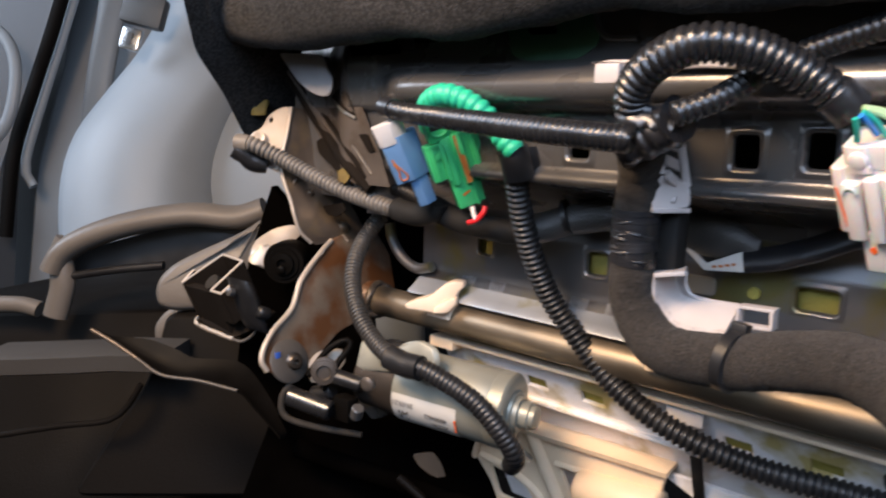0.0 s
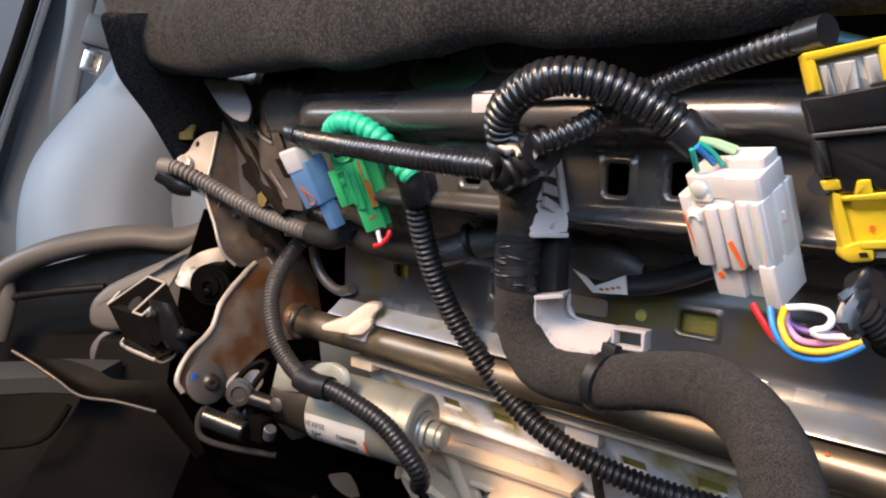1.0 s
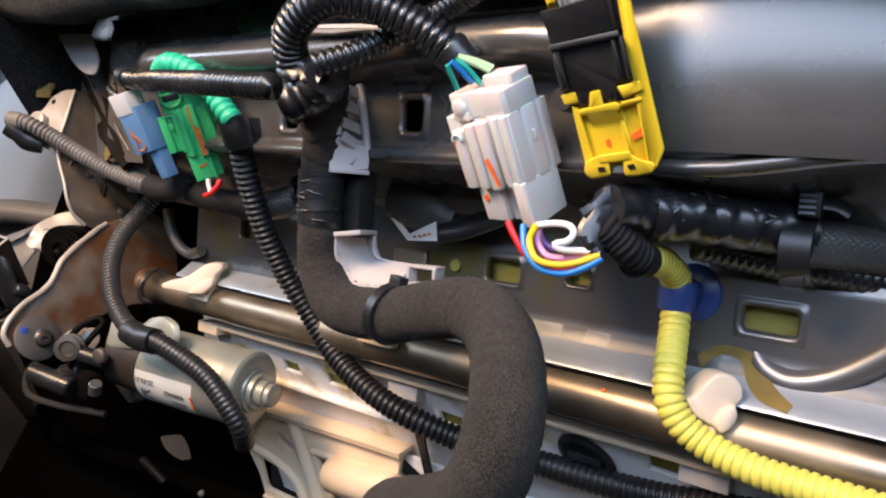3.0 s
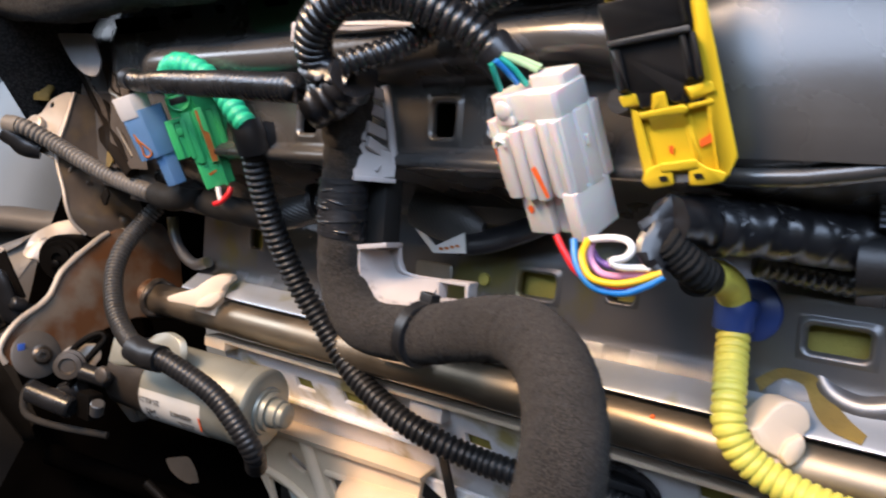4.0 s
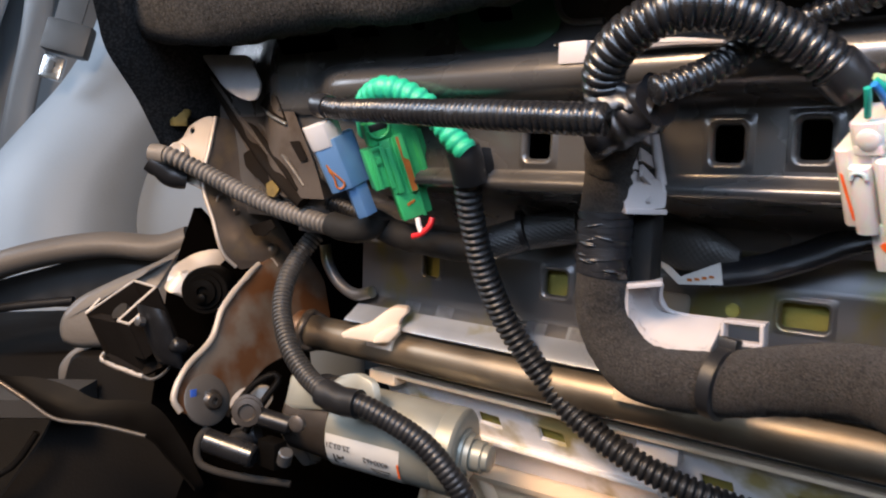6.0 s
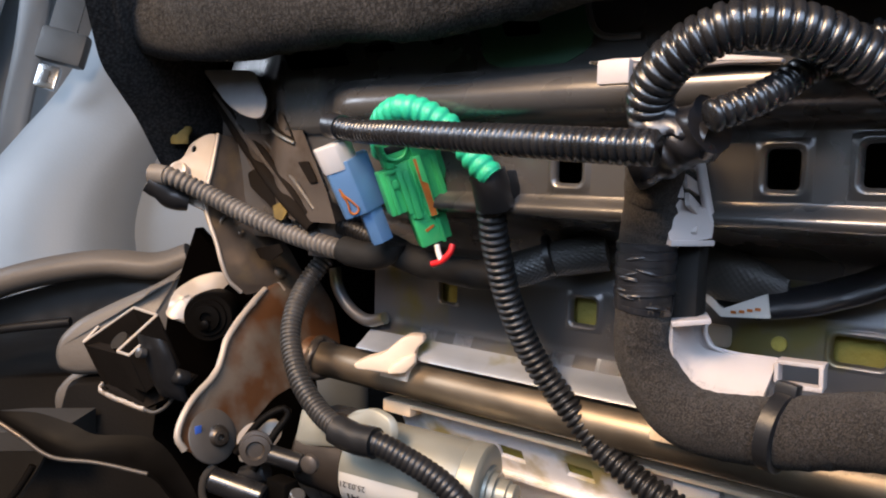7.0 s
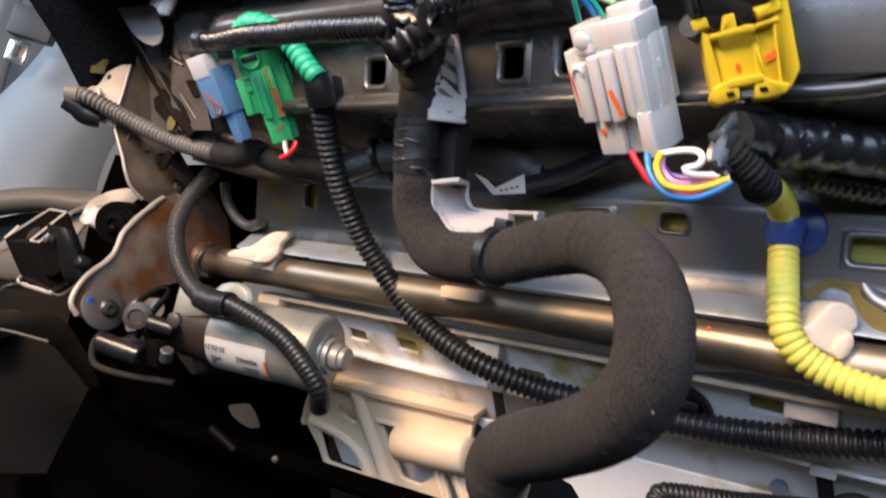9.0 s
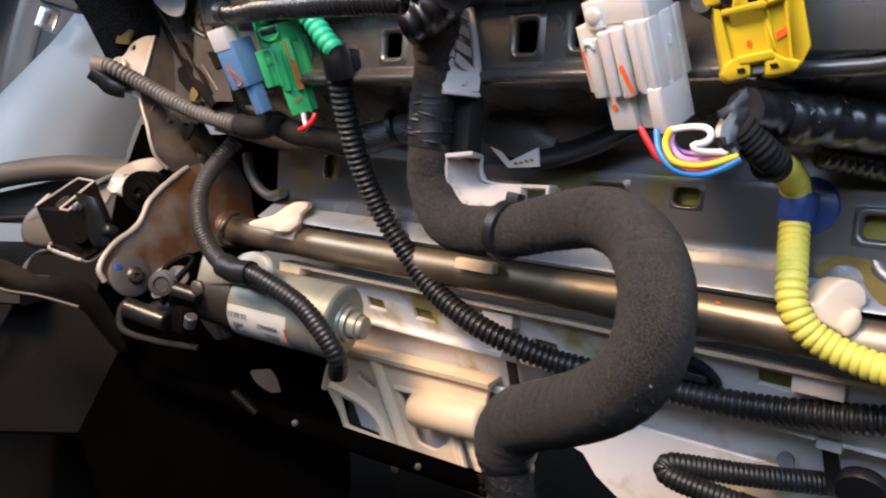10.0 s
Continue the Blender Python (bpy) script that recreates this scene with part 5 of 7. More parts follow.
def lever():
    ob = thing("release_lever", "black painted steel release lever with a worn bright edge", "lever")
    fore = [(-0.3007, -0.1553, -0.0402), (-0.2863, -0.1473, -0.0477), (-0.2691, -0.1385, -0.0576), (-0.2521, -0.1298, -0.0674), (-0.2325, -0.1135, -0.0705), (-0.2100, -0.0966, -0.0762), (-0.1970, -0.0918, -0.0862), (-0.1768, -0.0855, -0.1032)]
    aft = [(-0.3020, -0.1530, -0.0400), (-0.2965, -0.1427, -0.0471), (-0.2789, -0.1262, -0.0487), (-0.2611, -0.1135, -0.0549), (-0.2489, -0.1060, -0.0604), (-0.2253, -0.0842, -0.0630), (-0.2029, -0.0775, -0.0812), (-0.1813, -0.0762, -0.1045)]
    dip = [0.0, 0.003, 0.007, 0.006, 0.003, 0.002, 0.002, 0.001]
    a, _ = smooth_line([(*p, d) for p, d in zip(fore, dip)], 0.004)
    run = smooth_line(aft, 0.0005)[0]
    loops = []
    for i, q in enumerate(a):
        f, b = Vector(q[:3]), Vector(run[round(i * (len(run) - 1) / (len(a) - 1))])
        top = [f.lerp(b, k / 5) + Vector((0, 0, -q[3] * math.sin(math.pi * k / 5))) for k in range(6)]
        loops.append(top + [p + Vector((0.0, 0.0, -0.0022)) for p in reversed(top)])
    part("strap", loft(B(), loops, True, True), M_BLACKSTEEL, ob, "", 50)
    part("worn_edge", sweep(B(), [Vector(p) + Vector((0, -0.0003, -0.0006)) for p in fore[:6]], 0.0012, 8, 0.004), M_SIDE, ob, "worn bright edge", 70)
    part("tip_edge", sweep(B(), [Vector(p) + Vector((0, -0.0005, -0.0004)) for p in fore[:3]], 0.0014, 8, 0.003), M_BARE, ob, "bare worn tip", 70)
    return ob


lever()


# ---------------------------------------------------------------- felt cover and flap
def felt_cover():
    ob = thing("felt_cover", "dark grey felt backing of the seat cushion", "seat trim")
    bm = B()
    edge = smooth_line([(-0.30, 0.215), (-0.2655, 0.1755), (-0.204, 0.154), (-0.13, 0.152), (-0.068, 0.1514), (-0.036, 0.1486), (0.001, 0.152), (0.057, 0.158), (0.087, 0.155), (0.123, 0.153), (0.166, 0.154), (0.212, 0.158), (0.30, 0.163), (0.42, 0.168)], 0.004)[0]
    rows = []
    for u, w in edge:
        row = []
        for k, (dv, dw) in enumerate(((0.034, 0.075), (0.030, 0.045), (0.024, 0.020), (0.014, 0.003), (0.0, 0.0), (-0.008, 0.010), (-0.012, 0.020), (-0.012, 0.032), (-0.008, 0.044), (-0.002, 0.058), (0.004, 0.075), (0.010, 0.10), (0.012, 0.14), (0.012, 0.20))):
            lump = 0.0035 * noise.noise(Vector((u * 22, k * 0.45, 1.7))) + 0.0016 * noise.noise(Vector((u * 90, k * 1.3, 5.1)))
            row.append(bm.verts.new((u, -0.082 + dv - lump * 1.2, w + dw + lump)))
        rows.append(row)
    for a, b in zip(rows, rows[1:]):
        for k in range(len(a) - 1):
            bm.faces.new((a[k], b[k], b[k + 1], a[k + 1]))
    part("felt_sheet", bm, M_FELT, ob, "", 180)
    flap = [(-0.2181, -0.1263, 0.19), (-0.2433, -0.1027, 0.1528), (-0.2619, -0.0706, 0.1269), (-0.2762, -0.0479, 0.1028), (-0.2808, -0.0351, 0.0869), (-0.2765, -0.0291, 0.0966), (-0.2699, -0.0266, 0.1119), (-0.2629, -0.0184, 0.1208), (-0.2533, -0.0201, 0.1355), (-0.2455, -0.0356, 0.1568), (-0.2316, -0.0681, 0.2001)]
    # Added black plate that darkens the pale gap between felt and pan.
    part("gap_cover", plate(B(), [Vector(p) for p in [(-0.2649, -0.04, 0.1992), (-0.2087, 0.0088, 0.2016), (-0.2027, 0.0045, 0.1476), (-0.2351, -0.0232, 0.1488), (-0.2533, -0.0381, 0.1531)]], (-0.002, 0.003, 0)), M_DULL, ob, "black plate added to darken a pale gap")
    part("side_flap", plate(B(), rounded([Vector(p) for p in flap], 0.01), (0.004, 0.012, 0.0), bev=0.002), M_FELT, ob, "dark felt flap", 60)
    p = [Vector(q) for q in [(-0.2638, -0.0383, 0.1205), (-0.2622, -0.0405, 0.1162)]]
    part("foam_patch", sweep(B(), [p[0] + Vector((0, 0, 0.004)), p[0], p[1], p[1] - Vector((0, 0, 0.004))], 0.0062, 12, 0.002, flat=0.6, rough=0.002), M_SHADEFOAM, ob, "yellow foam showing through a tear", 60)
    part("torn_hole", rod(B(), p[0] + Vector((-0.001, -0.006, -0.001)), p[0] + Vector((0, 0.01, -0.001)), 0.0035, seg=12), M_BLACKPLASTIC, ob, "dark hole")
    return ob


felt_cover()


# ---------------------------------------------------------------- harness
def main_harness():
    ob = thing("main_wiring_harness", "thick wiring harness wound in dark cloth tape", "wiring harness")
    top = [(0.0690, -0.0640, 0.1128), (0.0640, -0.0585, 0.098), (0.0610, -0.0560, 0.0747), (0.0600, -0.0550, 0.059)]
    low = [(0.0601, -0.0552, 0.0594), (0.0602, -0.0550, 0.0456), (0.0618, -0.0540, 0.0267), (0.0788, -0.057, 0.0103), (0.1081, -0.0554, 0.0099), (0.1349, -0.0574, 0.0168), (0.1617, -0.0647, 0.0216), (0.1844, -0.0783, 0.0158), (0.2005, -0.0975, 0.0025), (0.2063, -0.1110, -0.0140), (0.1985, -0.1080, -0.0293), (0.1846, -0.0990, -0.0412), (0.1669, -0.0890, -0.0519), (0.1488, -0.0810, -0.0609), (0.1350, -0.0750, -0.0690), (0.1288, -0.0715, -0.0815), (0.1305, -0.0690, -0.0960), (0.1328, -0.0660, -0.1195)]
    rad = [0.0102, 0.0103, 0.0106, 0.0114, 0.0120, 0.0124, 0.0128, 0.0129, 0.0130, 0.0130, 0.0132, 0.0136, 0.0140, 0.0142, 0.0142, 0.0138, 0.0110, 0.0100]
    part("upper_sleeve", sweep(B(), top, 0.0100, 28, 0.0010, rough=0.0004, wind=(0.009, 0.0004)), M_HARNESS, ob, "", 180)
    part("sleeve", sweep(B(), [(*p, r) for p, r in zip(low, rad)], 0.012, 40, 0.0010, rough=0.00035, wind=(0.0062, 0.00016)), M_HARNESS, ob, "", 180)
    turns = [Vector(p) for p in [(0.0610, -0.0562, 0.0722), (0.0602, -0.0552, 0.0471)]]
    wrap = part("vinyl_wrap", sweep(B(), [turns[0], turns[0].lerp(turns[1], 0.5), turns[1]], 0.0106, 32, 0.0008, rough=0.0004), M_TAPE, ob, "glossy black vinyl tape", 60)
    rng = random.Random(12)
    for k in range(13):
        p = turns[0].lerp(turns[1], (k + 0.3 + 0.4 * rng.random()) / 13)
        d = (turns[1] - turns[0]).normalized() + Vector((rng.uniform(-0.10, 0.10), 0, 0))
        part("tape_turn", sweep(B(), [p - d * 0.0011, p, p + d * 0.0011], 0.0107 + rng.uniform(0, 0.0007), 32, 0.0005, rough=0.0002), M_TAPE, wrap, "", 30)
    for k in range(9):
        p = turns[0].lerp(turns[1], rng.uniform(0.05, 0.95))
        a0, span, tilt = rng.uniform(-0.9, 0.5), rng.uniform(0.5, 1.1), rng.uniform(-0.003, 0.003)
        ridge = [p + Vector((math.sin(a0 + span * j / 6) * 0.0109, -math.cos(a0 + span * j / 6) * 0.0109, tilt * j / 6)) for j in range(7)]
        part("tape_wrinkle", sweep(B(), [(*q, 0.0002 + 0.0007 * math.sin(math.pi * j / 6)) for j, q in enumerate(ridge)], 0.0006, 8, 0.0008), M_TAPE, wrap, "", 80)
    part("vinyl_end", sweep(B(), [(0.1290, -0.0705, -0.0850, 0.0138), (0.1300, -0.0690, -0.0940, 0.0116), (0.1315, -0.0680, -0.1060, 0.0106), (0.1330, -0.0660, -0.1220, 0.0104)], 0.0110, 32, 0.0012, rough=0.0009), M_TAPE, ob, "glossy black vinyl tape", 60)
    for p, r in zip([(0.1668, -0.0735, 0.0134), (0.2143, -0.1275, -0.0235), (0.1692, -0.073, 0.0123)], (0.0005, 0.0005, 0.0004)):
        lump = bmesh.new()
        bmesh.ops.create_icosphere(lump, subdivisions=2, radius=r, matrix=Matrix.Translation(p))
        for v in lump.verts:
            v.co += Vector((noise.noise(v.co * 1500), noise.noise(v.co * 1700), noise.noise(v.co * 1300))) * r * 0.6
        part("lint", lump, M_PAD, ob, "tiny pale lint")
    line, _ = smooth_line(low, 0.001)
    fluff = B()
    for k in range(5200):
        i = rng.randrange(4, len(line) - 6)
        c, d = Vector(line[i]), Vector(line[i + 1] - line[i - 1]).normalized()
        up = Vector((rng.gauss(0, 1), rng.gauss(0, 1), rng.gauss(0, 1)))
        up = (up - d * up.dot(d)).normalized()
        a = c + up * rng.uniform(0.0125, 0.0131)
        tip = a + (up * rng.uniform(0.0001, 0.0014) + d * rng.uniform(-0.0018, 0.0018) + d.cross(up) * rng.uniform(-0.0018, 0.0018))
        mid = a.lerp(tip, 0.5) + up * rng.uniform(0.0002, 0.0007)
        w = d.cross(up) * 0.00008
        vs = [fluff.verts.new(p) for p in (a - w, a + w, mid + w, mid - w, tip, a + up * 0.0001)]
        fluff.faces.new((vs[0], vs[1], vs[2], vs[3]))
        fluff.faces.new((vs[3], vs[2], vs[4]))
    tagged(part("fluff", fluff, mat("loose_fibres", (0.072, 0.063, 0.055), 0.9), ob, "loose pale fibres", 180), kind="stuff")
    return ob


main_harness()


def cable_tie(c, along, r, name="cable_tie", label="black nylon cable tie round the harness", head=(0, 0, 1), width=0.0058):
    ob = thing(name, label, "cable tie", "cable ties")
    c, d = Vector(c), Vector(along).normalized()
    part("strap", lathe(B(), c - d * width / 2, d, [(0, r - 0.001), (0, r), (0.0004, r + 0.0009), (width - 0.0004, r + 0.0009), (width, r), (width, r - 0.001)], 36), M_BLACKPLASTIC, ob, "", 60)
    h = Vector(head)
    h = (h - d * h.dot(d)).normalized()
    part("head", box(B(), c + h * (r + 0.002), (0.0075, 0.0055, 0.0048), axes(d, h), 0.0008), M_BLACKPLASTIC, ob)
    return ob


cable_tie([(0.1108, -0.0558, 0.0107)][0], Vector([(0.1277, -0.0592, 0.0147)][0]) - Vector([(0.0943, -0.0532, 0.0082)][0]) + Vector((0, 0, -0.010)), 0.0131, head=(0.1, 0.1, 1))


def harness_holder():
    ob = thing("harness_holder", "pale grey plastic holder taped to the wiring harness", "bracket")

    def ribbon(name, near, far, thick, label=""):
        """A bent strip between its near and far edges, as thick as given."""
        n = smooth_line(near, 0.0012)[0]
        count = len(n)
        run = smooth_line(far, 0.0003)[0]
        f = [run[round(i * (len(run) - 1) / (count - 1))] for i in range(count)]
        loops = []
        for i in range(count):
            a, b = Vector(n[i]), Vector(f[i])
            along = Vector(n[min(i + 1, count - 1)]) - Vector(n[max(i - 1, 0)])
            out = along.cross(b - a).normalized() * thick
            loops.append([a, b, b + out, a + out])
        bm = loft(B(), loops, True, True)
        return part(name, bm, M_CLIP, ob, label, 40)

    near = [(0.0700, -0.0545, 0.0418), (0.0704, -0.0540, 0.0330), (0.0715, -0.0530, 0.0262), (0.0745, -0.0520, 0.0212), (0.0795, -0.0510, 0.0184), (0.0880, -0.0500, 0.0174), (0.1030, -0.0490, 0.0172)]
    far = [(0.0700, -0.0330, 0.0405), (0.0712, -0.0330, 0.0360), (0.0730, -0.0330, 0.0325), (0.0762, -0.0330, 0.0302), (0.0815, -0.0330, 0.0296), (0.0900, -0.0328, 0.0300), (0.1040, -0.0326, 0.0303)]
    ribbon("channel", near, far, 0.0016, "curved channel")
    part("top_lip", box(B(), (0.0742, -0.0438, 0.0432), (0.0140, 0.0225, 0.0022), Euler((radians(-3), radians(-9), radians(22))).to_matrix(), 0.0007), M_CLIP, ob, "", 50)
    part("gusset", plate(B(), [Vector(p) for p in [(0.0712, -0.0338, 0.0420), (0.0768, -0.0332, 0.0420), (0.0776, -0.0330, 0.0365), (0.0815, -0.0330, 0.0303), (0.0725, -0.0330, 0.0303)]], (0, 0.0016, 0), bev=0.0004), M_CLIP, ob, "", 50)
    part("rim", sweep(B(), [(0.0776, -0.034, 0.0425), (0.0772, -0.034, 0.0368), (0.0805, -0.034, 0.0318), (0.0900, -0.034, 0.0304), (0.1060, -0.0335, 0.0304), (0.1195, -0.033, 0.0308)], 0.0010, 8, 0.002), M_CLIP, ob, "", 60)
    slot = B()
    for c, size in (((0.1125, -0.0345, 0.0312), (0.0160, 0.0070, 0.0016)), ((0.1196, -0.0350, 0.0270), (0.0016, 0.0075, 0.0085)), ((0.1130, -0.0370, 0.0232), (0.0150, 0.0060, 0.0016)), ((0.1050, -0.0365, 0.0272), (0.0016, 0.0065, 0.0070))):
        box(slot, c, size, Euler((0, radians(-2), 0)).to_matrix(), 0.0005)
    part("tie_slot", slot, M_CLIP, ob, "square loop for the cable tie", 50)
    # slotted upper arm: a near and a far rail with rungs between
    rail_n = [(0.0727, -0.0565, 0.1135), (0.0708, -0.0570, 0.1040), (0.0716, -0.0575, 0.0950), (0.0728, -0.0580, 0.0890)]
    rail_f = [(0.0722, -0.0455, 0.1142), (0.0748, -0.0452, 0.1036), (0.0770, -0.0450, 0.0940), (0.0790, -0.0450, 0.0850), (0.0806, -0.0450, 0.0800)]
    part("near_rail", sweep(B(), rail_n, 0.0019, 8, 0.002), M_CLIP, ob, "", 60)
    part("far_rail", sweep(B(), rail_f, 0.0021, 8, 0.002), M_CLIP, ob, "", 60)
    for a, b in (((0.0722, -0.0566, 0.1105), (0.0735, -0.0455, 0.1098)), ((0.0708, -0.0570, 0.1030), (0.0752, -0.0452, 0.1018)), ((0.0718, -0.0575, 0.0945), (0.0772, -0.0450, 0.0930)), ((0.0728, -0.0580, 0.0880), (0.0794, -0.0450, 0.0840))):
        part("rung", box(B(), (Vector(a) + Vector(b)) / 2, ((Vector(b) - Vector(a)).length, 0.0052, 0.0018), axes(Vector(b) - Vector(a), (0.98, 0.05, 0.22)), 0.0004), M_CLIP, ob)
    ribbon("foot", [(0.0722, -0.0580, 0.0890), (0.0695, -0.0590, 0.0835), (0.0690, -0.0598, 0.0780), (0.0705, -0.0600, 0.0722)], [(0.0790, -0.0450, 0.0850), (0.0803, -0.0450, 0.0815), (0.0806, -0.0450, 0.0780), (0.0802, -0.0450, 0.0742)], 0.0015)
    part("foot_lip", box(B(), (0.0754, -0.0525, 0.0728), (0.0190, 0.0050, 0.0022), axes((0.0097, 0.0150, 0.0020), (0, 0, 1)), 0.0006), M_CLIP, ob, "", 50)
    part("foot_rib", box(B(), (0.0768, -0.0500, 0.0795), (0.0090, 0.0012, 0.0022), axes((0.2, 0.7, 0.68), (0.9, 0, 0.1)), 0.0003), M_CLIP, ob, "", 50)
    part("tape_wrap", box(B(), (0.0700, -0.0400, 0.0575), (0.0145, 0.012, 0.032), None, 0.002), M_MATTAPE, ob, "black tape round the middle")
    part("top_bar", plate(B(), rounded([Vector(p) for p in [(0.0385, -0.0665, 0.1382), (0.0485, -0.0665, 0.139), (0.0727, -0.0665, 0.1382), (0.0912, -0.0665, 0.1371), (0.107, -0.0665, 0.1348), (0.1066, -0.0665, 0.1333), (0.0913, -0.0665, 0.1341), (0.0729, -0.0665, 0.1338), (0.0501, -0.0665, 0.1358)]], 0.001), (0, 0.004, 0), bev=0.0006), M_CLIP, ob, "flat top bar", 50)
    part("top_tip", box(B(), (0.0560, -0.0800, 0.1318), (0.012, 0.004, 0.0085), None, 0.0010), M_CLIP, ob, "", 50)
    return ob


harness_holder()


# ---------------------------------------------------------------- corrugated conduits
def conduit(label, pts, r, material=None, pitch=0.0034, depth=0.0011, seg=16, name="corrugated_conduit", group="corrugated conduits", cuffs=(), cuff_material=None, rough=0.0):
    """A corrugated sleeve; cuffs: which of its ends (0, -1) carry a smooth taped cuff."""
    ob = thing(name, label, "conduit", group)
    part("sleeve", sweep(B(), pts, r, seg, rib=(pitch, depth, "flat") if material in (M_GLOSSCOND, M_YCOND) else (pitch, depth), rough=rough), material or M_CONDUIT, ob, "", 180)
    for e in cuffs:
        a, b = Vector(pts[e][:3]), Vector(pts[1 if e == 0 else -2][:3])
        d = (b - a).normalized()
        part("cuff", sweep(B(), [a - d * 0.002, a + d * 0.003, a + d * 0.008], r * 1.06, seg, 0.001, rough=0.0003), cuff_material or M_MATTAPE, ob, "smooth cuff at the end")
    return ob


main_conduit = conduit("black corrugated conduit hanging from the green connector across the tray",
        [(-0.0159, -0.0501, 0.0931), (-0.016, -0.0472, 0.0843), (-0.0187, -0.0362, 0.0604), (-0.0182, -0.0243, 0.0353), (-0.0126, -0.0112, 0.0092), (0.0017, -0.0025, -0.0133), (0.0241, -0.0015, -0.0339), (0.0519, -0.002, -0.0473), (0.0766, 0.0017, -0.056), (0.1006, 0.0101, -0.0628), (0.1191, 0.0136, -0.0645)] + [(0.1469, 0.0226, -0.0672), (0.1705, 0.0224, -0.0667), (0.2004, 0.0215, -0.065), (0.2298, 0.0195, -0.0611), (0.2618, 0.0166, -0.0551), (0.2975, 0.0127, -0.0474)], 0.0068, pitch=0.0037, depth=0.0014, seg=24)
conduit("glossy black corrugated branch above the green connector", [(*p, r) for p, r in zip([(-0.0878, -0.0744, 0.1173), (-0.0674, -0.0785, 0.1142), (-0.0219, -0.0928, 0.1112), (0.0106, -0.0982, 0.1089), (0.0366, -0.1038, 0.1072), (0.0627, -0.1052, 0.1055), (0.0821, -0.1058, 0.1045)], (0.0050, 0.0053, 0.0055, 0.0057, 0.0058, 0.0058, 0.0058))], 0.0055, M_GLOSSCOND, pitch=0.0031, depth=0.0012, seg=28, cuffs=(0,), cuff_material=M_TAPE, rough=0.0002)
conduit("glossy black corrugated arch that ends at the white connector", [(0.0719, -0.0787, 0.1102), (0.0718, -0.0845, 0.1154), (0.0738, -0.0906, 0.1236), (0.0819, -0.0955, 0.1318), (0.0947, -0.0966, 0.1388), (0.1062, -0.0943, 0.1408), (0.1174, -0.0877, 0.1388), (0.1279, -0.0795, 0.1338), (0.1387, -0.0716, 0.1267), (0.1475, -0.0641, 0.1184)], 0.0078, M_GLOSSCOND, pitch=0.0036, depth=0.0014, seg=28, cuffs=(-1,), cuff_material=M_TAPE)
conduit("glossy black corrugated branch that runs up to the yellow connector", [(0.0938, -0.0951, 0.1141), (0.1067, -0.0830, 0.1213), (0.1169, -0.0700, 0.1312), (0.1302, -0.0630, 0.1389), (0.1587, -0.0690, 0.1467), (0.1767, -0.0760, 0.1499), (0.1951, -0.0840, 0.1524)], 0.0052, M_GLOSSCOND, pitch=0.0034, depth=0.0013, seg=20, cuffs=(-1,), cuff_material=M_TAPE)
conduit("dusty grey corrugated conduit clipped to the recliner bracket", [(-0.2443, -0.0692, 0.0924), (-0.2337, -0.0641, 0.0908), (-0.2159, -0.0529, 0.0815), (-0.1869, -0.0458, 0.0701), (-0.1568, -0.0411, 0.0613), (-0.1208, -0.0388, 0.0549), (-0.1096, -0.0387, 0.0531)], 0.0058, M_GREYCONDUIT, pitch=0.0038, depth=0.0016, cuffs=(0,), cuff_material=M_GREYCONDUIT)
conduit("pale yellow corrugated conduit hanging from a navy clamp", [(0.2168, -0.0412, 0.0476), (0.217, -0.0198, 0.0464), (0.2175, -0.0036, 0.0407), (0.2177, 0.0018, 0.0313), (0.2195, -0.002, 0.0181), (0.2228, -0.0120, 0.0043), (0.2252, -0.0165, -0.0070), (0.2300, -0.0165, -0.0152), (0.2375, -0.0150, -0.0212), (0.2480, -0.0140, -0.0254), (0.2605, -0.0137, -0.0279), (0.2742, -0.0136, -0.0288), (0.2900, -0.0135, -0.0293), (0.3150, -0.0135, -0.0300)], 0.0063, M_YCOND, pitch=0.0036, depth=0.0009, seg=24, cuffs=(0,))


def loop_conduit():
    ob = thing("corrugated_conduit", "thin dusty black conduit that loops down to the seat motor", "conduit", "corrugated conduits")
    part("upper_sleeve", sweep(B(), [(-0.1588, -0.0098, 0.0448), (-0.1624, -0.0219, 0.0294), (-0.1582, -0.0349, 0.0153), (-0.15, -0.0444, 0.0002), (-0.1334, -0.0524, -0.0168), (-0.1154, -0.0553, -0.0296), (-0.0974, -0.057, -0.0363)], 0.0060, 16, rib=(0.0027, 0.0009)), M_LOOPCOND, ob, "dusty grey-black corrugated length")
    part("collar", sweep(B(), [(-0.0961, -0.0608, -0.034), (-0.0843, -0.0602, -0.0361), (-0.0717, -0.0584, -0.036)], 0.0078, 18, 0.002, rough=0.0004), M_BLACKPLASTIC, ob, "black joint sleeve")
    part("lower_sleeve", sweep(B(), [(-0.0757, -0.0591, -0.0353), (-0.0636, -0.0546, -0.0394), (-0.0398, -0.0455, -0.0519), (-0.0234, -0.0398, -0.0682), (-0.0177, -0.0338, -0.0823), (-0.0268, -0.0242, -0.0942)], 0.0062, 16, rib=(0.0030, 0.0004)), M_CONDUIT, ob, "glossy black finely ribbed length")
    return ob


loop_conduit()
conduit("doubled thin black conduit lying on the tray", [(0.2435, 0.0546, -0.1008), (0.2221, 0.0378, -0.1), (0.2, 0.023, -0.0994), (0.1816, 0.0125, -0.0986), (0.1734, 0.0084, -0.0992), (0.1727, 0.0061, -0.1025), (0.1792, 0.0058, -0.1046), (0.1949, 0.0088, -0.1073), (0.2137, 0.0167, -0.1116)], 0.0058, pitch=0.0024, depth=0.0006, cuffs=(-1,))


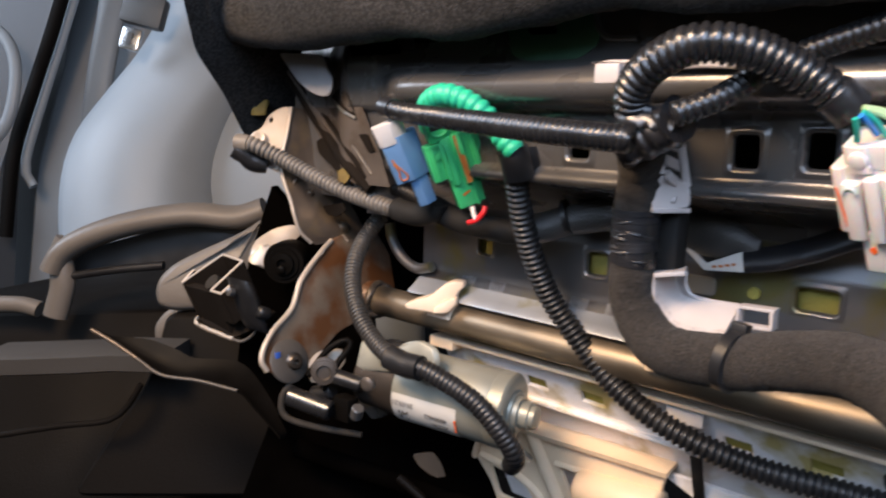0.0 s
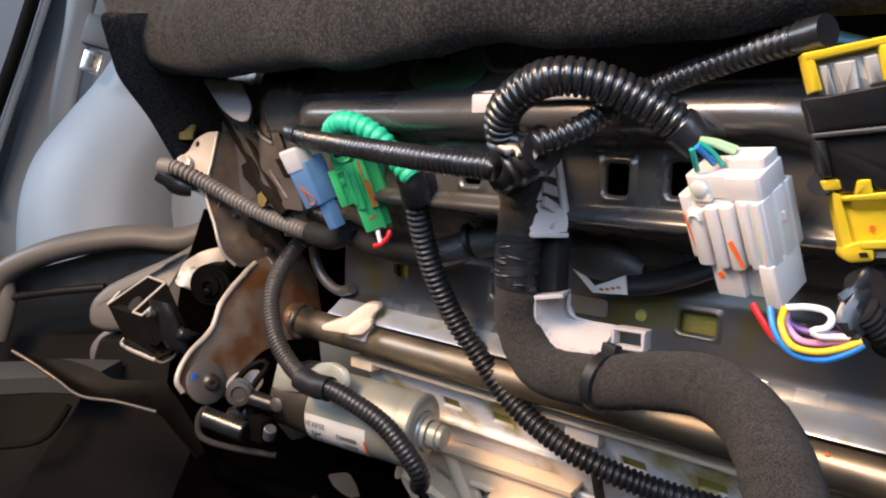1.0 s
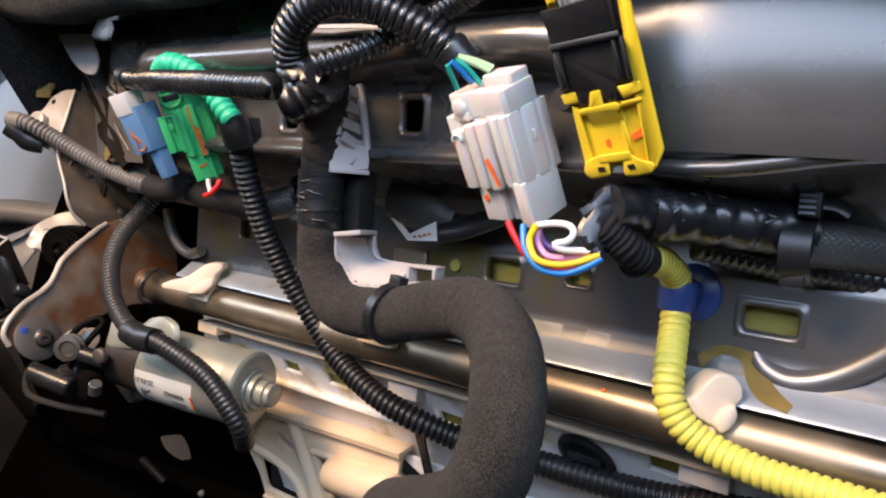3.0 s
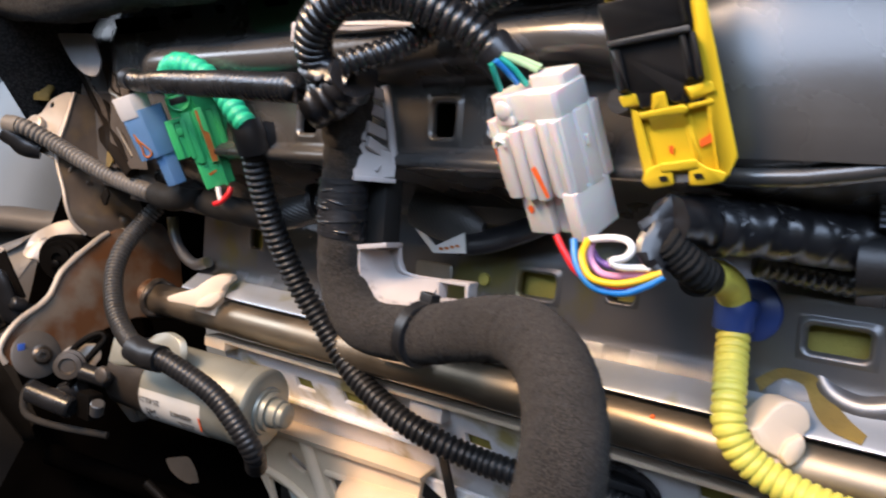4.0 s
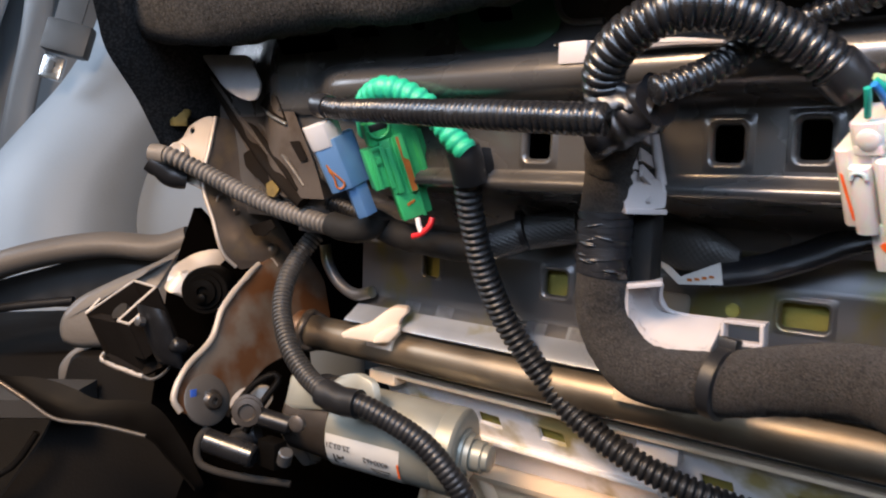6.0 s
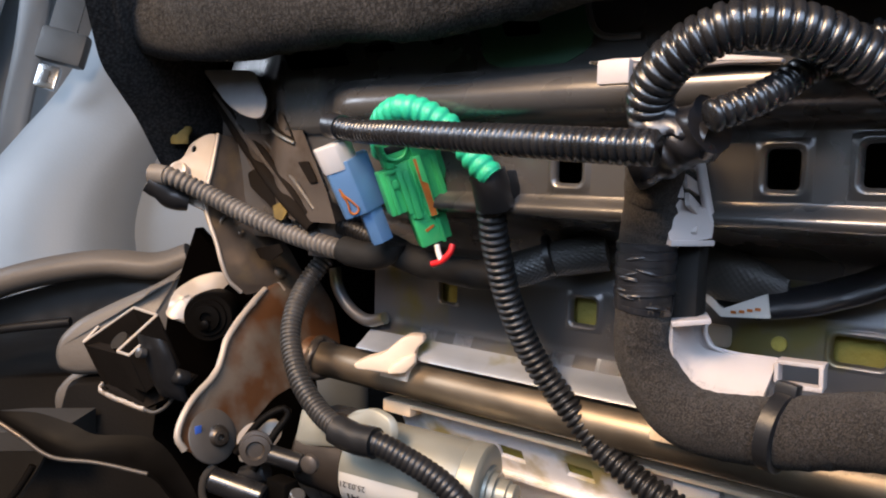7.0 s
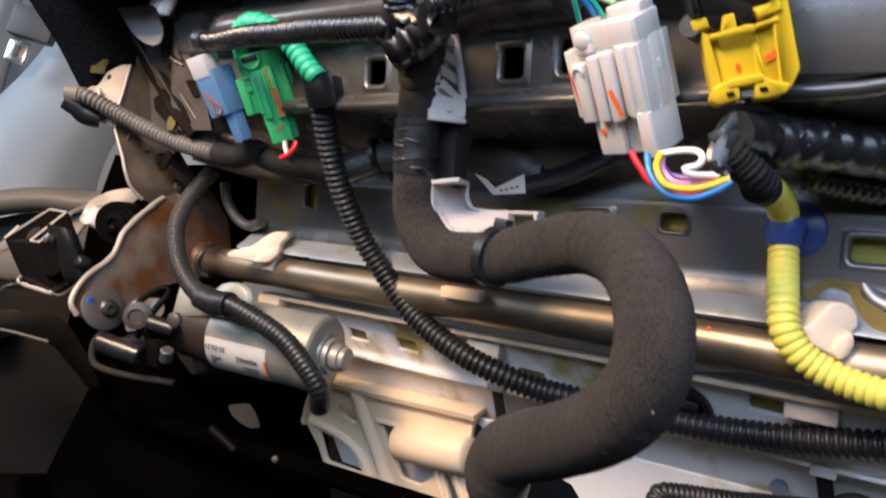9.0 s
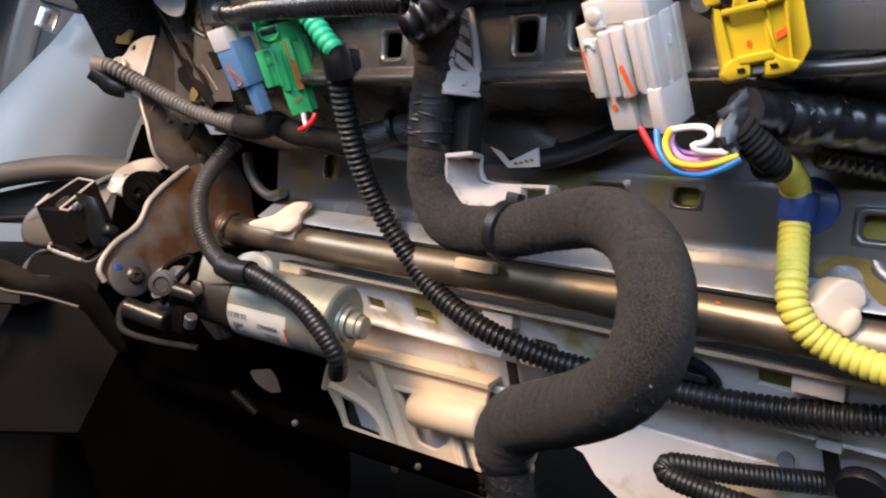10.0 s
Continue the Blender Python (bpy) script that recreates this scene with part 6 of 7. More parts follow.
def junction():
    ob = thing("taped_junction", "lumpy black taped junction of the harness branches", "wiring harness")
    c = Vector([(0.0728, -0.0767, 0.1072)][0])
    part("tape_wrap", sweep(B(), [(0.0635, -0.0809, 0.1014), (0.0706, -0.0794, 0.104), (0.0791, -0.0791, 0.108), (0.0908, -0.0838, 0.1127)], 0.0098, 20, 0.0015, rough=0.0022), M_TAPE, ob, "", 60)
    part("tape_twist", sweep(B(), [(0.0677, -0.0878, 0.1151), (0.076, -0.0887, 0.114), (0.085, -0.0865, 0.1119), (0.0903, -0.0848, 0.1104)], 0.0052, 14, 0.0012, rough=0.0018, flat=0.5), M_TAPE, ob, "creased tape twist", 60)
    part("tape_end", sweep(B(), [(0.0729, -0.0881, 0.1174), (0.0793, -0.0855, 0.1152), (0.0821, -0.0834, 0.113)], 0.004, 12, 0.0012, rough=0.0016), M_TAPE, ob, "", 60)
    part("branch_stub", sweep(B(), [(0.0693, -0.0740, 0.1070), (0.0655, -0.0640, 0.0985), (0.0630, -0.0590, 0.0909)], 0.0102, 20, 0.0015, rough=0.0008), M_HARNESS, ob, "", 60)
    return ob


junction()


def t_joint():
    ob = thing("conduit_junction", "dusty black taped joint where three conduits meet", "wiring harness")
    part("sleeve", sweep(B(), [(-0.1146, -0.0387, 0.0548), (-0.1059, -0.0393, 0.0535), (-0.0931, -0.0388, 0.0533), (-0.0835, -0.0375, 0.0569), (-0.0816, -0.0376, 0.0612)], 0.0074, 18, 0.002, rough=0.0005), M_MATTAPE, ob, "", 60)
    part("branch", sweep(B(), [(-0.1493, -0.0377, 0.0647), (-0.1346, -0.031, 0.0663), (-0.1183, -0.0262, 0.0647), (-0.1025, -0.0266, 0.0606)], 0.0055, 14, rib=(0.0028, 0.0006)), M_CONDUIT, ob, "", 60)
    part("trunk", sweep(B(), [(-0.0892, -0.0329, 0.0582), (-0.076, -0.0291, 0.0525), (-0.0575, -0.0241, 0.0489), (-0.0396, -0.0167, 0.0469), (-0.0228, -0.0091, 0.0498), (-0.0136, 0.0003, 0.055), (0.012, 0.0105, 0.0586)], 0.0075, 16, 0.002, rough=0.0008), M_MATTAPE, ob, "black taped trunk", 60)
    part("braid_sleeve", braid(B(), [(*p, 0.0086) for p in ((-0.03, -0.0215, 0.0477), (-0.0183, -0.0129, 0.0516), (-0.0058, -0.006, 0.0563), (0.0179, 0.0028, 0.0613))]), M_WEAVE, ob, "black braided sleeve", 60)
    part("tie", rod(B(), *[(-0.0073, -0.0097, 0.0578), (-0.0049, -0.0088, 0.0586)], 0.0105, seg=24), M_BLACKPLASTIC, ob)
    return ob


t_joint()
cap_p = [(-0.2488, -0.0701, 0.0883), (-0.2452, -0.065, 0.0843), (-0.2416, -0.059, 0.0788), (-0.2373, -0.0513, 0.0772)]
lone("conduit_end_clip", sweep(B(), cap_p, 0.0075, 16, 0.002, rough=0.001), M_BLACKPLASTIC, "black plastic clip that holds the grey conduit", "clip")


# ---------------------------------------------------------------- connectors
def front(name, outline, thick, material, ob, r=0.0008, bev=0.0005, label="", holes=()):
    """A moulded slab: its front outline, rounded, and the vector of its depth."""
    return part(name, plate(B(), rounded([Vector(p) for p in outline], r, 3), thick, [[Vector(p) for p in h] for h in holes], bev), material, ob, label, 45)


def moulding(origin, across, down):
    """A moulded part's own axes: its corner, the ways across and down its front, and the way in."""
    x, y = Vector(across).normalized(), Vector(down)
    y = (y - x * x.dot(y)).normalized()
    return Vector(origin), x, y, x.cross(y)


def prism(ob, base, name, outline, y0, y1, bev=0.5, material=None, label="", taper=0.0):
    """The outline (across, in) drawn out from y0 down to y1, all in millimetres; taper: how much the lower end shrinks."""
    o, x, y, z = base
    cx, cz = (sum(p[k] for p in outline) / len(outline) for k in (0, 1))
    loops = [[o + (x * (p + (cx - p) * t) + y * h + z * (q + (cz - q) * t)) * 0.001 for p, q in outline] for h, t in ((y0, 0.0), (y1, taper))]
    bm = loft(B(), loops, True, True)
    bmesh.ops.recalc_face_normals(bm, faces=bm.faces)
    bmesh.ops.bevel(bm, geom=list(bm.edges), offset=bev * 0.001, segments=2, affect="EDGES", profile=0.6)
    return part(name, bm, material, ob, label, 35)


def white_connector():
    ob = thing("white_connector", "white nylon connector with orange paint marks and coloured wires", "connector", "plastic connectors")
    base = moulding((0.1454, -0.0743, 0.0950), (0.9831, -0.1806, 0.0301), (0.1101, 0.4518, -0.8853))
    O, X, Y, Z = base

    def at(x, y, z):
        """Millimetres along the front, down it and into the connector."""
        return O + (X * x + Y * y + Z * z) * 0.001

    def hump(x0, x1, z, n=6, back=4.0):
        """A rounded rib's cross-section on the front."""
        c, h = (x0 + x1) / 2, (x1 - x0) / 2
        return [(x0, back)] + [(c - h * math.cos(math.pi * k / n), z + (1 - math.sin(math.pi * k / n)) * 1.6) for k in range(n + 1)] + [(x1, back)]

    prism(ob, base, "body", [(-1.2, 20), (-1.2, 4.5), (0.4, 2.8), (3.4, 2.6), (4.0, 4.0), (9.8, 4.0), (10.4, 2.6), (12, 2.6), (12, 4), (23.4, 4.0), (24.0, 1.2), (26.5, 0.4), (33.2, 0.2), (34.6, 1.4), (34.9, 6.6), (34.0, 7.2), (34.0, 8.6), (35.0, 9.4), (35.3, 15), (34.4, 15.8), (34.4, 17.2), (35.3, 18), (35.3, 22), (30, 23), (4, 23)], 0.4, 27.4, 0.35, M_NYLON)
    prism(ob, base, "latch_rib", hump(3.6, 10.2, -0.9), 5.2, 28.6, 0.4, M_NYLON)
    prism(ob, base, "latch_rib", hump(12.0, 17.4, -1.9), 2.8, 28.4, 0.4, M_NYLON)
    prism(ob, base, "latch_rib", hump(17.8, 23.2, -1.5), 2.2, 28.9, 0.4, M_NYLON)
    prism(ob, base, "corner_rib", hump(26.0, 29.4, -0.9, back=2.0), 1.0, 28.0, 0.3, M_NYLON)
    prism(ob, base, "corner_rib", hump(30.6, 34.0, -0.6, back=2.0), 0.8, 27.8, 0.3, M_NYLON)
    bm = B()
    for k in range(9):
        a = math.pi * k / 8
        lathe(bm, at(6.9 - 2.2 * math.cos(a), 8.4 - 2.2 * math.sin(a), -0.9), -Z, [(-0.001, 0.0008), (0.0004, 0.0007), (0.0006, 0.0003)], 8)
    part("latch_lip", bm, M_NYLON, ob, "", 60)
    prism(ob, base, "cap", [(4.6, 20), (4.6, 4.0), (6.0, 2.6), (13, 2.2), (14.2, 3.4), (21.0, 3.4), (22.0, 1.6), (33.0, 1.4), (34.4, 3.0), (34.4, 19), (30, 21)], -8.6, 0.8, 0.5, M_NYLON)
    prism(ob, base, "cap_ledge", [(5.6, 12), (5.6, 2.0), (14, 1.4), (14, 12)], -1.4, 1.6, 0.4, M_NYLON)
    part("latch_pad", lathe(B(), at(10.2, -3.4, 3.2), -Z, [(0, 0.0036), (0.0016, 0.0035), (0.0021, 0.0029), (0.0022, 0.0006)], 24), M_NYLON, ob, "", 50)
    prism(ob, base, "top_block", [(18.5, 19), (18.5, 10), (20.5, 8.6), (32.2, 8.6), (33.4, 9.6), (33.4, 19)], -12.6, -7.8, 0.6, M_NYLON)
    prism(ob, base, "wire_block", [(7.2, 18), (7.2, 2.2), (8.0, 1.6), (19.5, 1.4), (20.0, 2.8), (20.0, 18)], 26, 43.6, 0.5, M_NYLON, taper=0.03)
    prism(ob, base, "wire_block", [(20.0, 18), (20.0, 4.4), (27.6, 4.4), (28.4, 18)], 26, 44.0, 0.4, M_NYLON)
    prism(ob, base, "side_block", [(26.2, 20), (26.2, 4.6), (28.6, -0.4), (33.8, -1.0), (34.6, 0.0), (34.8, 19.2), (33.8, 20.4)], 26.5, 44.6, 0.5, M_NYLON)
    prism(ob, base, "side_tab", [(34.6, 10.4), (34.6, 12.4), (36.3, 11.9), (36.3, 10.9)], 9.5, 13.2, 0.2, M_NYLON)
    for stroke in ([(19.6, 16.6), (21.4, 15.4), (22.6, 19.4), (24.4, 27.0), (23.2, 27.4), (21.4, 21.6)], [(0.2, 8.0), (1.2, 8.4), (2.0, 16), (3.4, 25.0), (2.2, 25.0), (0.9, 15)], [(9.8, 33.2), (11.6, 32.0), (12.6, 34.2), (11.0, 35.6)]):
        z = -2.05 if stroke[0][0] > 15 else 2.55 if stroke[0][0] < 5 else 1.1
        front("paint_mark", [at(x, y, z) for x, y in stroke], Z * 0.0005, M_ORANGE, ob, 0.0003, 0, "orange paint mark")
    return ob


white_connector()


def yellow_connector():
    ob = thing("yellow_connector", "yellow plastic connector with a black slider", "connector", "plastic connectors")
    y = Vector((-0.005, 0.011, 0.0))
    front("side_wall", [(0.2174, -0.0902, 0.1528), (0.2208, -0.0901, 0.1524), (0.2246, -0.0796, 0.1273), (0.2283, -0.0715, 0.1078), (0.2322, -0.063, 0.0873), (0.229, -0.0603, 0.0811), (0.2262, -0.0597, 0.0798), (0.2251, -0.0636, 0.0892), (0.2224, -0.0711, 0.1071), (0.2198, -0.0797, 0.1276)], y, M_YELLOW, ob, 0.0008)
    front("floor", [(0.199, -0.0658, 0.1012), (0.2226, -0.0672, 0.1036), (0.2272, -0.0585, 0.0825), (0.204, -0.0569, 0.0798)], y * 0.5, M_YELLOW, ob, 0.0008)
    front("left_wall", [(0.1985, -0.0682, 0.1014), (0.2016, -0.0678, 0.1001), (0.2057, -0.0602, 0.0819), (0.2023, -0.0588, 0.0787)], y * 0.8, M_YELLOW, ob, 0.0008)
    front("inner_step", [(0.215, -0.0659, 0.0993), (0.2176, -0.0661, 0.0997), (0.2207, -0.0603, 0.0857), (0.2177, -0.0599, 0.0849)], y * 0.2, M_YELLOW, ob, 0.0004)
    front("foot", [(0.2024, -0.0613, 0.0816), (0.2052, -0.062, 0.0833), (0.2088, -0.0626, 0.0846), (0.2119, -0.0621, 0.083), (0.2125, -0.0599, 0.0778), (0.2042, -0.059, 0.076), (0.2016, -0.0598, 0.0782)], y * 0.8, M_YELLOW, ob, 0.0016)
    front("foot", [(0.2172, -0.0624, 0.0835), (0.2198, -0.0634, 0.0859), (0.2231, -0.0625, 0.0837), (0.2293, -0.0622, 0.0826), (0.2282, -0.0609, 0.0795), (0.2231, -0.0603, 0.0783), (0.2175, -0.0599, 0.0777)], y * 0.8, M_YELLOW, ob, 0.0016)
    front("foot_bar", [(0.2077, -0.063, 0.0843), (0.2203, -0.064, 0.0863), (0.221, -0.0627, 0.0832), (0.2084, -0.0617, 0.0813)], y * 0.4, M_YELLOW, ob, 0.001)
    for hole in ([(0.2074, -0.0612, 0.0802), (0.21, -0.0615, 0.0807), (0.2105, -0.0608, 0.0791), (0.2079, -0.0606, 0.0786)], [(0.2187, -0.062, 0.0816), (0.2213, -0.0623, 0.082), (0.2221, -0.0616, 0.0805), (0.2195, -0.0614, 0.08)]):
        front("foot_hole", hole, (0, 0.0006, 0), M_BLACKPLASTIC, ob, 0.0003, 0, "small dark hole")
    front("terminal_window", [(0.2117, -0.059, 0.0815), (0.2167, -0.0593, 0.082), (0.2166, -0.0581, 0.0792), (0.212, -0.0578, 0.0786)], y * 0.3, M_GREYPLASTIC, ob, 0.0005, 0.0003, "pale grey terminal")
    front("top_bar", [(0.2019, -0.0689, 0.0996), (0.2164, -0.0702, 0.1021), (0.2182, -0.0699, 0.1013), (0.2176, -0.0691, 0.0994), (0.2026, -0.068, 0.0977)], y * 0.4, M_YELLOW, ob, 0.0008)
    lip = [Vector(p) for p in [(0.2049, -0.068, 0.0981), (0.2159, -0.069, 0.0998)] + [(0.2182, -0.0622, 0.0952), (0.2052, -0.0615, 0.0941)]]
    front("lock_tab", lip, (0, 0.001, -0.001), M_YELLOW, ob, 0.0004, 0.0003)
    front("left_tab", [(0.1953, -0.0706, 0.1045), (0.2013, -0.0711, 0.1055), (0.2023, -0.0696, 0.102), (0.1967, -0.0691, 0.1009)], y * 0.5, M_YELLOW, ob, 0.0008)
    front("right_tab", [(0.2168, -0.072, 0.1069), (0.2254, -0.0729, 0.1086), (0.2264, -0.0716, 0.1055), (0.2193, -0.0706, 0.1035)], y * 0.5, M_YELLOW, ob, 0.0008)
    front("right_hook", [(0.2177, -0.0694, 0.1021), (0.2253, -0.0703, 0.1038), (0.2256, -0.0697, 0.1023), (0.2181, -0.0688, 0.1006)], y * 0.4, M_YELLOW, ob, 0.0006)
    front("centre_tab", [(0.2067, -0.0711, 0.1053), (0.2109, -0.0715, 0.106), (0.2119, -0.0694, 0.101), (0.2061, -0.0689, 0.1)], y * 0.4, M_YELLOW, ob, 0.0008)
    front("top_left_post", [(0.1903, -0.0853, 0.145), (0.1934, -0.0855, 0.1453), (0.1962, -0.0808, 0.134), (0.1927, -0.0804, 0.1333)], y * 0.8, M_YELLOW, ob, 0.0008)
    front("top_right_post", [(0.2122, -0.0867, 0.1472), (0.2181, -0.0869, 0.1475), (0.2183, -0.0829, 0.1379), (0.2141, -0.0821, 0.1362)], y * 0.8, M_YELLOW, ob, 0.0008)
    front("top_rail", [(0.1899, -0.0856, 0.1457), (0.2171, -0.0879, 0.1499), (0.2174, -0.0869, 0.1476), (0.1909, -0.0844, 0.1428)], y * 0.8, M_YELLOW, ob, 0.0008)
    front("grey_insert", [(0.1914, -0.0809, 0.1435), (0.2142, -0.0828, 0.1468), (0.215, -0.0777, 0.1348), (0.1958, -0.0761, 0.1318)], y * 0.5, M_GREYPLASTIC, ob, 0.0008, 0.0005, "pale grey terminal insert")
    for rib in ([(0.1946, -0.0824, 0.1417), (0.1973, -0.0826, 0.1421), (0.1996, -0.0788, 0.133), (0.1969, -0.0786, 0.1325)], [(0.1994, -0.0833, 0.1424), (0.2054, -0.0838, 0.1432), (0.2069, -0.0801, 0.1343), (0.2024, -0.0796, 0.1333)], [(0.208, -0.0841, 0.1439), (0.2119, -0.0845, 0.1445), (0.2135, -0.081, 0.1362), (0.2099, -0.0806, 0.1355)]):
        front("terminal_rib", rib, y * 0.25, M_GREYPLASTIC, ob, 0.0004)
    front("slider_top", [(0.1901, -0.0807, 0.1315), (0.198, -0.0812, 0.1323), (0.2171, -0.083, 0.1357), (0.2185, -0.0841, 0.1383), (0.2204, -0.0782, 0.1241), (0.1931, -0.0761, 0.1205), (0.1918, -0.0787, 0.1265)], y * 0.75, M_BLACKPLASTIC, ob, 0.001, 0.0005, "black slider")
    front("slider", [(0.1935, -0.0768, 0.1193), (0.2201, -0.0785, 0.1222), (0.2234, -0.0729, 0.1087), (0.217, -0.0724, 0.1078), (0.2169, -0.0705, 0.1034), (0.2156, -0.07, 0.1023), (0.2123, -0.0702, 0.1029), (0.2113, -0.0716, 0.1062), (0.2067, -0.0712, 0.1055), (0.206, -0.0694, 0.1013), (0.2027, -0.0692, 0.1008), (0.2013, -0.0711, 0.1055), (0.1954, -0.0712, 0.1061)], y * 0.75, M_BLACKPLASTIC, ob, 0.001, 0.0005, "black slider")
    front("slider_ridge", [(0.1938, -0.0795, 0.1201), (0.2202, -0.0813, 0.1233), (0.2205, -0.0806, 0.1215), (0.1944, -0.0789, 0.1186)], y * 0.25, M_BUCKLE, ob, 0.0004)
    for rail in ([(0.1943, -0.0776, 0.1178), (0.1976, -0.0779, 0.1183), (0.1998, -0.0729, 0.1063), (0.1966, -0.0726, 0.1057)], [(0.2167, -0.0794, 0.1208), (0.2186, -0.0795, 0.1211), (0.2207, -0.0745, 0.1092), (0.2184, -0.0743, 0.1087)], [(0.22, -0.0802, 0.1212), (0.2217, -0.0804, 0.1215), (0.2238, -0.0753, 0.1094), (0.2221, -0.0751, 0.1089)], [(0.216, -0.0841, 0.1345), (0.2174, -0.0844, 0.1351), (0.2192, -0.0799, 0.1243), (0.2179, -0.0798, 0.124)]):
        front("slider_rail", rail, y * 0.2, M_BLACKPLASTIC, ob, 0.0004)
    front("paint_mark", [(0.2199, -0.0632, 0.0919), (0.2227, -0.0639, 0.0935), (0.2258, -0.065, 0.0961), (0.227, -0.0636, 0.0927), (0.2245, -0.0632, 0.092), (0.2223, -0.0627, 0.0908), (0.2203, -0.0623, 0.0898)], (0, 0.0003, 0), M_ORANGE, ob, 0.0003, 0, "orange paint mark")
    front("paint_mark", [(0.2101, -0.0621, 0.0899), (0.2116, -0.0623, 0.0903), (0.2113, -0.0611, 0.0875), (0.2102, -0.0613, 0.0879)], (0, 0.0003, 0), M_ORANGE, ob, 0.0003, 0, "orange paint mark")
    return ob


yellow_connector()


def green_connector():
    ob = thing("green_connector", "green plastic connector with an orange-brown stripe", "connector", "plastic connectors")
    base = moulding((-0.0616, -0.0669, 0.0995), (0.5653, 0.7382, 0.3681), (0.1128, 0.3728, -0.921))
    prism(ob, base, "body", [(4.6, 12), (4.6, 1.0), (6.0, 0.0), (10.2, 0.0), (10.8, 1.2), (12.0, 1.2), (12.6, -0.8), (17.4, -0.8), (18.0, 1.0), (21.5, 1.4), (22.2, -0.2), (25.0, -0.2), (25.6, 1.4), (27.6, 1.6), (28.2, 3.0), (28.2, 12)], 2.0, 29.2, 0.3, M_GREEN)
    prism(ob, base, "left_flank", [(-3.6, 12), (-3.6, 2.2), (-2.8, 1.6), (5.0, 1.6), (5.0, 12)], 4.0, 25.0, 0.35, M_GREEN)
    for x0, x1, y0, y1, z in ((-1.4, 0.6, 4.6, 24.8, 0.2), (4.0, 6.4, 4.6, 26.2, -0.4), (-1.4, 6.4, 3.6, 5.4, 0.2), (0.8, 3.8, 9.0, 12.6, 0.4)):
        prism(ob, base, "latch_bar", [(x0, 3), (x0, z), (x1, z), (x1, 3)], y0, y1, 0.25, M_GREEN)
    prism(ob, base, "rib", [(6.8, 2), (6.8, -0.9), (9.6, -0.9), (9.6, 2)], 5.8, 29.8, 0.3, M_GREEN)
    prism(ob, base, "stripe_rib", [(12.8, 2), (12.8, -1.6), (17.0, -1.6), (17.0, 2)], 1.2, 31.0, 0.35, M_GREEN)
    prism(ob, base, "side_rib", [(22.4, 3), (22.4, -0.8), (24.6, -0.8), (24.6, 3)], 2.6, 30.4, 0.3, M_GREEN)
    prism(ob, base, "upper_housing", [(0.6, 12), (0.6, 3.0), (2.0, 2.0), (13.4, 2.0), (14.0, 0.6), (24.0, 0.6), (26.4, 2.0), (26.4, 12)], -8.0, 3.2, 0.4, M_GREEN)
    O, X, Y, Z = base
    cup = [O + (X * (7.2 - 5.6 * math.cos(a)) + Y * (-5.4 + 5.6 * math.sin(a)) + Z * 1.0) * 0.001 for a in np.linspace(0.1, math.pi - 0.1, 12)]
    part("cup_rim", sweep(B(), cup, 0.0008, 8, 0.001), M_GREEN, ob, "", 60)
    prism(ob, base, "cup_floor", [(2.6, 3), (2.6, 1.7), (11.8, 1.7), (11.8, 3)], -7.0, -3.4, 0.2, M_BLACKPLASTIC, "dark plate for a slot's shade in the housing")
    prism(ob, base, "neck", [(4.6, 10), (4.6, 2.0), (5.4, 1.2), (15.8, 1.0), (16.6, 2.2), (21.8, 2.8), (22.2, 10)], 28.0, 44.6, 0.4, M_GREEN, taper=0.06)
    prism(ob, base, "neck_edge", [(15.6, 6), (15.6, 0.6), (17.4, 0.6), (17.4, 6)], 29.0, 45.4, 0.3, M_GREEN)
    for stroke, z, m in (([(13.2, 2.0), (14.6, 2.0), (14.2, 13.0), (16.6, 15.0), (16.4, 30.6), (13.4, 30.6)], -1.65, "orange-brown marker stripe"), ([(9.0, 36.4), (13.6, 35.2), (13.8, 36.2), (9.4, 37.8)], 0.85, "brown scribble")):
        front("stripe" if z < 0 else "scribble", [O + (X * x + Y * y + Z * z) * 0.001 for x, y in stroke], Z * 0.0003, M_BROWNMARK, ob, 0.0003, 0, m)
    part("green_wrap", sweep(B(), [(-0.0093, -0.0562, 0.0949), (-0.0159, -0.0581, 0.1015), (-0.0233, -0.0602, 0.1103), (-0.0291, -0.064, 0.117), (-0.0383, -0.0683, 0.1224), (-0.0483, -0.0714, 0.1241), (-0.0614, -0.0674, 0.1202), (-0.0723, -0.0567, 0.1141), (-0.0805, -0.0464, 0.1068)], 0.0062, 18, rib=(0.0046, 0.0008)), M_GREENCOND, ob, "green ribbed wrap", 60)
    part("red_wire", sweep(B(), [(-0.0417, -0.0396, 0.063), (-0.0422, -0.0408, 0.0591), (-0.0461, -0.0423, 0.0548), (-0.0517, -0.0423, 0.0529)], 0.0016, 8, 0.001), W_RED, ob, "red wire", 80)
    part("white_wire", sweep(B(), [(-0.0485, -0.0429, 0.0626), (-0.0475, -0.0429, 0.0587), (-0.0458, -0.0422, 0.0542)], 0.0014, 8, 0.001), W_WHITE, ob, "white wire", 80)
    return ob


green_connector()


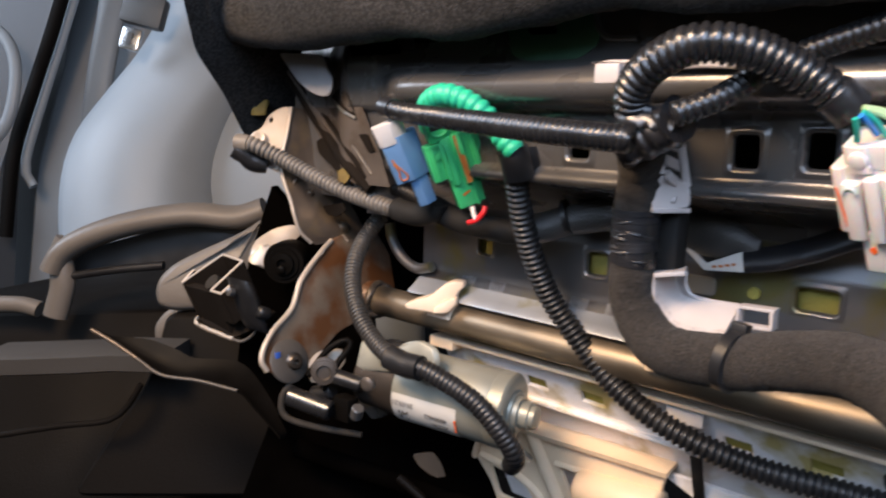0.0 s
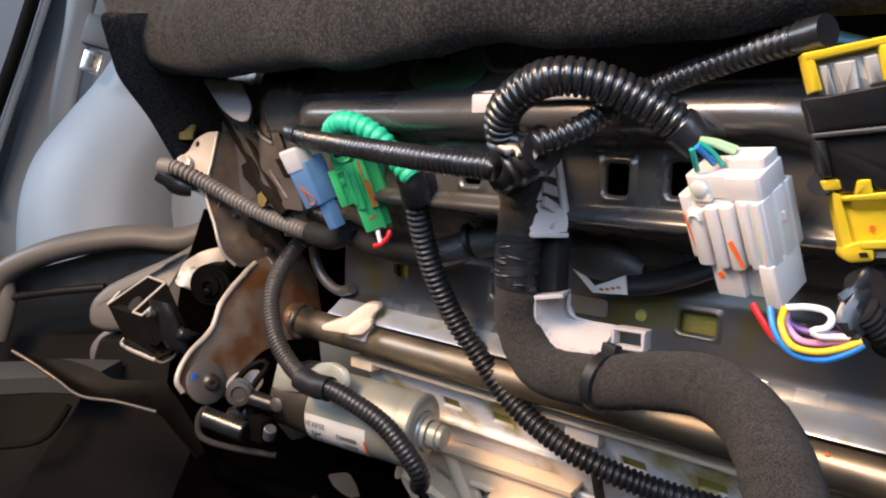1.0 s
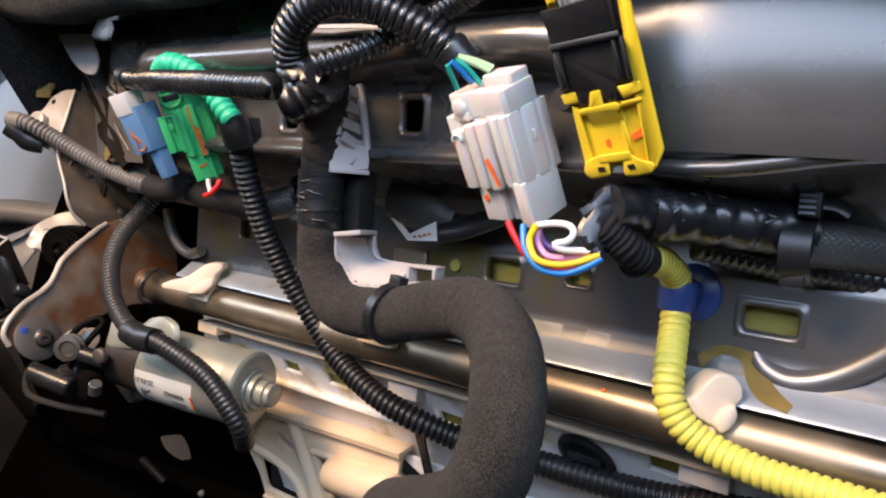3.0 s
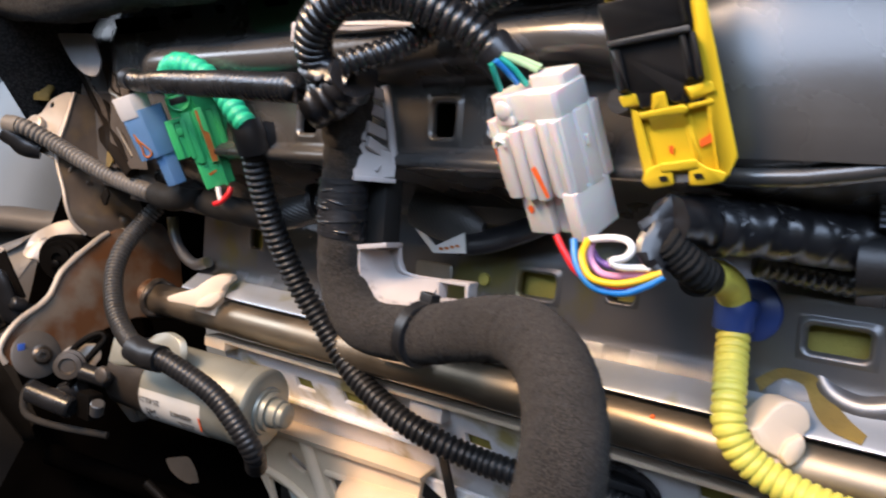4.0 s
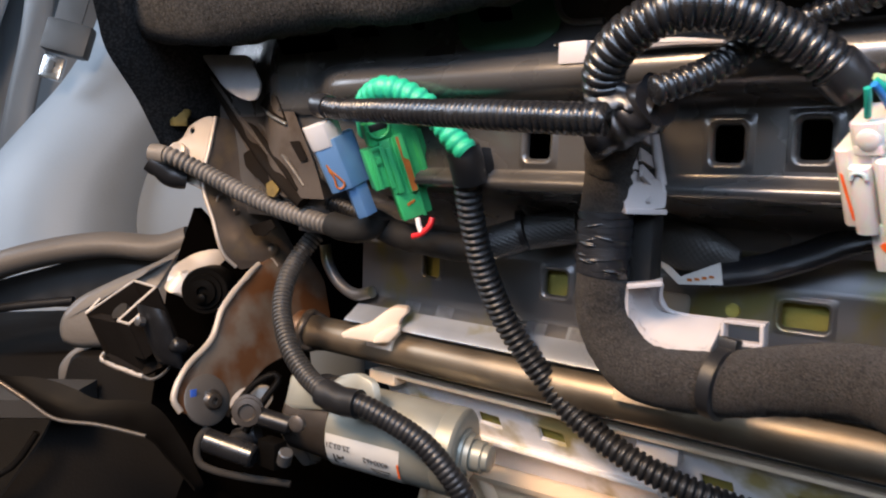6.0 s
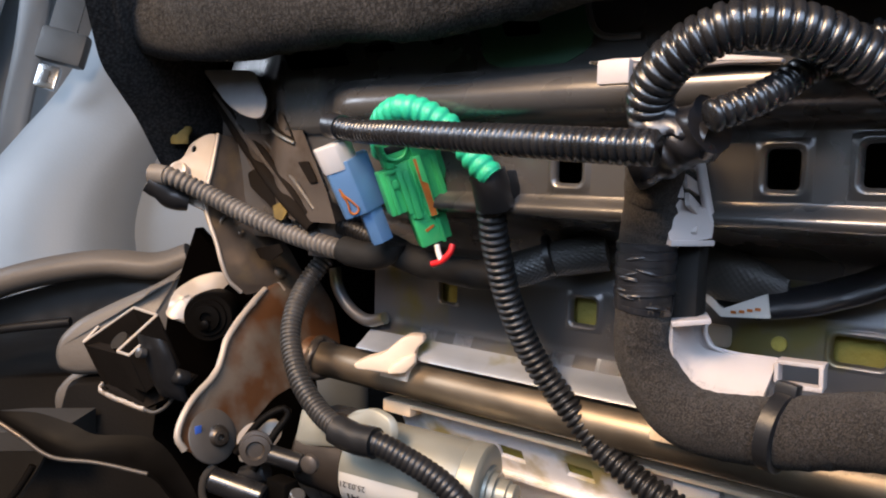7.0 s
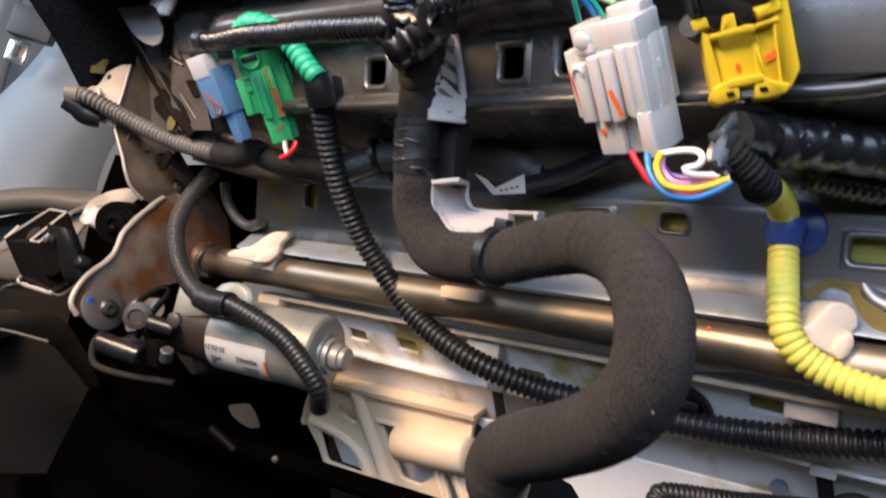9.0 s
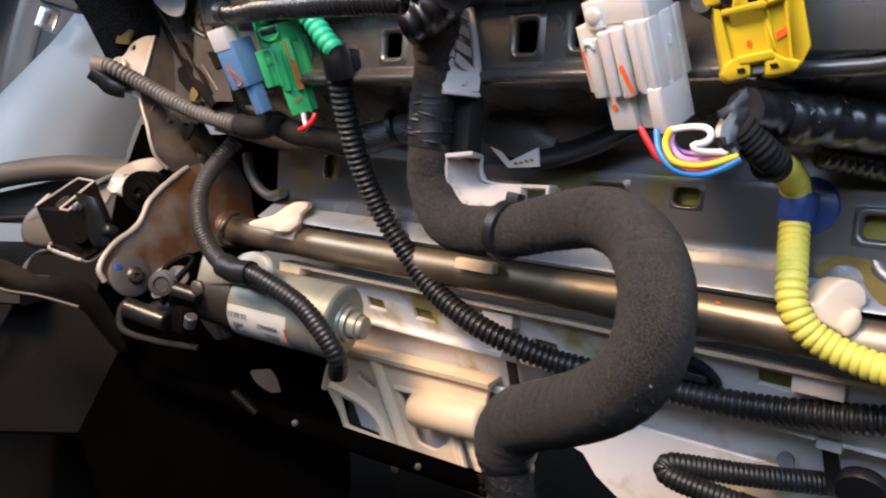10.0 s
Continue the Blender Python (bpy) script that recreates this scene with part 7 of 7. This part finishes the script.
part("end_sleeve", sweep(B(), [(-0.0136, -0.0542, 0.0971), (-0.0124, -0.0517, 0.0905), (-0.0127, -0.0482, 0.0824)], 0.0084, 20, 0.002, rough=0.0006), M_BLACKPLASTIC, main_conduit, "smooth black end sleeve", 50)
front("clip_wing", [(-0.0088, -0.05, 0.0973), (-0.0069, -0.0454, 0.0985), (-0.0045, -0.0421, 0.0907), (-0.0046, -0.0404, 0.0857), (-0.0068, -0.0449, 0.0864), (-0.0084, -0.048, 0.0918)], (0.0, 0.01, 0), M_BLACKPLASTIC, main_conduit, 0.0008, 0.0005, "black clip on the sleeve")


def blue_connector():
    ob = thing("blue_connector", "blue plastic connector with a white cap and an orange scribble", "connector", "plastic connectors")
    base = moulding((-0.0871, -0.0789, 0.0959), (0.5598, 0.7211, 0.4083), (0.1376, 0.405, -0.9039))
    O, X, Y, Z = base
    prism(ob, base, "body", [(0.4, 11), (0.0, 3.0), (0.8, 1.6), (9.4, -1.4), (10.6, -1.6), (12.4, -0.8), (21.6, 2.4), (22.2, 3.6), (21.8, 11)], -1.0, 25.8, 0.4, M_BLUE, taper=0.03)
    prism(ob, base, "neck", [(8.0, 9), (8.0, 2.2), (12.6, 0.4), (18.8, 2.6), (18.8, 9)], 25.0, 43.4, 0.4, M_BLUE, taper=0.05)
    prism(ob, base, "cap", [(-1.0, 10), (-1.0, 2.2), (2.2, 0.2), (8.2, -1.6), (14.0, 0.2), (16.8, 2.4), (16.8, 10)], -10.0, 2.6, 0.8, M_WHITE, "white end cap", 0.04)
    loop = [O + (X * x + Y * y + Z * z) * 0.001 for x, y, z in ((2.6, 10.4, 0.7), (3.6, 14.0, 0.3), (5.8, 18.0, -0.5), (7.6, 22.4, -1.1), (5.2, 24.2, -0.4), (3.4, 22.6, 0.3), (3.8, 18.0, 0.2), (2.6, 13.0, 0.6))]
    part("scribble", sweep(B(), loop, 0.0005, 6, 0.001), M_BROWNMARK, ob, "orange scribble", 80)
    return ob


blue_connector()


# ---------------------------------------------------------------- wires between the connectors
def wires():
    ob = thing("wire_bundle", "bundle of coloured wires below the white connector", "wires")
    for name, pts, m in (("red_wire", [(0.1752, -0.0665, 0.058), (0.1793, -0.0667, 0.0522), (0.1847, -0.0657, 0.046), (0.1951, -0.0632, 0.0428), (0.2046, -0.0608, 0.045), (0.2103, -0.0586, 0.0488)], W_RED),
                         ("blue_wire", [(0.181, -0.0648, 0.0572), (0.1846, -0.068, 0.049), (0.1914, -0.0686, 0.0427), (0.2, -0.0659, 0.0415), (0.2069, -0.0629, 0.0444), (0.2118, -0.06, 0.0482)], W_BLUE),
                         ("yellow_wire", [(0.1858, -0.0636, 0.0576), (0.1866, -0.0686, 0.0522), (0.1912, -0.0708, 0.0461), (0.1979, -0.0685, 0.0445), (0.2044, -0.0646, 0.0459), (0.2111, -0.0605, 0.0493)], W_YEL),
                         ("pink_wire", [(0.1861, -0.0609, 0.0573), (0.1868, -0.0635, 0.0522), (0.1919, -0.0651, 0.0473), (0.198, -0.0631, 0.0467), (0.2043, -0.0607, 0.0482), (0.2101, -0.0586, 0.0499)], W_PINK),
                         ("purple_wire", [(0.1839, -0.0578, 0.0551), (0.1879, -0.0578, 0.0503), (0.1949, -0.0577, 0.049), (0.2031, -0.0564, 0.0496), (0.2092, -0.0567, 0.0506)], W_PURP),
                         ("white_wire", [(0.1862, -0.0633, 0.0577), (0.1933, -0.0628, 0.059), (0.1995, -0.0632, 0.0587), (0.202, -0.0641, 0.0562), (0.2009, -0.0665, 0.0533), (0.197, -0.0683, 0.0518), (0.1996, -0.0666, 0.0501), (0.205, -0.0625, 0.0502), (0.2105, -0.0595, 0.0507)], W_WHITE)):
        part(name, sweep(B(), pts, 0.0013, 10, 0.001), m, ob, name.replace("_", " "), 80)
    return ob


wires()


def top_wires():
    ob = thing("wire_bundle", "teal, blue and pale green wires into the white connector", "wires")
    for name, pts, m in (("teal_wire", [(0.1553, -0.085, 0.114), (0.1554, -0.0827, 0.1111), (0.1548, -0.0773, 0.1063)], W_TEAL), ("teal_wire", [(0.1568, -0.0824, 0.1164), (0.1601, -0.079, 0.1135), (0.1628, -0.0737, 0.1086)], W_TEAL),
                         ("blue_wire", [(0.1569, -0.085, 0.115), (0.1585, -0.0815, 0.1126), (0.1602, -0.0756, 0.1089)], W_BLUE), ("pale_green_wire", [(0.1573, -0.0808, 0.117), (0.1613, -0.0767, 0.1156), (0.1664, -0.0732, 0.1133)], W_LGREEN), ("pale_green_wire", [(0.1563, -0.0802, 0.1178), (0.1605, -0.076, 0.1171), (0.1666, -0.0716, 0.1148)], W_LGREEN)):
        part(name, sweep(B(), pts, 0.0011, 10, 0.001), m, ob, name.replace("_", " "), 80)
    return ob


top_wires()


def blue_wires():
    ob = thing("wire_bundle", "light blue wires into the yellow connector", "wires")
    for a in ([(0.1941, -0.0830, 0.1534), (0.1948, -0.0720, 0.1537), (0.2072, -0.0576, 0.1508)], [(0.1948, -0.0840, 0.1517), (0.1947, -0.0730, 0.1519), (0.2066, -0.0583, 0.15)]):
        part("light_blue_wire", sweep(B(), a, 0.0014, 10, 0.001), W_LBLUE, ob, "light blue wire", 80)
    return ob


blue_wires()


# ---------------------------------------------------------------- taped harness beyond the yellow connector
def side_harness():
    ob = thing("taped_wiring_harness", "wiring harness in glossy creased black vinyl tape", "wiring harness")
    part("twisted_stub", sweep(B(), [(0.2104, -0.0507, 0.0741, 0.0020), (0.209, -0.0524, 0.0682, 0.0045), (0.2070, -0.0580, 0.0605, 0.0052), (0.2072, -0.0600, 0.0545, 0.0046), (0.21, -0.0590, 0.0505, 0.0030)], 0.005, 14, 0.0020, rough=0.0013, flat=0.6), M_TAPE, ob, "crumpled tape", 22)
    part("tape_wing", sweep(B(), [(0.2110, -0.0520, 0.0730), (0.2080, -0.0560, 0.0668), (0.2040, -0.0610, 0.0620)], 0.0040, 10, 0.0022, rough=0.0012, flat=0.4), M_TAPE, ob, "loose flap of tape", 22)
    part("knot", sweep(B(), [(0.2085, -0.0560, 0.0600), (0.2126, -0.0520, 0.0555), (0.2163, -0.0480, 0.0515), (0.2190, -0.0420, 0.0482)], 0.0064, 18, rib=(0.0024, 0.0006), rough=0.0005), M_MATTAPE, ob, "black ribbed sleeve", 60)
    part("neck", sweep(B(), [(0.2098, -0.0540, 0.0660), (0.2146, -0.0433, 0.0669), (0.2203, -0.0365, 0.0666), (0.2268, -0.0316, 0.0662)], 0.0088, 22, 0.0016, rough=0.0012), M_TAPE, ob, "", 40)
    part("trunk", sweep(B(), [(0.2188, -0.0377, 0.0654), (0.2313, -0.0269, 0.0656), (0.2444, -0.0171, 0.0644), (0.2575, -0.0073, 0.0636), (0.2656, -0.0012, 0.0628)], 0.0098, 30, 0.0013, rough=0.0007, wind=(0.011, 0.0007)), M_TAPE, ob, "", 60)
    rng = random.Random(5)
    line = smooth_line([(0.2188, -0.0377, 0.0654), (0.2313, -0.0269, 0.0656), (0.2444, -0.0171, 0.0644), (0.2575, -0.0073, 0.0636)], 0.001)[0]
    for k in range(12):
        i = rng.randrange(2, len(line) - 6)
        c, d = Vector(line[i]), Vector(line[i + 2] - line[i]).normalized()
        a0 = rng.uniform(-0.6, 1.2)
        pts = []
        for j in range(5):
            a = a0 + 0.22 * j
            pts.append(c + d * (0.0016 * j * rng.choice((-1, 1))) + (Vector((0.55, -0.8, 0)) * math.cos(a) + Vector((0, 0, 1)) * math.sin(a)) * 0.0098)
        part("tape_crease", sweep(B(), pts, 0.0007, 8, 0.0008), M_TAPE, ob, "", 40)
    part("braided_sleeve", braid(B(), [(*p, 0.0090) for p in ((0.2645, -0.0026, 0.0586), (0.2742, 0.0048, 0.0585), (0.2906, 0.0171, 0.057), (0.3153, 0.0354, 0.0532))]), M_WEAVE, ob, "grey-black braided sleeve", 80)
    part("lower_conduit", sweep(B(), [(0.2272, -0.0111, 0.054), (0.238, -0.0044, 0.0523), (0.2564, 0.0042, 0.0494), (0.2741, 0.0124, 0.048), (0.2912, 0.0226, 0.0456), (0.3165, 0.0413, 0.0407)], 0.0066, 16, rib=(0.0034, 0.0007)), M_GLOSSCOND, ob, "", 180)
    return ob


side_harness()


def strap_clip():
    ob = thing("harness_clip", "black plastic clip with a ribbed buckle round the harness", "clip")
    bm, loops = B(), []
    for k in range(11):
        a = radians(-80 + 205 * k / 10)
        c = Vector((0.2660, -0.0030, 0.0560)) + Vector((0, -math.cos(a) * 0.0160, math.sin(a) * 0.0125))
        o = Vector((0.0, -math.cos(a), math.sin(a))) * 0.0014
        loops.append([c + Vector((-0.0055, 0, 0)), c + Vector((0.0045, 0.003, 0)), c + Vector((0.0045, 0.003, 0)) + o, c + Vector((-0.0055, 0, 0)) + o])
    part("band", loft(bm, loops, True, True), M_BLACKPLASTIC, ob, "", 60)
    part("foot", box(B(), (0.2645, -0.0120, 0.0452), (0.0085, 0.004, 0.0055), None, 0.001), M_BLACKPLASTIC, ob)
    b0 = Vector((0.2685, -0.0165, 0.0728))
    part("buckle", box(B(), b0 + Vector((0, 0.003, 0)), (0.0078, 0.006, 0.0092), None, 0.0008), M_BLACKPLASTIC, ob)
    for k in range(4):
        part("rib", box(B(), b0 + Vector((-0.0005, -0.0006, 0.0031 - 0.0021 * k)), (0.0054, 0.0014, 0.0010), None, 0.0002), M_SPOT, ob)
    part("tail", sweep(B(), [(0.2722, -0.013, 0.0738), (0.2770, -0.012, 0.0732), (0.2812, -0.011, 0.0708)], 0.0034, 10, 0.002, flat=0.3), M_BLACKPLASTIC, ob, "", 60)
    return ob


strap_clip()


def navy_clamp():
    ob = thing("conduit_clamp", "navy plastic clamp holding the yellow conduit", "clamp")
    c = Vector([(0.2177, 0.0019, 0.0318)][0])
    part("ring", lathe(B(), c - Vector((0, 0, 0.0065)), (0.02, 0, 1), [(0, 0.0064), (0, 0.0074), (0.0008, 0.0078), (0.0112, 0.0078), (0.012, 0.0074), (0.012, 0.0064)], 32), M_NAVY, ob, "", 60)
    part("foot", lathe(B(), c + Vector((0.003, 0.016, 0)), (0.15, 1, 0), [(-0.004, 0.0120), (-0.003, 0.0126), (0.001, 0.0126), (0.002, 0.0120)], 32), M_NAVY, ob, "round navy foot", 60)
    part("stem", rod(B(), c, c + Vector((0.003, 0.03, 0)), 0.006), M_NAVY, ob)
    return ob


navy_clamp()


def tagged_sleeve():
    ob = thing("braided_sleeve", "black braided sleeve with a white printed tag", "wiring harness")
    part("sleeve", braid(B(), [(0.0530, 0.003, 0.0590, 0.0080), (0.0620, 0.003, 0.0580, 0.0098), (0.0720, 0.003, 0.0560, 0.0108), (0.0830, 0.003, 0.0545, 0.0095), (0.0930, 0.003, 0.0525, 0.0062), (0.0980, 0.003, 0.0520, 0.0040)], 0.5, 20), M_WEAVE, ob, "", 80)
    part("tape_tail", sweep(B(), [(0.0868, 0.002, 0.0447), (0.1049, 0.002, 0.0484), (0.124, 0.002, 0.0556), (0.1416, 0.002, 0.0642), (0.1584, 0.002, 0.0676)], 0.0075, 18, 0.002, flat=0.6, rough=0.0003), M_TAPE, ob, "", 60)
    part("tag", plate(B(), [Vector(p) for p in [(0.0611, -0.0045, 0.0499), (0.0690, -0.0045, 0.0471), (0.0747, -0.0045, 0.0426), (0.0919, -0.0045, 0.0507), (0.0936, -0.0045, 0.0408), (0.0738, -0.0045, 0.0390)]], (0, 0.0008, 0), bev=0), M_LABEL, ob, "white printed tag")
    bm = B()
    for q in [(0.079, -0.0050, 0.0416), (0.0823, -0.0050, 0.0422), (0.0855, -0.0050, 0.0431), (0.0886, -0.0050, 0.0439)]:
        box(bm, q, (0.0022, 0.0003, 0.0012), None, 0)
    part("print", bm, M_BROWNMARK, ob, "small reddish printed bars")
    return ob


tagged_sleeve()


# ---------------------------------------------------------------- small things on the tray
def tie_mount(a, b, label):
    ob = thing("tie_mount", label, "cable tie", "tie mounts")
    a, b = Vector(a), Vector(b)
    d = b - a
    part("strap", plate(B(), [a + Vector((-0.0035, 0, 0)), a + Vector((0.0035, 0, 0)), b + Vector((0.0035, 0, 0)), b + Vector((-0.0035, 0, 0))], (0, 0.0016, 0.0), bev=0.0003), M_BLACKPLASTIC, ob)
    part("head", box(B(), a + Vector((0, 0.001, 0.001)), (0.011, 0.006, 0.005), None, 0.001), M_CLIP, ob, "pale plastic head")
    return ob


tie_mount(*[(0.064, 0.0282, -0.0735), (0.0608, 0.0501, -0.1172)], "black cable tie tail with a pale head on the tray")
tie_mount(*[(0.2378, 0.0299, -0.0769), (0.2406, 0.0435, -0.104)], "black cable tie tail with a pale head on the tray")


def grommet():
    ob = thing("rubber_grommet", "black rubber grommet in the tray", "grommet")
    c = Vector([(0.1743, 0.0233, -0.0556)][0])
    n = Vector((0, -0.89, -0.447))
    bm = lathe(B(), c, n, [(0, 0.0105), (0.001, 0.0110), (0.003, 0.0104), (0.0036, 0.0085), (0.0015, 0.0074), (0.0006, 0.001)], 36)
    long = Vector((0.93, 0.16, -0.33)).normalized()
    for v in bm.verts:
        v.co += long * (v.co - c).dot(long) * 0.45
    part("flange", bm, M_GLOSSCOND, ob, "", 50)
    part("bridge", box(B(), c + n * 0.003, (0.018, 0.003, 0.004), None, 0.0008), M_BLACKPLASTIC, ob)
    return ob


grommet()
lone("corner_plug", lathe(B(), [(0.2522, 0.0406, -0.0942)][0], (0, -0.89, -0.447), [(0, 0.012), (0.003, 0.0125), (0.006, 0.011), (0.0065, 0.002)], 28), M_BLACKPLASTIC, "round black plastic plug on the tray", "plug")
